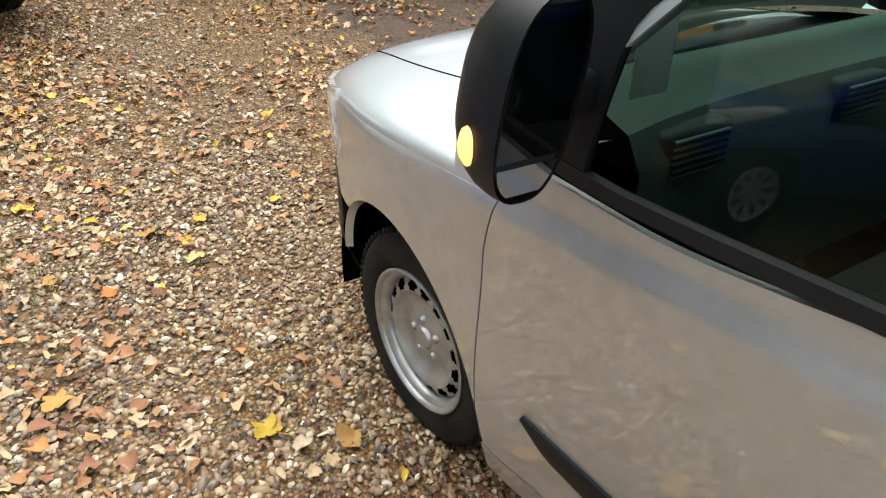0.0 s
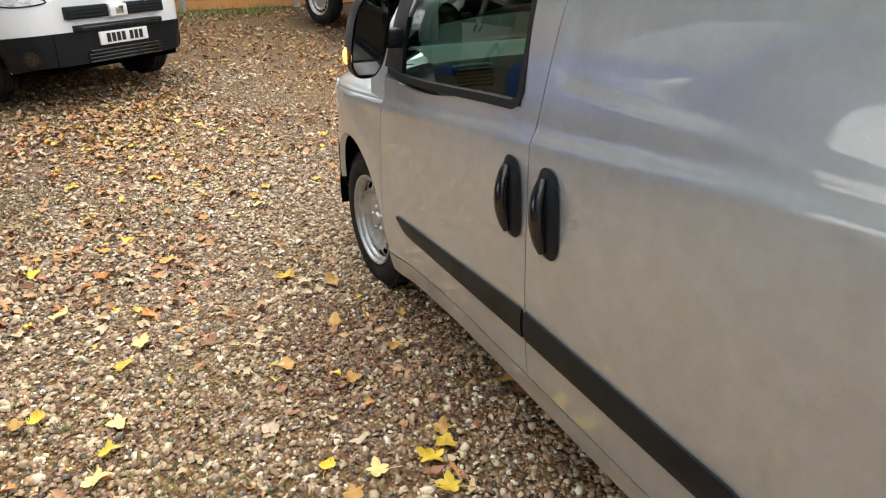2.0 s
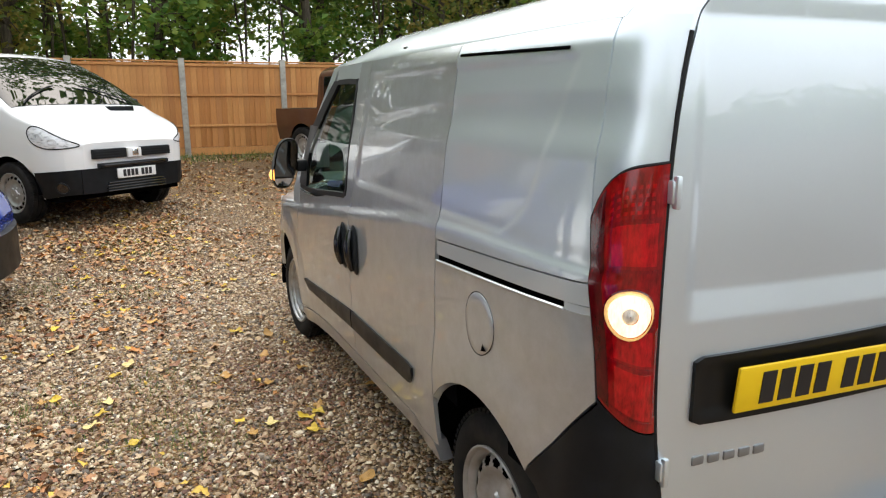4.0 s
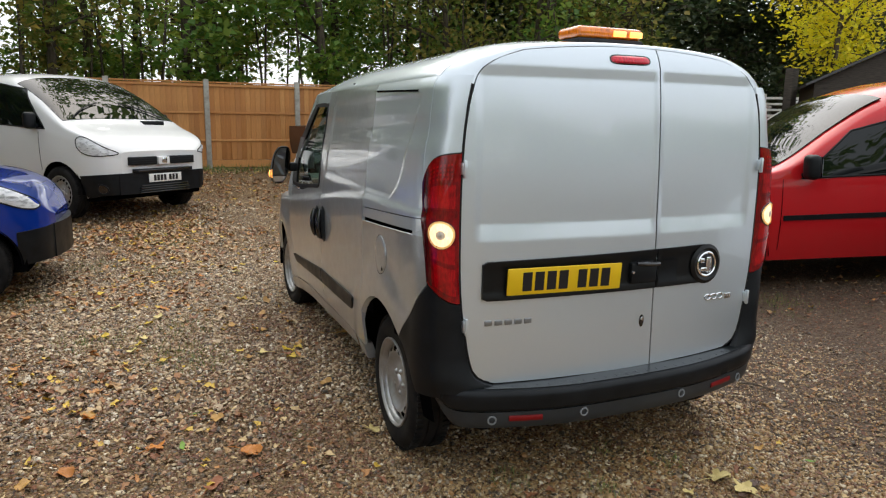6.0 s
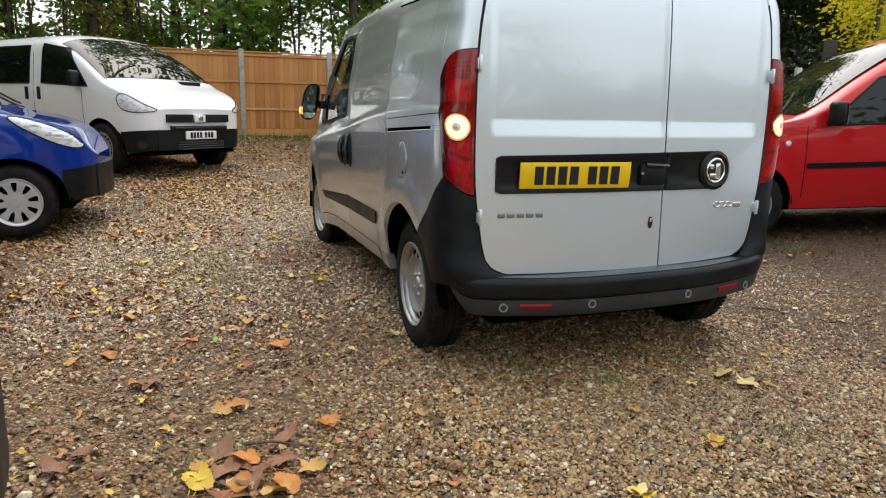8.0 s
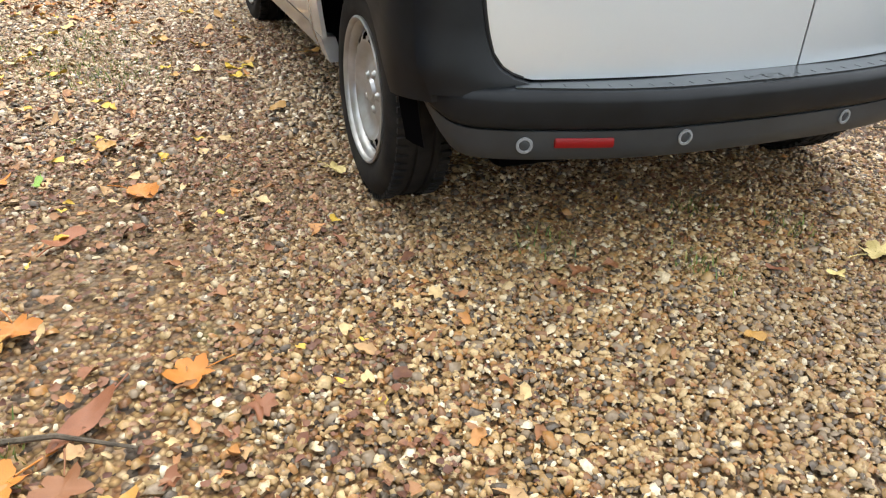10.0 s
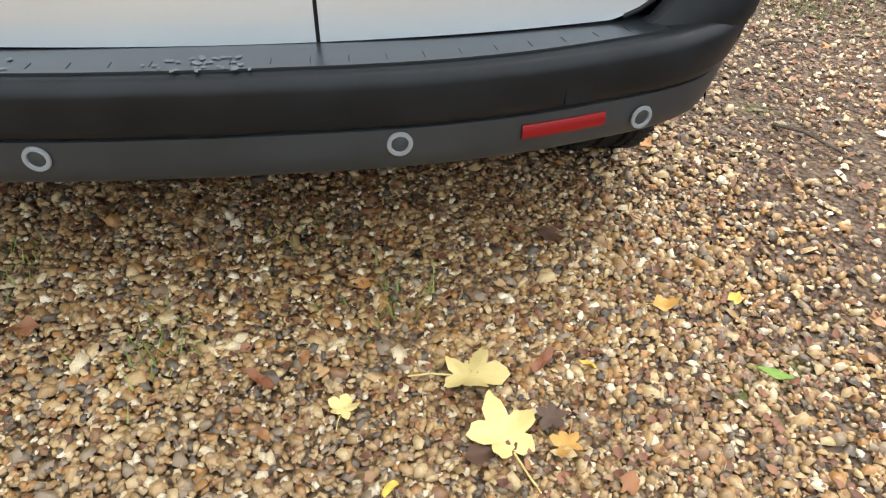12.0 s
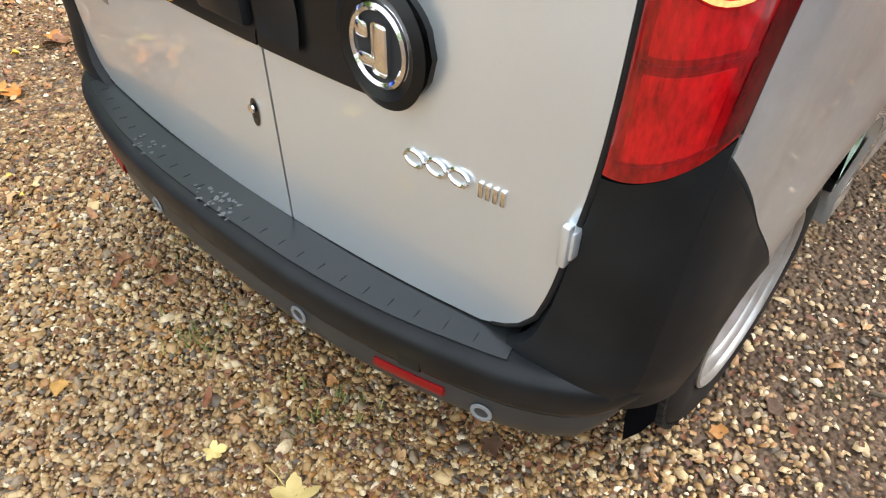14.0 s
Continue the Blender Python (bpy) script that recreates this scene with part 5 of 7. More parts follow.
# white long van, nose to the right of the yard
white_van, shell, at = build_vehicle(
    "delivery_van", "white van with black bumper and sloping bonnet on gravel", "van",
    stand(-2.36, 8.44, -140) @ pose(0, -3.95, 0), white_paint, 4.78, 0.955, 0.27,
    ((0, 1.14), (3.3, 1.14), (3.9, 1.10), (4.4, 0.99), (4.65, 0.90), (4.78, 0.80)),
    ((0, 1.87), (0.3, 1.90), (2.6, 1.91), (2.95, 1.88), (3.2, 1.79), (3.6, 1.58), (4.03, 1.29), (4.15, 1.22), (4.45, 1.11), (4.66, 1.01), (4.78, 0.88)),
    ((0, 0.95), (0.3, 1.0), (3.7, 1.0), (4.2, 0.985), (4.5, 0.94), (4.66, 0.86), (4.74, 0.76), (4.78, 0.64)),
    (0.87, 4.00), 0.335, 0.405, WHEEL, dark_glass,
    (((0.25, 1.20), (1.30, 1.20), (1.30, 1.72), (0.30, 1.72)), ((1.42, 1.20), (2.42, 1.20), (2.42, 1.72), (1.42, 1.72)), ((2.72, 1.20), (3.80, 1.15), (3.28, 1.66), (2.74, 1.74))),
    (4.04, 3.08, 0.84), 0.10, 11.0, "", black_plastic, 0.60, (4.565, 0.925, 0.205, 0.096, -0.34, -0.40), head_lens, None,
    ((2.52, 0.36, 1.86, -0.02), (3.66, 0.62, 1.12, 0.0), (1.36, 0.36, 1.86, 0.0)), ((2.66, 1.06, True), (2.36, 1.06, True)), None, (3.62, 1.24), (plate_white, 0.47),
    ((-0.52, -0.10, 0.700, 0.805, 0.015, black_plastic), (0.10, 0.52, 0.700, 0.805, 0.015, black_plastic), (-0.50, -0.11, 0.722, 0.730, 0.022, inner_dark), (-0.50, -0.11, 0.750, 0.758, 0.022, inner_dark), (-0.50, -0.11, 0.778, 0.786, 0.022, inner_dark), (0.11, 0.50, 0.722, 0.730, 0.022, inner_dark), (0.11, 0.50, 0.750, 0.758, 0.022, inner_dark), (0.11, 0.50, 0.778, 0.786, 0.022, inner_dark), (-0.46, 0.46, 0.600, 0.650, 0.040, black_plastic), (-0.42, 0.42, 0.612, 0.640, 0.044, gloss_black), (-0.09, 0.09, 0.695, 0.80, 0.03, white_paint), (-0.04, 0.04, 0.715, 0.79, 0.042, chrome), (-0.40, 0.40, 0.335, 0.350, 0.040, gloss_black), (-0.40, 0.40, 0.365, 0.380, 0.040, gloss_black), (-0.40, 0.40, 0.395, 0.410, 0.040, gloss_black), (-0.38, 0.38, 0.425, 0.440, 0.040, gloss_black)))
for sg in (-1, 1):
    fog = part("fog_lamp_ring", tube(bmesh.new(), [at(sg, 4.655 + 0.050 * math.cos(q), 0.405 + 0.058 * math.sin(q), 0.018) for q in [2 * math.pi * i / 24 for i in range(25)]], 0.008, 6), black_plastic, white_van)
    bm = bmesh.new()
    grid(bm, lambda u, v: at(sg, 4.655 + 0.046 * max(v, 0.02) * math.cos(2 * math.pi * u), 0.405 + 0.054 * max(v, 0.02) * math.sin(2 * math.pi * u), 0.0165), 24, 3, sg > 0, True)
    part("fog_lamp_blank", bm, gloss_black, fog)
part("bonnet_vent", boxed(-0.60, -0.26, 4.05, 4.17, 1.20, 1.262, 0.008), black_plastic, white_van)

BELT_S = ((0, 1.05), (2.9, 1.03), (3.3, 1.00), (3.68, 0.93), (3.88, 0.83), (4.02, 0.68))
TOP_S = ((0, 1.78), (0.3, 1.83), (2.1, 1.83), (2.4, 1.76), (2.75, 1.50), (3.20, 1.14), (3.32, 1.10), (3.68, 1.01), (3.88, 0.90), (4.02, 0.71))
WID_S = ((0, 0.93), (0.3, 1.0), (3.0, 1.0), (3.4, 0.985), (3.6, 0.955), (3.75, 0.905), (3.86, 0.84), (3.94, 0.75), (3.99, 0.64), (4.02, 0.50))
PANES_S = (((2.0, 1.08), (2.95, 1.06), (2.42, 1.56), (2.02, 1.62)), ((0.95, 1.08), (1.9, 1.08), (1.9, 1.62), (0.98, 1.62)))
small = dict(hubs=(0.66, 3.40), wheel_r=0.315, arch_r=0.385, glass_mat=dark_glass, side_panes=PANES_S, boxy=10.0, screen_y=(3.20, 2.36, 0.84), bumper_mat=black_plastic, bumper_top=0.62,
             lamp=(3.67, 0.925, 0.27, 0.066, -0.44, 0.30), seams=((1.95, 0.36, 1.7, 0.0), (3.02, 0.40, 1.0, 0.0)), mirror_at=(2.82, 1.14))
blue_van, shell, at = build_vehicle("small_van", "bright blue small van with silver wheel trims, nose outward", "van", stand(-3.28, 4.88, -90) @ Matrix.Scale(0.95, 4) @ pose(0, -3.40, 0), blue_paint, 4.02, 0.90, 0.26, BELT_S, TOP_S, WID_S, wheel_set=ALLOY, group="vans parked in a row", **small)
white_small, shell, at = build_vehicle("small_van", "white small van with black bumper, nose outward", "van", stand(-3.78, 2.30, -90) @ pose(0, -3.40, 0), white_paint, 4.02, 0.88, 0.26, BELT_S, TOP_S, WID_S, wheel_set=WHEEL, group="vans parked in a row", plate_mat=(plate_white, 0.40), **small)
dark_blue, shell, at = build_vehicle("small_van", "dark blue small van with black bumper close to the path", "van", stand(-2.90, -1.0, -90) @ Matrix.Scale(0.93, 4) @ pose(0, -3.40, 0), blue_paint, 4.02, 0.88, 0.26, BELT_S, TOP_S, WID_S, wheel_set=ALLOY, group="vans parked in a row", **small)

for car in (blue_van, dark_blue):
    for sg in (-1, 1):
        bm = bmesh.new()
        grid(bm, lambda u, v: at(sg, 3.84 + 0.055 * max(v, 0.02) * math.cos(2 * math.pi * u), 0.42 + 0.045 * max(v, 0.02) * math.sin(2 * math.pi * u), 0.017), 20, 3, sg > 0, True)
        part("fog_lamp", bm, gloss_black, car)

# red van across the yard
red_van, shell, at = build_vehicle(
    "small_van", "red small van with black side strip and black mirror", "van", pose(3.02, 3.06, ground_z(3.02, 3.06), -2.6, 0, 70) @ pose(0, -3.46, 0), red_paint, 4.30, 0.83, 0.26,
    ((0, 1.02), (2.6, 0.99), (3.2, 0.97), (3.8, 0.88), (4.1, 0.76), (4.30, 0.62)),
    ((0, 1.76), (0.3, 1.81), (1.35, 1.82), (1.8, 1.77), (2.15, 1.65), (2.5, 1.43), (2.95, 1.11), (3.15, 1.05), (3.45, 1.01), (3.8, 0.95), (4.1, 0.82), (4.30, 0.65)),
    ((0, 0.93), (0.3, 1.0), (3.0, 1.0), (3.6, 0.965), (3.9, 0.88), (4.15, 0.76), (4.30, 0.62)), (0.74, 3.46), 0.305, 0.375, WHEEL, dark_glass,
    (((1.72, 1.00), (2.84, 0.985), (2.40, 1.375), (1.74, 1.53)), ((0.95, 1.01), (1.60, 1.00), (1.60, 1.54), (0.97, 1.56))),
    (3.02, 2.06, 0.84, 0.78), 0.09, 11.0, "", red_paint, 0.52, (3.90, 0.745, 0.26, 0.06, -0.22, 0.2), head_lens, (0.9, 2.98, 0.62, 0.665),
    ((1.66, 0.34, 1.6, 0.0), (3.00, 0.36, 0.98, 0.0)), ((1.86, 0.86, False),), None, (2.80, 1.07), None)
bm = boxed(-0.72, 0.72, 1.5, 3.1, 0.45, 0.80, 0.03)
box(bm, -0.62, -0.14, 1.62, 1.78, 0.80, 1.36, 0.05, 3)
box(bm, 0.14, 0.62, 1.62, 1.78, 0.80, 1.36, 0.05, 3)
part("seats", bm, inner_dark, red_van)

bm = bmesh.new()
spun(bm, [(0.001, -0.012), (0.018, -0.010), (0.026, 0.0)], 16, at(-1, 3.16, 0.84, 0.002), "x")
part("side_repeater", bm, clear_lens, red_van)

# grey car at the edge of the yard
grey_car, shell, at = build_vehicle(
    "car", "grey metallic car with rounded bumper", "car", stand(2.95, -0.30, 90) @ pose(0, -3.35, 0), grey_paint, 4.25, 0.86, 0.20,
    ((0, 0.92), (3.0, 0.92), (3.6, 0.82), (4.0, 0.70), (4.25, 0.55)),
    ((0, 1.0), (0.3, 1.25), (0.9, 1.45), (2.0, 1.46), (2.4, 1.36), (3.1, 0.98), (3.6, 0.90), (4.0, 0.76), (4.25, 0.58)),
    ((0, 0.93), (0.3, 1.0), (3.0, 1.0), (3.6, 0.965), (3.9, 0.88), (4.1, 0.78), (4.25, 0.64)), (0.75, 3.35), 0.305, 0.37, ALLOY, dark_glass,
    (((1.0, 0.95), (2.7, 0.95), (2.2, 1.28), (1.1, 1.32)),), (3.05, 2.15, 0.8), 0.2, 8.0, "", grey_paint, 0.50, (3.85, 0.66, 0.28, 0.05, -0.15, 0.2), head_lens, None, (), (), None, (2.6, 1.0), None)

# brown pick-up with an upright cab, by the fence
pick, shell, at = build_vehicle(
    "pickup_truck", "matt brown pick-up truck with upright cab beside the fence", "pickup", stand(2.05, 10.15, 203, 0.08) @ Matrix.Scale(0.88, 4) @ pose(0, -2.3, 0), brown_paint, 4.60, 0.86, 0.52,
    ((0, 1.12), (4.0, 1.12), (4.60, 1.10)),
    ((0, 1.14), (1.38, 1.14), (1.42, 1.95), (2.95, 1.97), (3.0, 1.94), (3.22, 1.24), (3.3, 1.22), (4.5, 1.20), (4.60, 1.12)),
    ((0, 1.0), (4.5, 1.0), (4.60, 0.97)), (0.85, 3.75), 0.39, 0.46, WHEEL, dark_glass,
    (((1.62, 1.20), (2.10, 1.20), (2.10, 1.72), (1.62, 1.72)), ((2.24, 1.20), (3.02, 1.20), (2.92, 1.72), (2.24, 1.72))), (3.20, 3.02, 0.12), 0.03, 9.0, "", None, 0.5,
    None, None, None, ((2.17, 0.6, 1.8, 0.0), (1.52, 0.6, 1.8, 0.0), (3.10, 0.6, 1.1, 0.0)), ((2.32, 1.05, False),), None, (3.10, 1.40), None)
# pale base colour paints the sky's reflection on the upright pane
pale_screen = material("sky_pale_windscreen_glass", (0.42, 0.45, 0.48), 0.12, 0.0, 0.6)
frame_ = part("windscreen_frame", boxed(-0.80, 0.80, 3.205, 3.245, 1.22, 1.96, 0.015), black_plastic, pick)
part("windscreen_pane", boxed(-0.74, 0.74, 3.246, 3.252, 1.30, 1.90, 0.002), pale_screen, frame_)
part("load_bed_well", boxed(-0.74, 0.74, 0.08, 1.34, 1.142, 1.146), inner_dark, pick)

# ---------------------------------------------------------------- fence
wood = material("orange_brown_fence_wood", (0.35, 0.17, 0.06), 0.75)
k = Nodes(wood)
grain = k.noise(5, 6, 0.6, k.stretch(14, 14, 1.2))
blot = k.noise(2.2, 4, 0.6)
tone = k.ramp(k.random_object(), (0.0, (0.54, 0.225, 0.062)), (0.4, (0.64, 0.29, 0.085)), (0.75, (0.70, 0.35, 0.115)), (1.0, (0.48, 0.20, 0.062)))
shade = k.mix(k.ramp(grain, (0.3, 0.0), (0.75, 0.55)), tone, (0.32, 0.135, 0.045))
k.to("Base Color", k.mix(k.ramp(blot, (0.45, 0.0), (0.8, 0.4)), shade, (0.30, 0.15, 0.065)))
k.bump(grain, 0.4, 0.004)
concrete = material("grey_concrete", (0.42, 0.40, 0.36), 0.9)
k = Nodes(concrete)
k.to("Base Color", k.ramp(k.noise(9, 6, 0.65), (0.3, (0.27, 0.25, 0.21)), (0.6, (0.44, 0.42, 0.37)), (0.8, (0.52, 0.50, 0.45))))
k.bump(k.noise(60, 4), 0.4, 0.004)

FENCE_Y, BAY, POST_X = 13.3, 1.90, -0.88
board_meshes = []
for i in range(4):
    bm = boxed(-0.058, 0.058, -0.011, 0.006, 0.0, 1.60, 0.003, 1)
    for v in bm.verts:
        v.co.y += 0.006 * (v.co.x / 0.058) + random.uniform(-0.001, 0.001)
    board_meshes.append(finish("board", bm, wood))
post_me = finish("fence_post", boxed(-0.055, 0.055, -0.055, 0.055, -0.1, 1.86, 0.012), concrete)
rail_me = finish("rail", boxed(-BAY / 2 + 0.06, BAY / 2 - 0.06, -0.040, -0.012, 0, 0.045, 0.006, 1), wood)
cap_me = finish("capping", boxed(-BAY / 2 + 0.058, BAY / 2 - 0.058, -0.035, 0.03, 0, 0.03, 0.005, 1), wood)
kick_me = finish("gravel_board", boxed(-BAY / 2 + 0.056, BAY / 2 - 0.056, -0.02, 0.015, 0, 0.15, 0.004, 1), wood)
for i in range(-9, 7):
    x = POST_X + BAY * i
    z = ground_z(x, FENCE_Y) - 0.01
    tagged(new("fence_post", post_me), "grey concrete fence post between timber panels", "fence post", "fence posts").matrix_basis = pose(x, FENCE_Y, z)
    fp = empty("timber_fence", "orange-brown feather-edge timber fence bay between concrete posts", "fence", "fence bays")
    zc = ground_z(x + BAY / 2, FENCE_Y)
    fp.matrix_basis = pose(x + BAY / 2, FENCE_Y, zc)
    for nm, me, zz in (("capping", cap_me, 1.775), ("rail", rail_me, 1.70), ("rail", rail_me, 1.14), ("rail", rail_me, 0.56), ("gravel_board", kick_me, 0.01)):
        o = new(nm, me)
        o.parent = fp
        o.location = (0, 0, zz)
    for b in range(17):
        o = new("board", board_meshes[b % 4])
        o.parent = fp
        o.matrix_basis = pose(-BAY / 2 + 0.108 + b * (BAY - 0.216) / 16, random.uniform(-0.002, 0.002), 0.165 + random.uniform(-0.003, 0.003))

# ---------------------------------------------------------------- gate, shed, posts
white_timber = material("white_painted_timber", (0.75, 0.74, 0.71), 0.6)
dark_timber = material("dark_weathered_timber", (0.05, 0.042, 0.035), 0.85)
k = Nodes(dark_timber)
k.to("Base Color", k.ramp(k.noise(6, 5, 0.6, k.stretch(1, 1, 10)), (0.3, (0.03, 0.025, 0.02)), (0.7, (0.085, 0.07, 0.055))))
felt = material("grey_roof_felt", (0.10, 0.10, 0.10), 0.9)

gate = empty("field_gate", "white painted five-bar timber gate with braces", "gate")
for x in (0.0,):
    part("gate_post", boxed(-0.10, 0.10, -0.10, 0.10, 0.0, 1.22, 0.03), white_timber, gate)
part("gate_post", boxed(2.95, 3.13, -0.09, 0.09, 0.0, 1.15, 0.03), white_timber, gate)
for j in range(5):
    part("gate_bar", boxed(0.14, 2.93, -0.02, 0.02, 0.14 + 0.20 * j, 0.22 + 0.20 * j, 0.006), white_timber, gate)
part("gate_stile", boxed(0.14, 0.23, -0.035, 0.035, 0.08, 1.12, 0.006), white_timber, gate)
part("gate_stile", boxed(2.84, 2.93, -0.035, 0.035, 0.08, 1.06, 0.006), white_timber, gate)
part("gate_brace", tube(bmesh.new(), [(0.2, -0.035, 0.15), (1.5, -0.035, 0.98)], 0.035, 6), white_timber, gate)
part("gate_brace", tube(bmesh.new(), [(2.8, -0.035, 0.15), (1.5, -0.035, 0.98)], 0.035, 6), white_timber, gate)
gate.matrix_basis = pose(17.5, 16.0, ground_z(17.5, 16.0) - 0.05, 0, 0, -20)

shed = empty("shed", "dark weathered timber shed with felted gable roof", "shed")
for x0, x1, y0, y1 in ((0, 4.2, 0, 0.05), (0, 4.2, 3.4, 3.45), (0, 0.05, 0.05, 3.4), (4.15, 4.2, 0.05, 3.4)):
    part("wall", boxed(x0, x1, y0, y1, 0, 2.0), dark_timber, shed)
for y in (0.0, 3.4):
    bm = bmesh.new()
    a = [bm.verts.new((x, yy, z)) for yy in (y, y + 0.05) for x, z in ((0, 2.0), (4.2, 2.0), (2.1, 3.05))]
    bm.faces.new(a[2::-1])
    bm.faces.new(a[3:])
    for i, j in ((0, 1), (1, 2), (2, 0)):
        bm.faces.new((a[i], a[j], a[3 + j], a[3 + i]))
    part("gable", bm, dark_timber, shed)
for sgn in (0, 1):
    bm = bmesh.new()
    x0, x1 = (-0.2, 2.1) if sgn == 0 else (4.4, 2.1)
    box(bm, 0, 2.56, -0.15, 3.6, 0.0, 0.06)
    bm.transform(Matrix.Translation((x0, 0, 1.91)) @ Matrix.Rotation(math.pi if sgn else 0, 4, "Z") @ Matrix.Translation((0, -3.45 if sgn else 0, 0)) @ Matrix.Rotation(-math.atan2(1.15, 2.3), 4, "Y"))
    part("roof", bm, felt, shed)
for i in range(13):
    part("cladding_board", boxed(0.0, 4.2, -0.022, -0.002, 0.02 + 0.152 * i, 0.165 + 0.152 * i, 0.004, 1), dark_timber, shed)
shed.matrix_basis = pose(11.75, 9.1, ground_z(11.75, 9.0) - 0.05, 0, 0, -44) @ Matrix.Scale(0.86, 4)
post = thing("timber_post", boxed(-0.14, 0.14, -0.10, 0.10, 0.0, 2.0, 0.02), dark_timber, "weathered upright timber post near the shed", "post")
post.matrix_basis = pose(12.3, 10.2, ground_z(12.3, 10.2) - 0.03, 0, 0, 15)

# ---------------------------------------------------------------- trees
def leaf_material(name, a, b, c):
    m = material(name, a, 0.55)
    k = Nodes(m)
    k.to("Base Color", k.ramp(k.random_island(), (0.0, a), (0.5, b), (1.0, c)))
    k.p.inputs["Transmission Weight"].default_value = 0.0
    n, l = m.node_tree.nodes, m.node_tree.links
    t, x = n.new("ShaderNodeBsdfTranslucent"), n.new("ShaderNodeMixShader")
    l.new(k.ramp(k.random_island(), (0.0, tuple(min(1, q * 1.6) for q in a)), (1.0, tuple(min(1, q * 1.6) for q in c))), t.inputs[0])
    x.inputs[0].default_value = 0.45
    l.new(k.p.outputs[0], x.inputs[1])
    l.new(t.outputs[0], x.inputs[2])
    l.new(x.outputs[0], n["Material Output"].inputs[0])
    return m


green_leaf = leaf_material("green_leaves", (0.068, 0.160, 0.028), (0.120, 0.236, 0.039), (0.250, 0.310, 0.049))
olive_leaf = leaf_material("olive_leaves", (0.092, 0.145, 0.030), (0.150, 0.195, 0.038), (0.330, 0.255, 0.056))
dark_leaf = leaf_material("dark_evergreen_needles", (0.023, 0.047, 0.018), (0.044, 0.068, 0.026), (0.091, 0.104, 0.039))
yellow_leaf = leaf_material("yellow_leaves", (0.74, 0.58, 0.02), (0.86, 0.68, 0.03), (0.52, 0.52, 0.03))
bark = material("bark", (0.09, 0.07, 0.05), 0.9)
k = Nodes(bark)
rid = k.noise(5, 6, 0.65, k.stretch(6, 6, 0.8))
k.to("Base Color", k.ramp(rid, (0.3, (0.035, 0.028, 0.020)), (0.6, (0.11, 0.088, 0.062)), (0.8, (0.16, 0.15, 0.11))))
k.bump(rid, 0.6, 0.02)


def leaf_mesh(name, centres, size, mat, rng, droop=0.3, long=1.0):
    """Many small folded leaves, one at each centre."""
    n = len(centres)
    c = np.asarray(centres)
    s = size * rng.uniform(0.6, 1.4, n)
    base = np.array([(0, -0.5 * long, 0), (0.36, -0.05, 0.10), (0, 0.55 * long, -0.08), (-0.36, -0.05, 0.10)])
    a, b, g = rng.uniform(0, 2 * np.pi, n), rng.normal(0.0, 0.8, n) + droop, rng.uniform(0, 2 * np.pi, n)
    ca, sa, cb, sb, cg, sg = np.cos(a), np.sin(a), np.cos(b), np.sin(b), np.cos(g), np.sin(g)
    v = base[None] * s[:, None, None]
    x, y, z = v[..., 0], v[..., 1], v[..., 2]
    x, y = x * cg[:, None] - y * sg[:, None], x * sg[:, None] + y * cg[:, None]
    y, z = y * cb[:, None] - z * sb[:, None], y * sb[:, None] + z * cb[:, None]
    x, y = x * ca[:, None] - y * sa[:, None], x * sa[:, None] + y * ca[:, None]
    v = np.stack([x, y, z], -1) + c[:, None]
    me = bpy.data.meshes.new(name)
    me.vertices.add(n * 4)
    me.vertices.foreach_set("co", v.reshape(-1))
    idx = np.arange(n)[:, None] * 4
    f = np.concatenate([idx + np.array([0, 1, 2]), idx + np.array([0, 2, 3])], 1).reshape(-1)
    me.loops.add(len(f))
    me.loops.foreach_set("vertex_index", f.astype(np.int32))
    me.polygons.add(n * 2)
    me.polygons.foreach_set("loop_start", np.arange(0, n * 6, 3, dtype=np.int32))
    me.update()
    me.materials.append(mat)
    return me


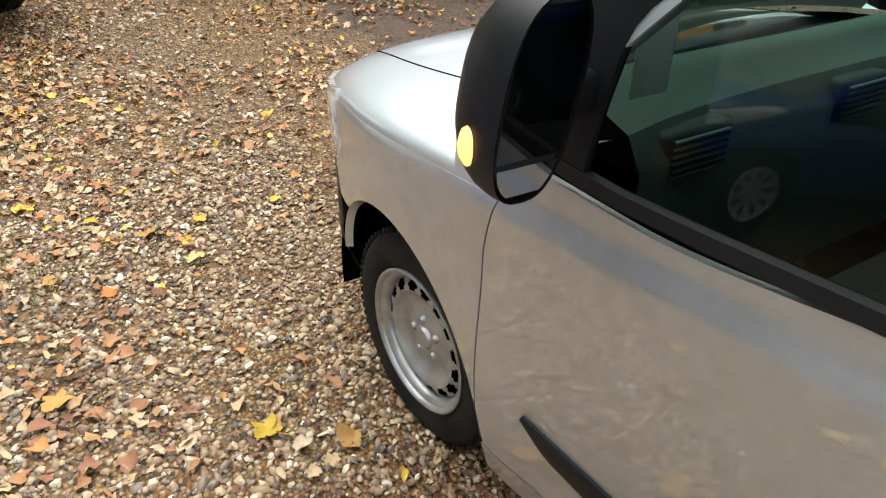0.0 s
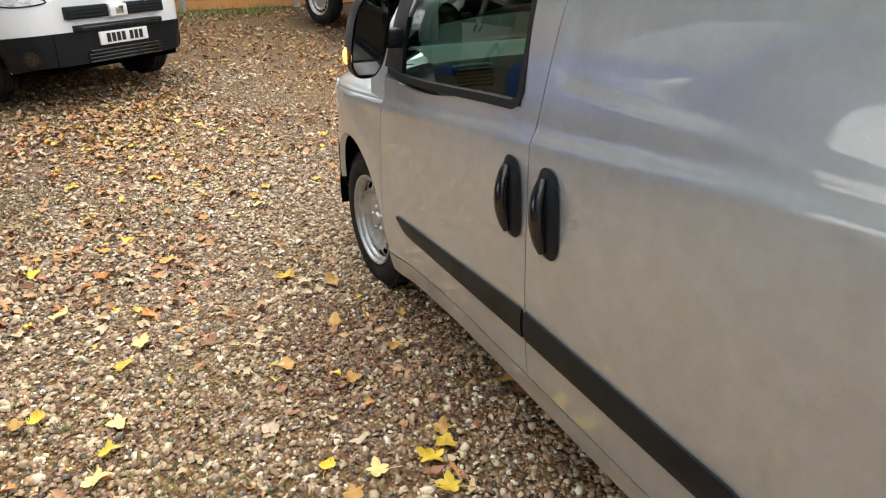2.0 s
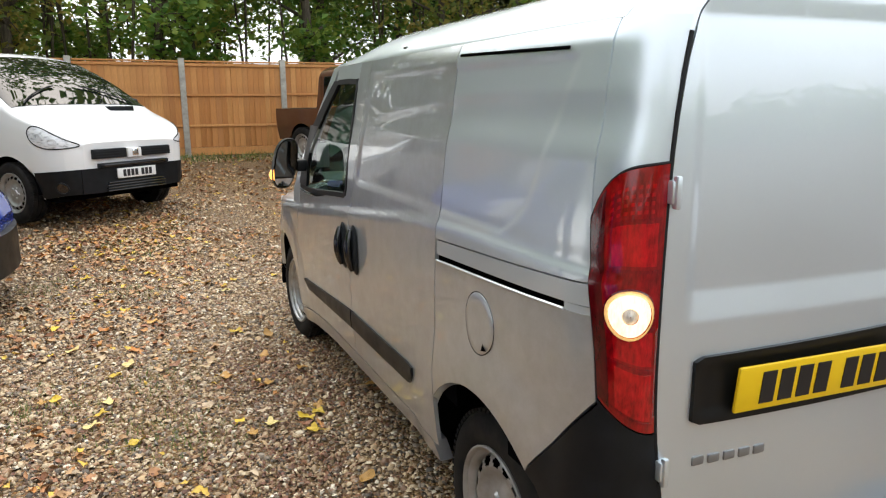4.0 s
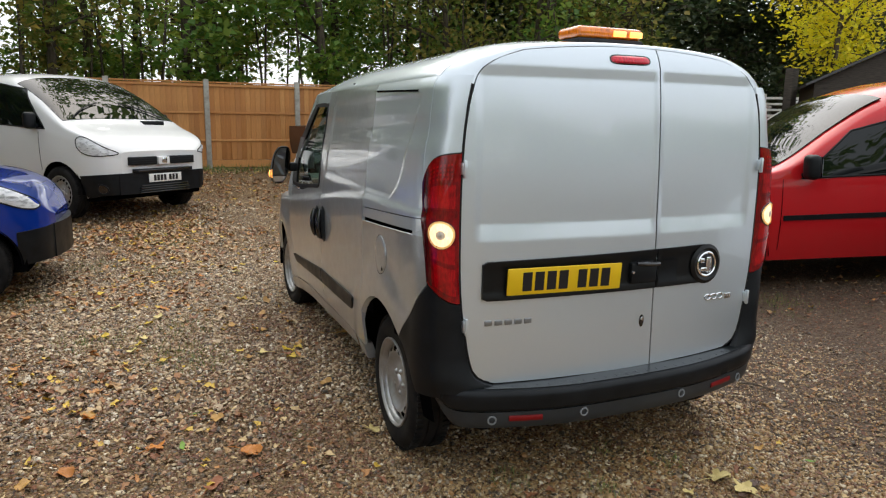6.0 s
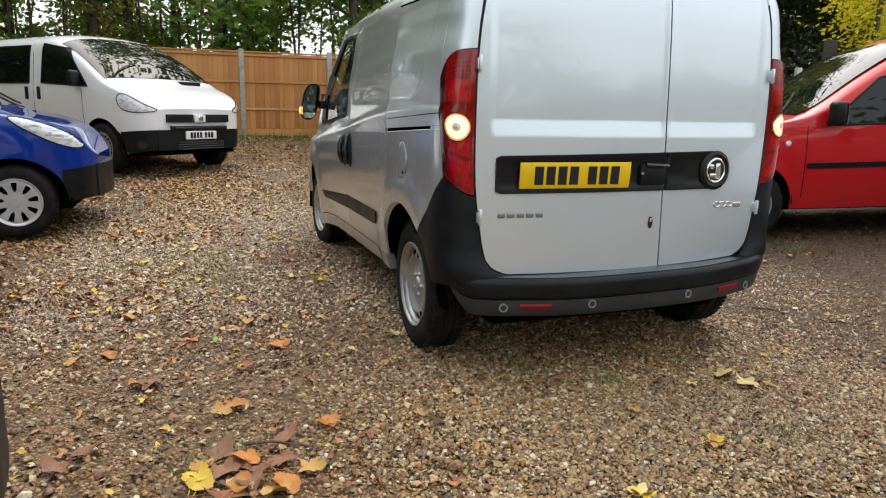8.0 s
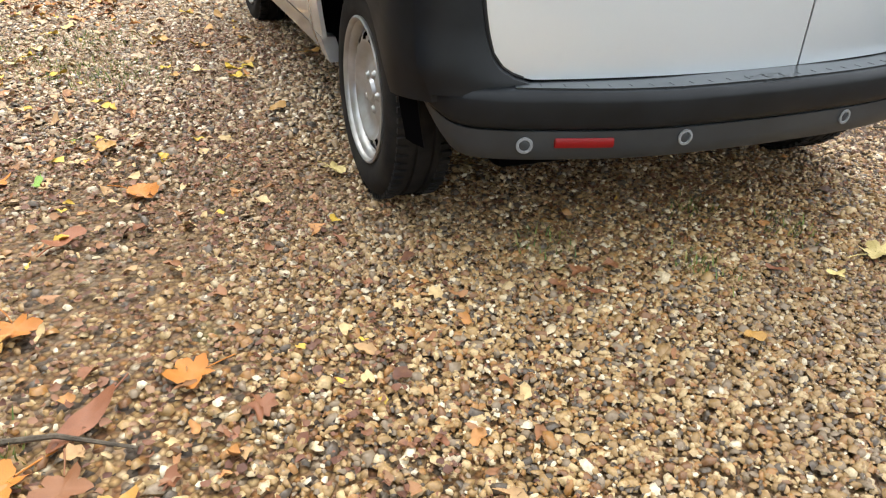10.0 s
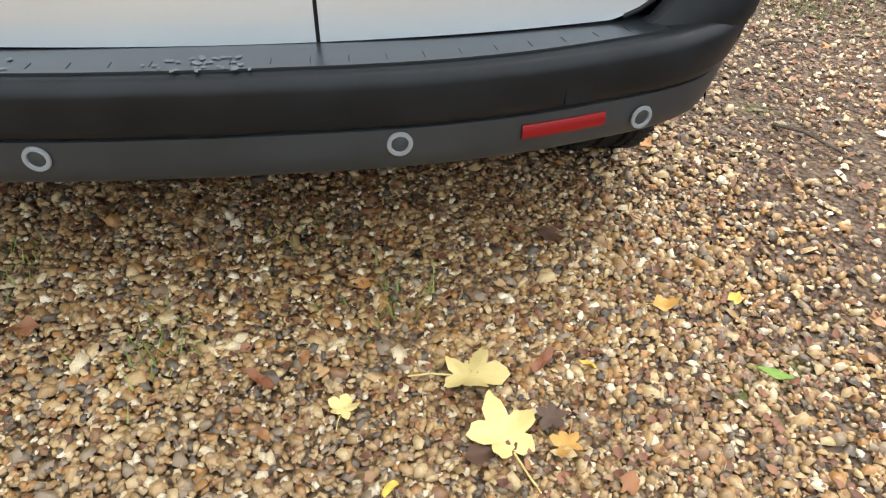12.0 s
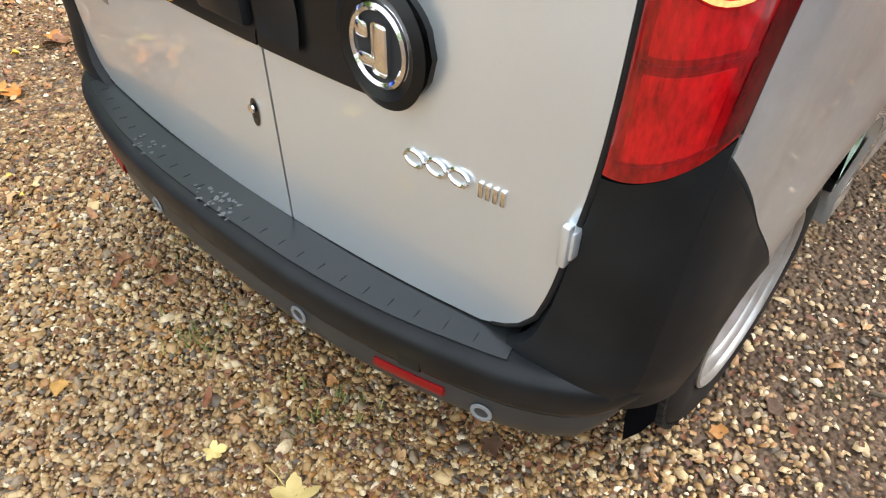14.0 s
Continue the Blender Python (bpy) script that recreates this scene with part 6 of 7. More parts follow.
def tree_parts(rng, height, trunk_r, crown_from, spread, leaves, size, mat, limbs=14, sub=5, conifer=False):
    """Trunk with limbs, and leaves gathered round the twigs."""
    bm = bmesh.new()
    lean = rng.uniform(-0.03, 0.03, 2)
    spine = [Vector((lean[0] * z + 0.12 * math.sin(z * 0.5 + lean[1] * 60), lean[1] * z + 0.10 * math.cos(z * 0.6), z)) for z in np.linspace(0, height * 0.95, 10)]
    rad = [trunk_r * (1 - 0.9 * i / 9) * (1.35 if i == 0 else 1) for i in range(10)]
    tube(bm, spine, rad, 9)
    tips = []
    for i in range(limbs):
        k = lerp(crown_from, 0.93, i / limbs)
        q = rng.uniform(0, 2 * math.pi)
        base = spine[int(k * 9)].lerp(spine[min(int(k * 9) + 1, 9)], k * 9 - int(k * 9))
        reach = spread * ((1.05 - k) ** 0.8 if conifer else math.sin(math.pi * min(max((k - crown_from) / (1.02 - crown_from), 0.12), 0.95)) ** 0.6) * rng.uniform(0.7, 1.15)
        rise = (-0.1 if conifer else 0.55) * reach
        d = Vector((math.cos(q), math.sin(q), 0))
        p1 = base + d * reach * 0.5 + Vector((0, 0, rise * 0.45))
        p2 = base + d * reach + Vector((0, 0, rise * rng.uniform(0.6, 1.1)))
        r = trunk_r * 0.36 * (1.1 - k)
        tube(bm, [base, p1, p2], [r + 0.012, r * 0.6 + 0.008, 0.006], 6)
        tips += [(p1, reach * 0.28), (p2, reach * 0.34)]
        for _ in range(sub):
            s = rng.uniform(0.35, 1.0)
            e = base.lerp(p2, s) + Vector(rng.normal(0, 0.28 * reach, 3))
            tube(bm, [base.lerp(p2, s), e], [r * 0.35 + 0.006, 0.004], 4)
            tips.append((e, reach * 0.27))
    per = max(leaves // len(tips), 1)
    pts = np.concatenate([np.array(p) + rng.normal(0, max(g, 0.18), (per, 3)) * (1, 1, 0.35 if conifer else 0.75) for p, g in tips])
    pts = pts[pts[:, 2] > 0.4]
    return finish("trunk", bm, bark, 60), leaf_mesh("crown", pts, size, mat, rng, 0.3, 1.6 if conifer else 1.0)


rng = np.random.default_rng(7)
KINDS = {
    "green": [tree_parts(rng, h, 0.17, c, s, n, 0.19, green_leaf) for h, c, s, n in ((9.5, 0.16, 2.6, 4200), (8.5, 0.22, 2.3, 3800), (10.5, 0.25, 2.8, 4600))],
    "olive": [tree_parts(rng, h, 0.15, c, s, n, 0.17, olive_leaf) for h, c, s, n in ((9.0, 0.18, 2.3, 3600), (8.0, 0.26, 2.0, 3000))],
    "conifer": [tree_parts(rng, h, 0.22, 0.06, s, n, 0.17, dark_leaf, 26, 5, True) for h, s, n in ((12.0, 2.9, 7500), (11.0, 2.6, 6800))],
    "yellow": [tree_parts(rng, 6.0, 0.09, 0.28, 1.9, 3600, 0.115, yellow_leaf, 14, 6)],
}
LABELS = {"green": ("broadleaf tree with green leaves behind the fence", "tree"), "olive": ("slender tree turning olive and rust for autumn", "tree"),
          "conifer": ("dark evergreen tree at the edge of the drive", "tree"), "yellow": ("small tree with bright yellow autumn leaves", "tree")}


def plant(kind, i, x, y, scale=1.0, turn=0.0, drop=0.05):
    t, c = KINDS[kind][i % len(KINDS[kind])]
    ob = empty("tree", *LABELS[kind], group={"green": "woodland trees", "olive": "woodland trees", "conifer": "evergreen trees", "yellow": ""}[kind])
    for nm, me in (("trunk", t), ("crown", c)):
        o = new(nm, me)
        o.parent = ob
    ob.matrix_basis = pose(x, y, min(ground_z(x, y), 3.0) - drop, 0, 0, turn) @ Matrix.Scale(scale, 4)


# a belt of woodland behind the fence, thinner towards the left
for i in range(36):
    x = lerp(-22, 13, (i + rng.uniform(-0.4, 0.4)) / 35)
    y = 15.2 + 3.2 * (i % 3) + rng.uniform(-0.8, 0.8)
    plant("olive" if rng.uniform() < 0.3 else "green", int(rng.integers(3)), x, y, rng.uniform(0.8, 1.15), rng.uniform(0, 360))
for i in range(13):
    x = lerp(9, 30, i / 12) + rng.uniform(-0.6, 0.6)
    y = 21.5 - 0.10 * (x - 12) + rng.uniform(-1.5, 1.5)
    plant("conifer", i, x, y, rng.uniform(0.9, 1.15), rng.uniform(0, 360))
for x, y, s in ((24, 13, 1.0), (26, 9, 1.1), (23, 5, 1.0), (25, 1, 1.05)):
    plant("conifer", int(x), x, y, s, x * 31)
plant("yellow", 0, 13.9, 10.3, 1.1, 40)
plant("yellow", 0, 16.2, 11.6, 1.15, 150)
# tall trees on the near side of the yard, behind the row of vans
for i in range(20):
    plant("olive" if i % 4 == 0 else "green", i, -11.5 - 2.2 * (i % 3) + rng.uniform(-0.7, 0.7), lerp(-9, 15, i / 19), rng.uniform(0.85, 1.1), rng.uniform(0, 360))
# unseen thick foliage added between those trunks to cut light on the van's flank
pts = []
for i in range(150):
    c = np.array((rng.uniform(-19, -12.5), rng.uniform(-11, 17), rng.uniform(0.8, 7.5)))
    pts.append(c + rng.normal(0, 0.75, (60, 3)))
tagged(new("tree_screen", leaf_mesh("tree_screen", np.concatenate(pts), 0.40, green_leaf, rng)), "unseen dense green foliage added to dim the van's near flank", "foliage", kind="stuff")

# far woods round the rest of the yard
pts = []
for i in range(130):
    q = lerp(math.radians(160), math.radians(372), i / 129) + rng.uniform(-0.01, 0.01)
    r = 47 + rng.uniform(-5, 6)
    h = (rng.uniform(4.5, 7.5) + 1.2 * math.sin(i * 0.35)) * lerp(1.8, 0.95, smooth(0.15, 0.45, abs(q - 1.5 * math.pi)))
    g = np.clip(rng.normal(0, 1, (110, 3)), -2.0, 2.0) * (1.5, 1.5, h * 0.25) + (-1 + r * math.cos(q), 2 + r * math.sin(q), h * 0.5)
    pts.append(g)
pts = np.concatenate(pts)
tagged(new("far_woods", leaf_mesh("far_woods", pts[pts[:, 2] > 0.3], 1.0, green_leaf, rng)), "distant belt of green trees round the yard", "woods", kind="stuff")

# bushes and saplings fill the foot of the woodland
pts = []
for _ in range(170):
    c = np.array((rng.uniform(-20, 12), rng.uniform(14.2, 20), 0.0))
    c[2] = ground_z(c[0], c[1]) + rng.uniform(0.5, 3.0)
    pts.append(c + rng.normal(0, 0.42, (46, 3)) * (1, 0.8, 0.9))
pts = np.concatenate(pts)
tagged(new("undergrowth", leaf_mesh("undergrowth", pts[pts[:, 2] > 0.6], 0.16, green_leaf, rng)), "green shrubs and saplings behind the fence", "undergrowth", kind="stuff")
bm = bmesh.new()
for _ in range(110):
    x, y = rng.uniform(-20, 12), rng.uniform(14.5, 22)
    z = ground_z(x, y) - 0.1
    h = rng.uniform(4, 8)
    dx, dy = rng.normal(0, 0.35, 2)
    tube(bm, [(x, y, z), (x + dx * 0.5, y + dy * 0.5, z + h * 0.5), (x + dx, y + dy, z + h)], [rng.uniform(0.02, 0.055), 0.03, 0.012], 5)
tagged(new("sapling_stems", finish("sapling_stems", bm, bark)), "thin bare stems among the woodland shrubs", "stems", kind="stuff")
pts = []
for _ in range(330):
    c = np.array((rng.uniform(9, 30), rng.uniform(19.5, 23), 0.0))
    c[2] = ground_z(c[0], c[1]) + rng.uniform(0.2, 7.5)
    pts.append(c + rng.normal(0, 0.60, (60, 3)))
for _ in range(260):
    c = np.array((rng.uniform(3, 34), rng.uniform(22, 26), rng.uniform(5, 15)))
    pts.append(c + rng.normal(0, 0.85, (46, 3)))
tagged(new("hedge", leaf_mesh("hedge", np.concatenate(pts), 0.22, dark_leaf, rng)), "tall dark evergreen hedge beside the drive", "hedge", kind="stuff")

# ---------------------------------------------------------------- the ground, its gravel and fallen leaves
STONES = ((0.0, (0.36, 0.218, 0.075)), (0.14, (0.484, 0.31, 0.123)), (0.27, (0.268, 0.199, 0.123)), (0.39, (0.639, 0.461, 0.224)), (0.52, (0.402, 0.189, 0.044)), (0.62, (0.216, 0.092, 0.028)), (0.72, (0.072, 0.056, 0.039)), (0.83, (0.742, 0.601, 0.37)), (0.87, (0.865, 0.747, 0.528)), (0.92, (0.381, 0.233, 0.088)))
stone_mat = material("wet_pebbles", (0.4, 0.3, 0.2), 0.5)
k = Nodes(stone_mat)
r = k.ramp(k.random_island(), *STONES)
r.node.color_ramp.interpolation = "CONSTANT"
speck = k.noise(240, 3, 0.6)
patch = k.noise(0.9, 5, 0.6)
col = k.mix(k.ramp(speck, (0.35, 0.0), (0.75, 0.45)), r, (0.20, 0.14, 0.085))
tint = k.mix(k.ramp(patch, (0.45, 0.0), (0.72, 0.45)), col, (0.17, 0.115, 0.07))
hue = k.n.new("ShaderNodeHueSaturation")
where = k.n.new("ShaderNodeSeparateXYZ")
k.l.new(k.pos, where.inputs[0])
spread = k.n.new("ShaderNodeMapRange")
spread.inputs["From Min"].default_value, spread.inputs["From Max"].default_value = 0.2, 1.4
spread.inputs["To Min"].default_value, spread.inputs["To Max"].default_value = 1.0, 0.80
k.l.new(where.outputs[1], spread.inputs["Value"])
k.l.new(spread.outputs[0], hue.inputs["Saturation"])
# stone colour falls to 0.42 of its value from x 1.9 to 2.6
x_value = k.n.new("ShaderNodeMapRange")
x_value.inputs["From Min"].default_value, x_value.inputs["From Max"].default_value = 1.9, 2.6
x_value.inputs["To Min"].default_value, x_value.inputs["To Max"].default_value = 1.0, 0.42
k.l.new(where.outputs[0], x_value.inputs["Value"])
# and to 0.84 of its value as y drops from 0.9 to -0.2
y_value = k.n.new("ShaderNodeMapRange")
y_value.inputs["From Min"].default_value, y_value.inputs["From Max"].default_value = -0.2, 0.9
y_value.inputs["To Min"].default_value, y_value.inputs["To Max"].default_value = 0.84, 1.0
k.l.new(where.outputs[1], y_value.inputs["Value"])
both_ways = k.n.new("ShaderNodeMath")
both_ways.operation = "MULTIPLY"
k.l.new(x_value.outputs[0], both_ways.inputs[0])
k.l.new(y_value.outputs[0], both_ways.inputs[1])
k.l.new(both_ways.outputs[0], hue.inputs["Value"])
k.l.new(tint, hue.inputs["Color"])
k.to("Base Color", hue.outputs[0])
k.to("Roughness", k.ramp(speck, (0.3, 0.25), (0.7, 0.55)))
k.bump(speck, 0.25, 0.003)

ground_mat = material("gravel_ground", (0.3, 0.22, 0.15), 0.8)
k = Nodes(ground_mat)
cell = k.voronoi(58)
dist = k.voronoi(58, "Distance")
r = k.ramp(k.separate(cell), *STONES)
r.node.color_ramp.interpolation = "CONSTANT"
# shade in the crevices between drawn stones, multiplied into their colour
crevice = k.ramp(dist, (0.25, (1, 1, 1)), (0.62, (0.34, 0.27, 0.20)))
patch = k.noise(0.55, 6, 0.62)
fine = k.noise(14, 5, 0.65)
col = k.mix(1.0, r, crevice, "MULTIPLY")
soil = k.mix(k.ramp(fine, (0.4, 0.0), (0.6, 1.0)), (0.10, 0.062, 0.034), (0.21, 0.135, 0.068))
col = k.mix(k.ramp(patch, (0.44, 0.15), (0.64, 0.75)), col, soil)
sep = k.n.new("ShaderNodeSeparateXYZ")
k.l.new(k.pos, sep.inputs[0])
track = k.n.new("ShaderNodeMath")
track.operation = "MULTIPLY_ADD"
track.inputs[1].default_value, track.inputs[2].default_value = 1.0, 0.0
k.l.new(sep.outputs[0], track.inputs[0])
k.l.new(k.ramp(k.noise(1.1, 4, 0.6), (0.3, -0.4), (0.7, 0.5)), track.inputs[2])
earth = k.mix(k.ramp(k.noise(30, 5, 0.7), (0.42, 0.0), (0.6, 1.0)), (0.060, 0.035, 0.021), (0.12, 0.08, 0.050))
band = k.ramp(track.outputs[0], (0.0, 0.0), (1.0, 1.0))
band.node.color_ramp.elements[0].position, band.node.color_ramp.elements[1].position = 0.80, 1.0
col = k.mix(k.mix(1.0, band, (0.9, 0.9, 0.9), "MULTIPLY"), col, earth)
moss = k.noise(1.7, 5, 0.65)
col = k.mix(k.ramp(moss, (0.63, 0.0), (0.70, 0.6)), col, (0.10, 0.12, 0.02))
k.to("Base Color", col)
k.to("Roughness", k.ramp(fine, (0.3, 0.55), (0.7, 0.85)))
inv = k.ramp(dist, (0.0, 1.0), (0.7, 0.0))
k.bump(inv, 0.9, 0.02)

axis_x = sorted({-150, -90, -50, -30, -20, -14} | {round(-10 + 0.4 * i, 2) for i in range(76)} | {24, 30, 45, 80, 150})
axis_y = sorted({-150, -80, -40, -20, -12, -8} | {round(-5 + 0.4 * i, 2) for i in range(61)} | {22, 26, 34, 50, 90, 160})
bm = bmesh.new()
vs = [[bm.verts.new((x, y, min(ground_z(x, y), 3.0) + (0.012 * noise.noise(Vector((x * 0.9, y * 0.9, 0))) - 0.012 if -6 < x < 8 and -4 < y < 12 else -0.012))) for y in axis_y] for x in axis_x]
for i in range(len(axis_x) - 1):
    for j in range(len(axis_y) - 1):
        bm.faces.new((vs[i][j], vs[i + 1][j], vs[i + 1][j + 1], vs[i][j + 1]))
thing("ground", bm, ground_mat, "gravel yard with brown soil patches and autumn litter", "ground", kind="structure")

gz = np.vectorize(ground_z)


def pebbles(rng, n, x0, x1, y0, y1, size, sink=0.006):
    """Flattened stones lying at random in a rectangle."""
    x, y = rng.uniform(x0, x1, n) + rng.normal(0, 0.14, n), rng.uniform(y0, y1, n) + rng.normal(0, 0.20, n)
    s = size * np.clip(rng.lognormal(0, 0.36, n), 0.4, 2.3) / 2
    q = np.arange(5) * 2 * np.pi / 5
    v = np.zeros((n, 10, 3))
    a = q[None] + rng.uniform(-0.35, 0.35, (n, 5))
    lo = rng.uniform(0.75, 1.15, (n, 5))
    hi = lo * rng.uniform(0.45, 0.85, (n, 5))
    v[:, :5, 0], v[:, :5, 1], v[:, :5, 2] = lo * np.cos(a), lo * np.sin(a), rng.uniform(-0.5, 0.25, (n, 5))
    v[:, 5:, 0], v[:, 5:, 1], v[:, 5:, 2] = hi * np.cos(a + 0.3), hi * np.sin(a + 0.3), rng.uniform(0.62, 1.05, (n, 5))
    v = v * (s[:, None] * np.stack([rng.uniform(0.95, 1.45, n), rng.uniform(0.7, 1.0, n), rng.uniform(0.42, 0.80, n)], -1))[:, None]
    for a, b, q in ((0, 2, rng.normal(0, 0.35, n)), (1, 2, rng.normal(0, 0.35, n)), (0, 1, rng.uniform(0, 6.283, n))):
        c, d = np.cos(q)[:, None], np.sin(q)[:, None]
        v[..., a], v[..., b] = v[..., a] * c - v[..., b] * d, v[..., a] * d + v[..., b] * c
    v[..., 0] += x[:, None]
    v[..., 1] += y[:, None]
    v[..., 2] += (gz(x, y) - sink + rng.uniform(-0.004, 0.004, n))[:, None]
    return v


faces = np.array([(i, (i + 1) % 5, 5 + i) for i in range(5)] + [((i + 1) % 5, 5 + (i + 1) % 5, 5 + i) for i in range(5)] + [(5, 6, 7), (5, 7, 8), (5, 8, 9)])


def mesh_of(name, v, f, mat, soft=True):
    """One mesh out of n copies: v is n x k x 3, f the faces of one copy."""
    n, kk = v.shape[:2]
    me = bpy.data.meshes.new(name)
    me.vertices.add(n * kk)
    me.vertices.foreach_set("co", v.reshape(-1))
    idx = (np.arange(n)[:, None, None] * kk + f[None]).reshape(-1).astype(np.int32)
    me.loops.add(len(idx))
    me.loops.foreach_set("vertex_index", idx)
    me.polygons.add(n * len(f))
    me.polygons.foreach_set("loop_start", np.arange(0, len(idx), 3, dtype=np.int32))
    me.update()
    if soft:
        me.shade_smooth()
    me.materials.append(mat)
    return me


rng = np.random.default_rng(11)
v = np.concatenate([
    pebbles(rng, 29000, -1.3, 1.0, -0.95, 0.6, 0.0130), pebbles(rng, 16000, -0.9, 0.9, -0.75, 0.45, 0.0105), pebbles(rng, 12000, -2.2, 1.05, -1.1, 1.3, 0.0165),
    pebbles(rng, 31000, -2.9, -0.5, 1.3, 5.6, 0.0180),
    pebbles(rng, 7000, -4.2, -0.5, 5.6, 9.0, 0.024),
    pebbles(rng, 5000, -4.4, -2.2, -1.8, 1.3, 0.022),
    pebbles(rng, 12000, 0.9, 2.5, -1.1, 2.2, 0.012, 0.0085), pebbles(rng, 4000, 1.2, 4.4, -1.1, 4.5, 0.013),
    pebbles(rng, 2600, -2.6, 2.0, -2.2, -1.1, 0.020)])
tagged(new("gravel", mesh_of("gravel", v, faces, stone_mat, False)), "loose tan, cream and grey pebbles, wet", "gravel", kind="stuff")

# fallen leaves
COLOURS = {"yellow": (0.62, 0.42, 0.03), "ochre": (0.50, 0.27, 0.06), "amber": (0.48, 0.17, 0.02), "brown": (0.22, 0.09, 0.035), "pale": (0.66, 0.52, 0.20), "rust": (0.24, 0.085, 0.034), "dark": (0.075, 0.036, 0.018), "green": (0.16, 0.30, 0.03)}


def litter_material(name, worn, *stops):
    m = material(name, (0.4, 0.2, 0.05), 0.6)
    k = Nodes(m)
    r = k.ramp(k.random_island(), *stops)
    r.node.color_ramp.interpolation = "CONSTANT"
    k.to("Base Color", k.mix(k.ramp(k.noise(60, 4), (0.4, 0.0), (0.75, 0.5)), r, worn))
    return m


litter_mat = litter_material("leaf_litter", (0.20, 0.09, 0.03), (0.0, (0.26, 0.11, 0.04)), (0.14, (0.44, 0.27, 0.12)), (0.28, (0.33, 0.16, 0.065)), (0.44, (0.46, 0.21, 0.06)), (0.54, (0.22, 0.08, 0.032)), (0.70, (0.64, 0.43, 0.06)), (0.78, (0.58, 0.42, 0.20)), (0.90, (0.11, 0.045, 0.026)))
straw_litter = litter_material("straw_coloured_leaf_litter", (0.30, 0.15, 0.065), (0.0, (0.46, 0.27, 0.12)), (0.16, (0.54, 0.39, 0.21)), (0.30, (0.38, 0.18, 0.07)), (0.46, (0.56, 0.42, 0.25)), (0.56, (0.52, 0.23, 0.06)), (0.68, (0.68, 0.46, 0.06)), (0.75, (0.54, 0.42, 0.28)), (0.84, (0.27, 0.11, 0.05)))
leaf_mats = {}
for nm, c in COLOURS.items():
    m = material(nm + "_leaf", c, 0.55)
    k = Nodes(m)
    spots = k.ramp(k.noise(45, 4, 0.6), (0.45, 0.0), (0.75, 0.55))
    k.to("Base Color", k.mix(spots, k.mix(k.random_object(), tuple(q * 0.82 for q in c), tuple(min(1, q * 1.15) for q in c)), tuple(q * 0.45 for q in c)))
    k.bump(k.noise(120, 3), 0.3, 0.002)
    leaf_mats[nm] = m


def leaf_outline(kind):
    n = 40
    out = []
    for i in range(n):
        q = 2 * math.pi * i / n
        if kind == "maple":
            r = 0.58 + 0.40 * abs(math.cos(2.5 * (q - math.pi / 2))) ** 1.3 + 0.05 * math.cos(15 * q + 1)
            r *= 0.75 + 0.25 * math.sin(q)* 0.6 + 0.1
        elif kind == "lime":
            r = 0.60 + 0.16 * math.sin(q) + 0.30 * max(math.sin(q), 0.0) ** 9 + 0.045 * math.cos(15 * q) + 0.05 * math.sin(4 * q + 1)
        else:
            r = 0.36 / math.sqrt((0.36 * math.sin(q)) ** 2 + math.cos(q) ** 2) * (0.85 + 0.15 * abs(math.sin(q)) ** 6)
        out.append((r * math.cos(q), r * math.sin(q)))
    return out


def leaf_bm(kind, curl, seed):
    bm = bmesh.new()
    rg = random.Random(seed)
    ph = rg.uniform(0, 6.28)
    pts = leaf_outline(kind)

    def lift(x, y):
        d = math.hypot(x, y)
        return curl * d * d * (0.5 + 0.7 * math.sin(3 * math.atan2(y, x) + ph)) + 0.10 * abs(x) 
    c = bm.verts.new((0, 0, 0))
    mid = [bm.verts.new((x * 0.55, y * 0.55, lift(x * 0.55, y * 0.55))) for x, y in pts]
    rim = [bm.verts.new((x, y, lift(x, y))) for x, y in pts]
    n = len(pts)
    for i in range(n):
        j = (i + 1) % n
        bm.faces.new((c, mid[i], mid[j]))
        bm.faces.new((mid[i], rim[i], rim[j], mid[j]))
    tube(bm, [(0, -0.45, 0.01), (0.03, -0.95, 0.06), (0.12, -1.5, 0.03)], 0.028, 5)
    return bm


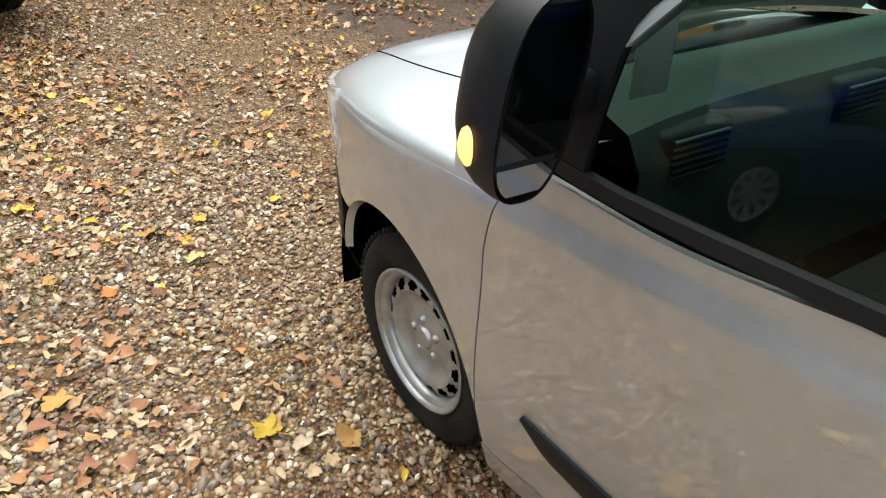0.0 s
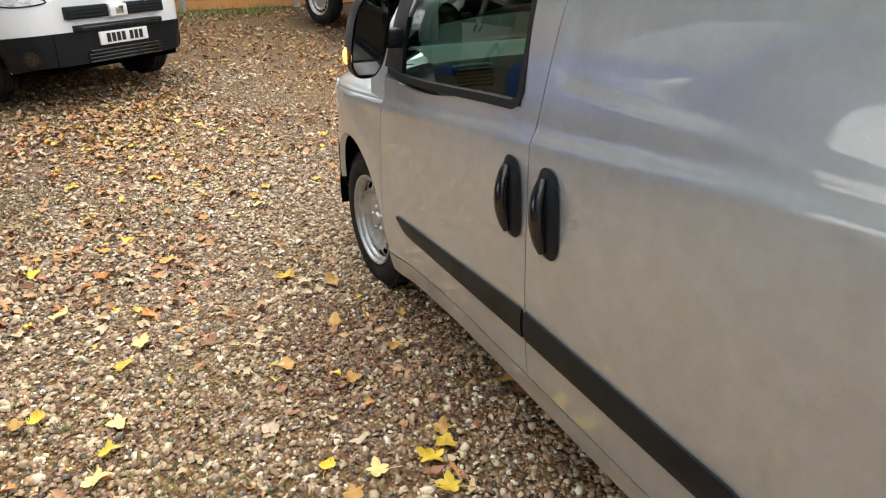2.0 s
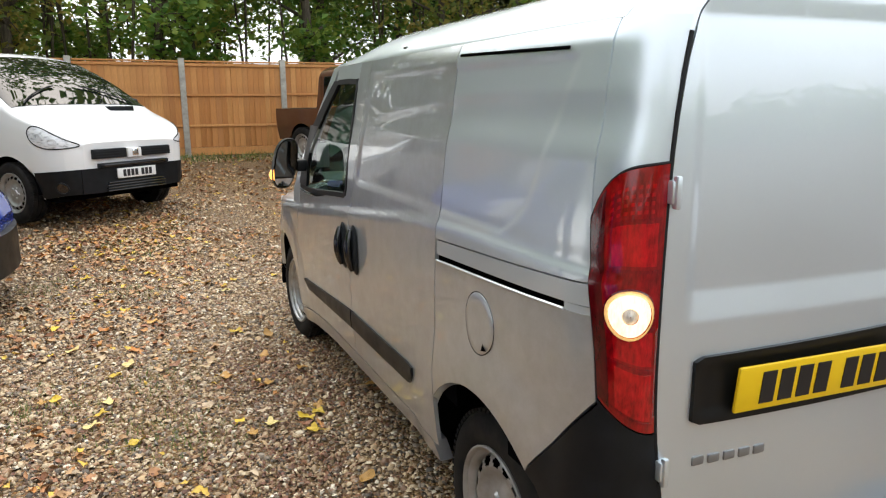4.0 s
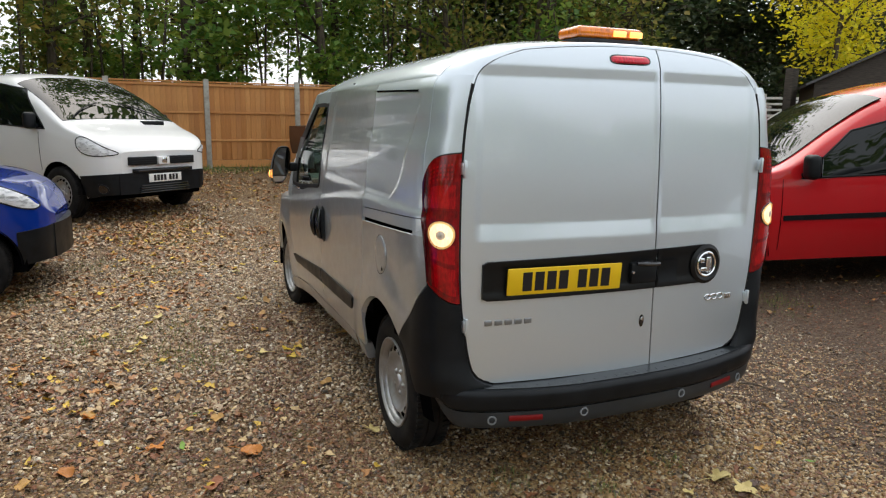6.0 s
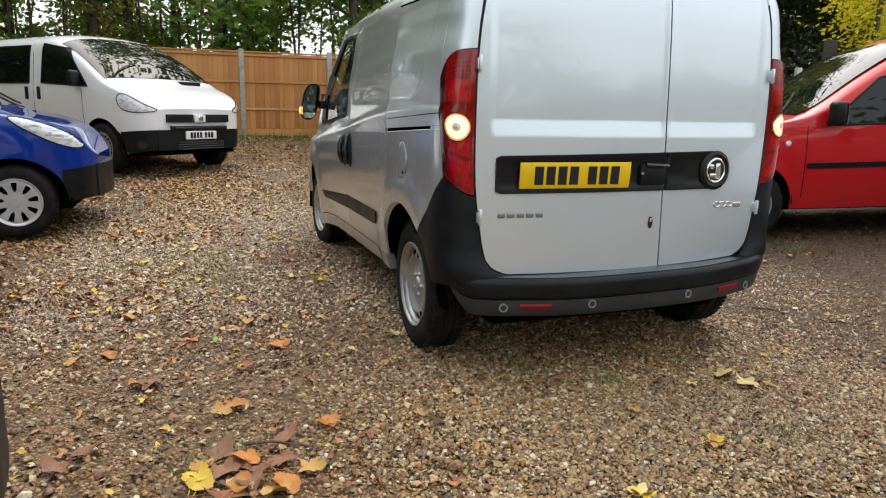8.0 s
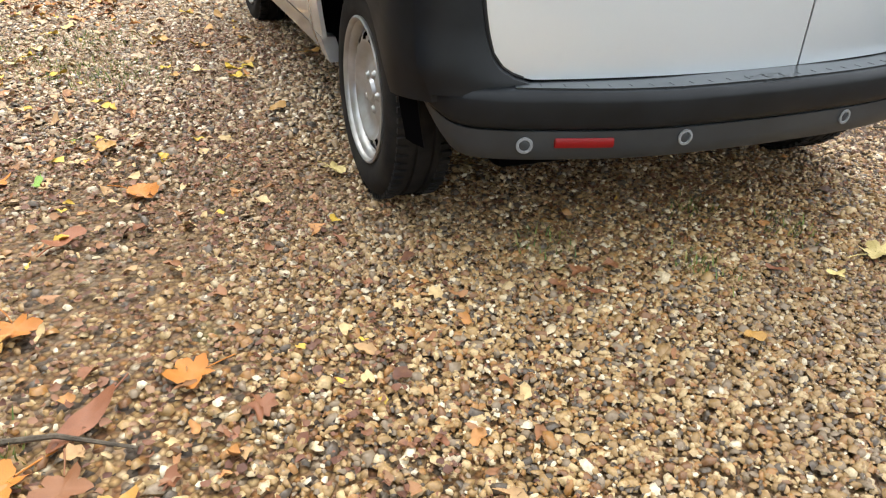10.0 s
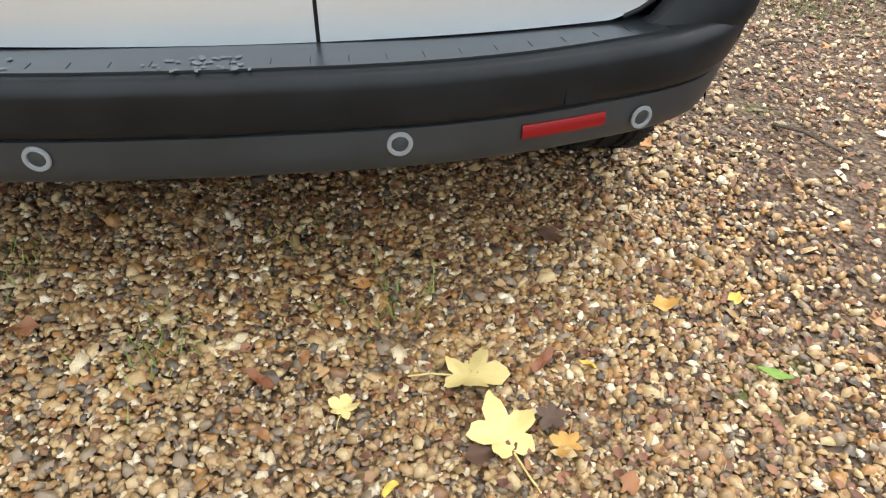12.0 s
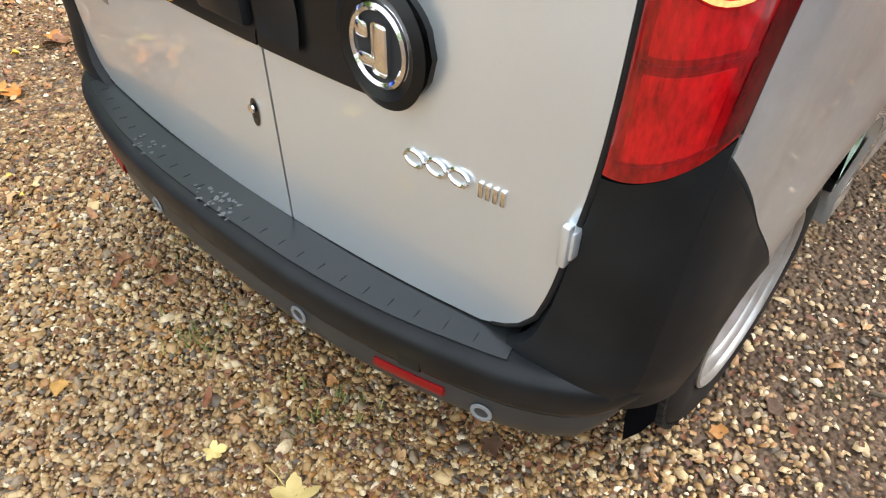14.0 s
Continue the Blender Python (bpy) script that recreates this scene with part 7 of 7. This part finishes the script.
LEAF = {}
SPOTS = {
    "yellow": ((-1.88, -0.36), (-0.59, -0.82), (-1.25, 3.66), (-1.04, 2.27), (-1.41, 2.31), (-1.1, 2.08), (-1.98, 3.16), (-1.11, 4.96), (-2.16, 4.83), (-1.94, 4.43), (-2.25, 5.44), (-1.52, 5.17), (-0.75, 4.98), (-2.37, 4.2), (-1.74, 5.4), (-1.88, 2.28), (-2.25, 2.94), (-2.03, 2.67), (-1.1, 2.22), (-0.12, -0.6), (-1.89, -0.31),),
    "ochre": ((-1.77, -0.41), (-1.86, -0.24), (-0.13, -0.62), (-1.06, 3.5), (-1.4, 2.91), (-1.2, 2.73), (-0.87, 3.1), (-1.16, 3.13), (-0.98, 2.87), (-2.31, 2.94), (-1.32, 4.95), (-2.04, 4.34), (-1.71, 4.76), (-1.75, 4.09), (-1.63, 1.28), (-2.43, 0.89), (-0.69, 2.48), (-1.02, 2.33), (-1.37, 2.17), (-2.71, 2.32), (-1.01, 1.57), (-1.8, 0.17), (-1.54, -0.35), (-1.66, -0.45), (-3.15, 3.93), (-2.23, 1.54), (0.48, -0.24), (0.73, 0.04), (-0.26, -0.29),),
    "amber": ((-1.87, 3.55), (-2.06, 4.03), (-1.53, 4.58), (-2.28, 0.96), (-2.12, 0.55), (-1.92, 1.05), (-2.23, 1.51), (-3.12, 3.86), (-1.52, 0.88), (-1.75, 0.22), (-1.72, -0.23), (-1.63, -0.4), (-1.77, -0.4), (-1.41, -0.04),),
    "brown": ((-1.82, -0.18), (-1.72, -0.37), (-1.62, -0.27), (-0.7, 2.41), (-1.67, 3.2), (-1.37, 4.5), (-1.8, -0.29), (-2.07, 0.55), (-2.31, -0.12), (-0.48, 0.07), (-0.56, 0.03), (-0.38, 0.07),),
    "pale": ((-2.06, 2.55), (-2, 2.81), (-1.91, 3.31), (-1.27, 2.23), (-2.23, 3.69), (-1.21, 4.67), (-2.35, 6.88), (-0.92, 0.89), (-0.6, -0.81), (0.353, -0.1), (0.39, -0.22), (0.15, -0.15),),
    "rust": ((-1.69, 0.61), (-1.72, -0.29), (-1.6, -0.12), (-1.8, -0.44), (-2.25, -0.02), (0.48, -0.08), (0.02, -0.08), (-0.49, -0.03),),
    "dark": ((0.34, -0.25), (0.47, -0.19), (0.57, 0.27), (0.99, 0.78),),
    "green": ((-1.8, 1.02), (-1.73, 1.38), (0.86, -0.14),),
}
WORD = {"yellow": "fallen bright yellow leaf on wet gravel", "ochre": "fallen ochre leaf on wet gravel", "amber": "fallen amber orange leaf on gravel", "brown": "fallen dull brown leaf on gravel", "pale": "fallen pale cream-yellow leaf on gravel", "rust": "long rust-red fallen leaf on gravel", "dark": "sodden dark brown leaf on gravel", "green": "small green leaf on gravel"}
rg = random.Random(5)
for hue, places in SPOTS.items():
    for i, (x, y) in enumerate(places):
        kind = "oval" if hue == "rust" else ("lime", "maple", "maple", "lime")[i % 4] if hue not in ("pale", "green") else ("maple" if hue == "pale" else "oval")
        key = (hue, kind, i % 2)
        if key not in LEAF:
            LEAF[key] = finish("fallen_leaf", leaf_bm(kind, 0.38 if hue != "dark" else 0.1, i + len(LEAF)), leaf_mats[hue], 80)
        size = {"pale": 0.042, "rust": 0.052, "green": 0.026, "dark": 0.042}.get(hue, rg.uniform(0.032, 0.048))
        size *= 1.5 if x < -1.3 and y < 1.3 else 1.2
        if (x, y) in ((0.353, -0.10), (0.39, -0.22)):
            size = 0.066
        elif x > -0.75 and -0.5 < y < 0.8:
            size = 0.030
        ob = tagged(new("fallen_leaf", LEAF[key]), WORD[hue], "leaf", "fallen leaves")
        ob.matrix_basis = pose(x, y, ground_z(x, y) + 0.010, rg.uniform(-9, 9), rg.uniform(-9, 9), rg.uniform(0, 360)) @ Matrix.Scale(size, 4)


def litter(rng, n, x0, x1, y0, y1, lo, hi, clump=0.0, m=12):
    x, y = rng.uniform(x0, x1, n), rng.uniform(y0, y1, n)
    if clump:
        keep = np.array([noise.noise(Vector((a * 0.8, b * 0.8, 3.0))) + rng.uniform(-0.35, 0.35) > clump - 0.15 for a, b in zip(x, y)])
        x, y = x[keep], y[keep]
    n = len(x)
    q = np.linspace(0, 2 * np.pi, m, endpoint=False)
    lobed = 0.50 + 0.50 * np.abs(np.cos(2.5 * (q - np.pi / 2))) ** 0.7
    ovate = 0.45 / np.sqrt((0.45 * np.sin(q)) ** 2 + np.cos(q) ** 2) + 0.12 * np.maximum(np.sin(q), 0) ** 8
    r = np.where(rng.uniform(0, 1, (n, 1)) < 0.5, lobed[None], ovate[None]) * rng.uniform(0.68, 1.12, (n, m))
    w = rng.uniform(0.55, 1.0, n)
    s = rng.uniform(lo, hi, n) / 2
    v = np.zeros((n, m + 1, 3))
    v[:, 1:, 0], v[:, 1:, 1] = r * np.cos(q) * w[:, None], r * np.sin(q)
    v[:, 1:, 2] = 0.20 * np.sin(2 * q[None] + rng.uniform(0, 6.28, (n, 1))) + rng.uniform(0.0, 0.35, (n, 1)) + rng.uniform(-0.14, 0.14, (n, m))
    v *= s[:, None, None]
    for a, b, t in ((0, 2, rng.normal(0, 0.2, n)), (1, 2, rng.normal(0, 0.2, n)), (0, 1, rng.uniform(0, 6.283, n))):
        c, d = np.cos(t)[:, None], np.sin(t)[:, None]
        v[..., a], v[..., b] = v[..., a] * c - v[..., b] * d, v[..., a] * d + v[..., b] * c
    v[..., 0] += x[:, None]
    v[..., 1] += y[:, None]
    v[..., 2] += (gz(x, y) + 0.006)[:, None]
    return v


fan = np.array([(0, 1 + i, 1 + (i + 1) % 12) for i in range(12)])
v = np.concatenate([
    litter(rng, 2200, -3.8, -0.8, -1.6, 1.4, 0.02, 0.065, 0.12),
    litter(rng, 260, -0.8, 2.4, -1.1, 2.6, 0.02, 0.05, 0.05),
    litter(rng, 1600, 1.2, 8.0, 1.5, 9.0, 0.03, 0.08),
    litter(rng, 900, -10.0, -2.0, -8.0, -1.0, 0.04, 0.08)])
tagged(new("leaf_litter", mesh_of("leaf_litter", v, fan, litter_mat)), "scattered small autumn leaves, brown, ochre and yellow", "leaf litter", kind="stuff")
v = np.concatenate([
    litter(rng, 1000, -3.4, -0.75, 1.4, 6.5, 0.025, 0.080, 0.12), litter(rng, 5000, -3.9, -1.4, 1.6, 7.5, 0.030, 0.090, 0.34),
    litter(rng, 1800, -2.4, 0.6, 4.2, 8.0, 0.025, 0.080, 0.20),
    litter(rng, 11000, -9.0, 1.6, 5.5, 13.0, 0.040, 0.10, 0.02)])
tagged(new("leaf_litter", mesh_of("leaf_litter", v, fan, straw_litter)), "straw, tan and yellow autumn leaves over the yard", "leaf litter", kind="stuff")

# crumbled brown leaf mulch between the stones
mulch_mat = material("leaf_mulch", (0.15, 0.06, 0.03), 0.6)
k = Nodes(mulch_mat)
k.to("Base Color", k.ramp(k.random_island(), (0.0, (0.080, 0.029, 0.015)), (0.4, (0.150, 0.056, 0.026)), (0.75, (0.205, 0.086, 0.038)), (1.0, (0.27, 0.155, 0.078))))
v = np.concatenate([
    litter(rng, 2600, -2.9, -0.5, 0.8, 5.6, 0.010, 0.032, m=6), litter(rng, 4000, -1.4, -0.75, 0.5, 3.4, 0.010, 0.028, 0.05, m=6), litter(rng, 5000, 1.3, 5.0, -0.6, 4.5, 0.010, 0.034, m=6), litter(rng, 6500, -4.4, -1.0, -1.6, 2.0, 0.010, 0.034, m=6),
    litter(rng, 3500, -1.2, 1.4, -1.0, 0.8, 0.006, 0.020, 0.08, m=6), litter(rng, 7000, -0.6, 2.6, -1.8, 0.6, 0.008, 0.026, 0.12, m=6), litter(rng, 5500, 0.8, 6.0, -1.4, 7.0, 0.010, 0.04, m=6),
    litter(rng, 5000, -6.0, 1.0, 5.0, 11.0, 0.015, 0.045, m=6),
    litter(rng, 7000, -3.6, -1.0, -1.5, 3.0, 0.008, 0.024, m=6), litter(rng, 3500, 1.0, 4.0, -1.4, 4.0, 0.008, 0.024, m=6)])
tagged(new("leaf_mulch", mesh_of("leaf_mulch", v, np.array([(0, 1 + i, 1 + (i + 1) % 6) for i in range(6)]), mulch_mat)), "crumbled red-brown leaf mulch among the pebbles", "leaf mulch", kind="stuff")

# grass and moss tufts
grass_mat = material("grass", (0.10, 0.16, 0.03), 0.6)
k = Nodes(grass_mat)
k.to("Base Color", k.ramp(k.random_island(), (0.0, (0.06, 0.11, 0.02)), (0.6, (0.13, 0.19, 0.03)), (1.0, (0.30, 0.28, 0.08))))
cl = [(-1.75, 3.0), (-2.35, 2.85), (-1.82, 2.45), (-1.65, 2.25), (-1.9, 4.9), (-2.5, 5.3), (-1.75, 6.2), (-2.0, 6.6), (-1.6, 7.2), (-3.0, 4.2), (-1.75, -0.15), (-1.9, -0.2), (0.9, -0.75), (0.2, -0.62), (-0.15, 0.0), (0.05, 0.3), (1.9, 1.6), (2.4, 2.4), (2.9, 1.9), (-0.5, 0.25), (0.25, 0.1), (-0.9, 12.9), (0.4, 12.9), (-0.3, 12.8)]
P = []
for x, y in cl:
    n = 60 if y < 1.2 else 260 if y < 10 else 160
    sp = 0.05 if y < 1.2 else 0.15 if y < 10 else 0.3
    px, py = x + rng.normal(0, sp, n), y + rng.normal(0, sp, n)
    h = rng.uniform(0.012, 0.04, n) * (1 if y < 10 else 4)
    a = rng.uniform(0, 6.283, n)
    w = 0.0022 * (1 if y < 10 else 3)
    z = gz(px, py)
    t = np.stack([np.stack([px - w * np.cos(a), py - w * np.sin(a), z], -1), np.stack([px + w * np.cos(a), py + w * np.sin(a), z], -1), np.stack([px + h * 0.6 * np.sin(a), py - h * 0.6 * np.cos(a), z + h], -1)], 1)
    P.append(t)
tagged(new("grass_tufts", mesh_of("grass_tufts", np.concatenate(P), np.array([(0, 1, 2)]), grass_mat)), "small tufts of grass and weeds in the gravel", "grass", kind="stuff")

# twigs
for i, (x, y, q, ln) in enumerate(((1.35, 0.62, -55, 0.20), (1.62, 1.25, 10, 0.16), (1.20, 0.98, 5, 0.14), (-1.62, -0.17, -20, 0.24), (1.55, 0.30, -40, 0.12))):
    bm = tube(bmesh.new(), [(-ln / 2, 0, 0.008), (-ln * 0.1, 0.012, 0.014), (ln / 2, -0.006, 0.008)], [0.006, 0.005, 0.003], 6)
    thing("twig", bm, bark, "short dead brown twig on gravel", "twig", "twigs").matrix_basis = pose(x, y, ground_z(x, y) + 0.004, 0, 0, q)
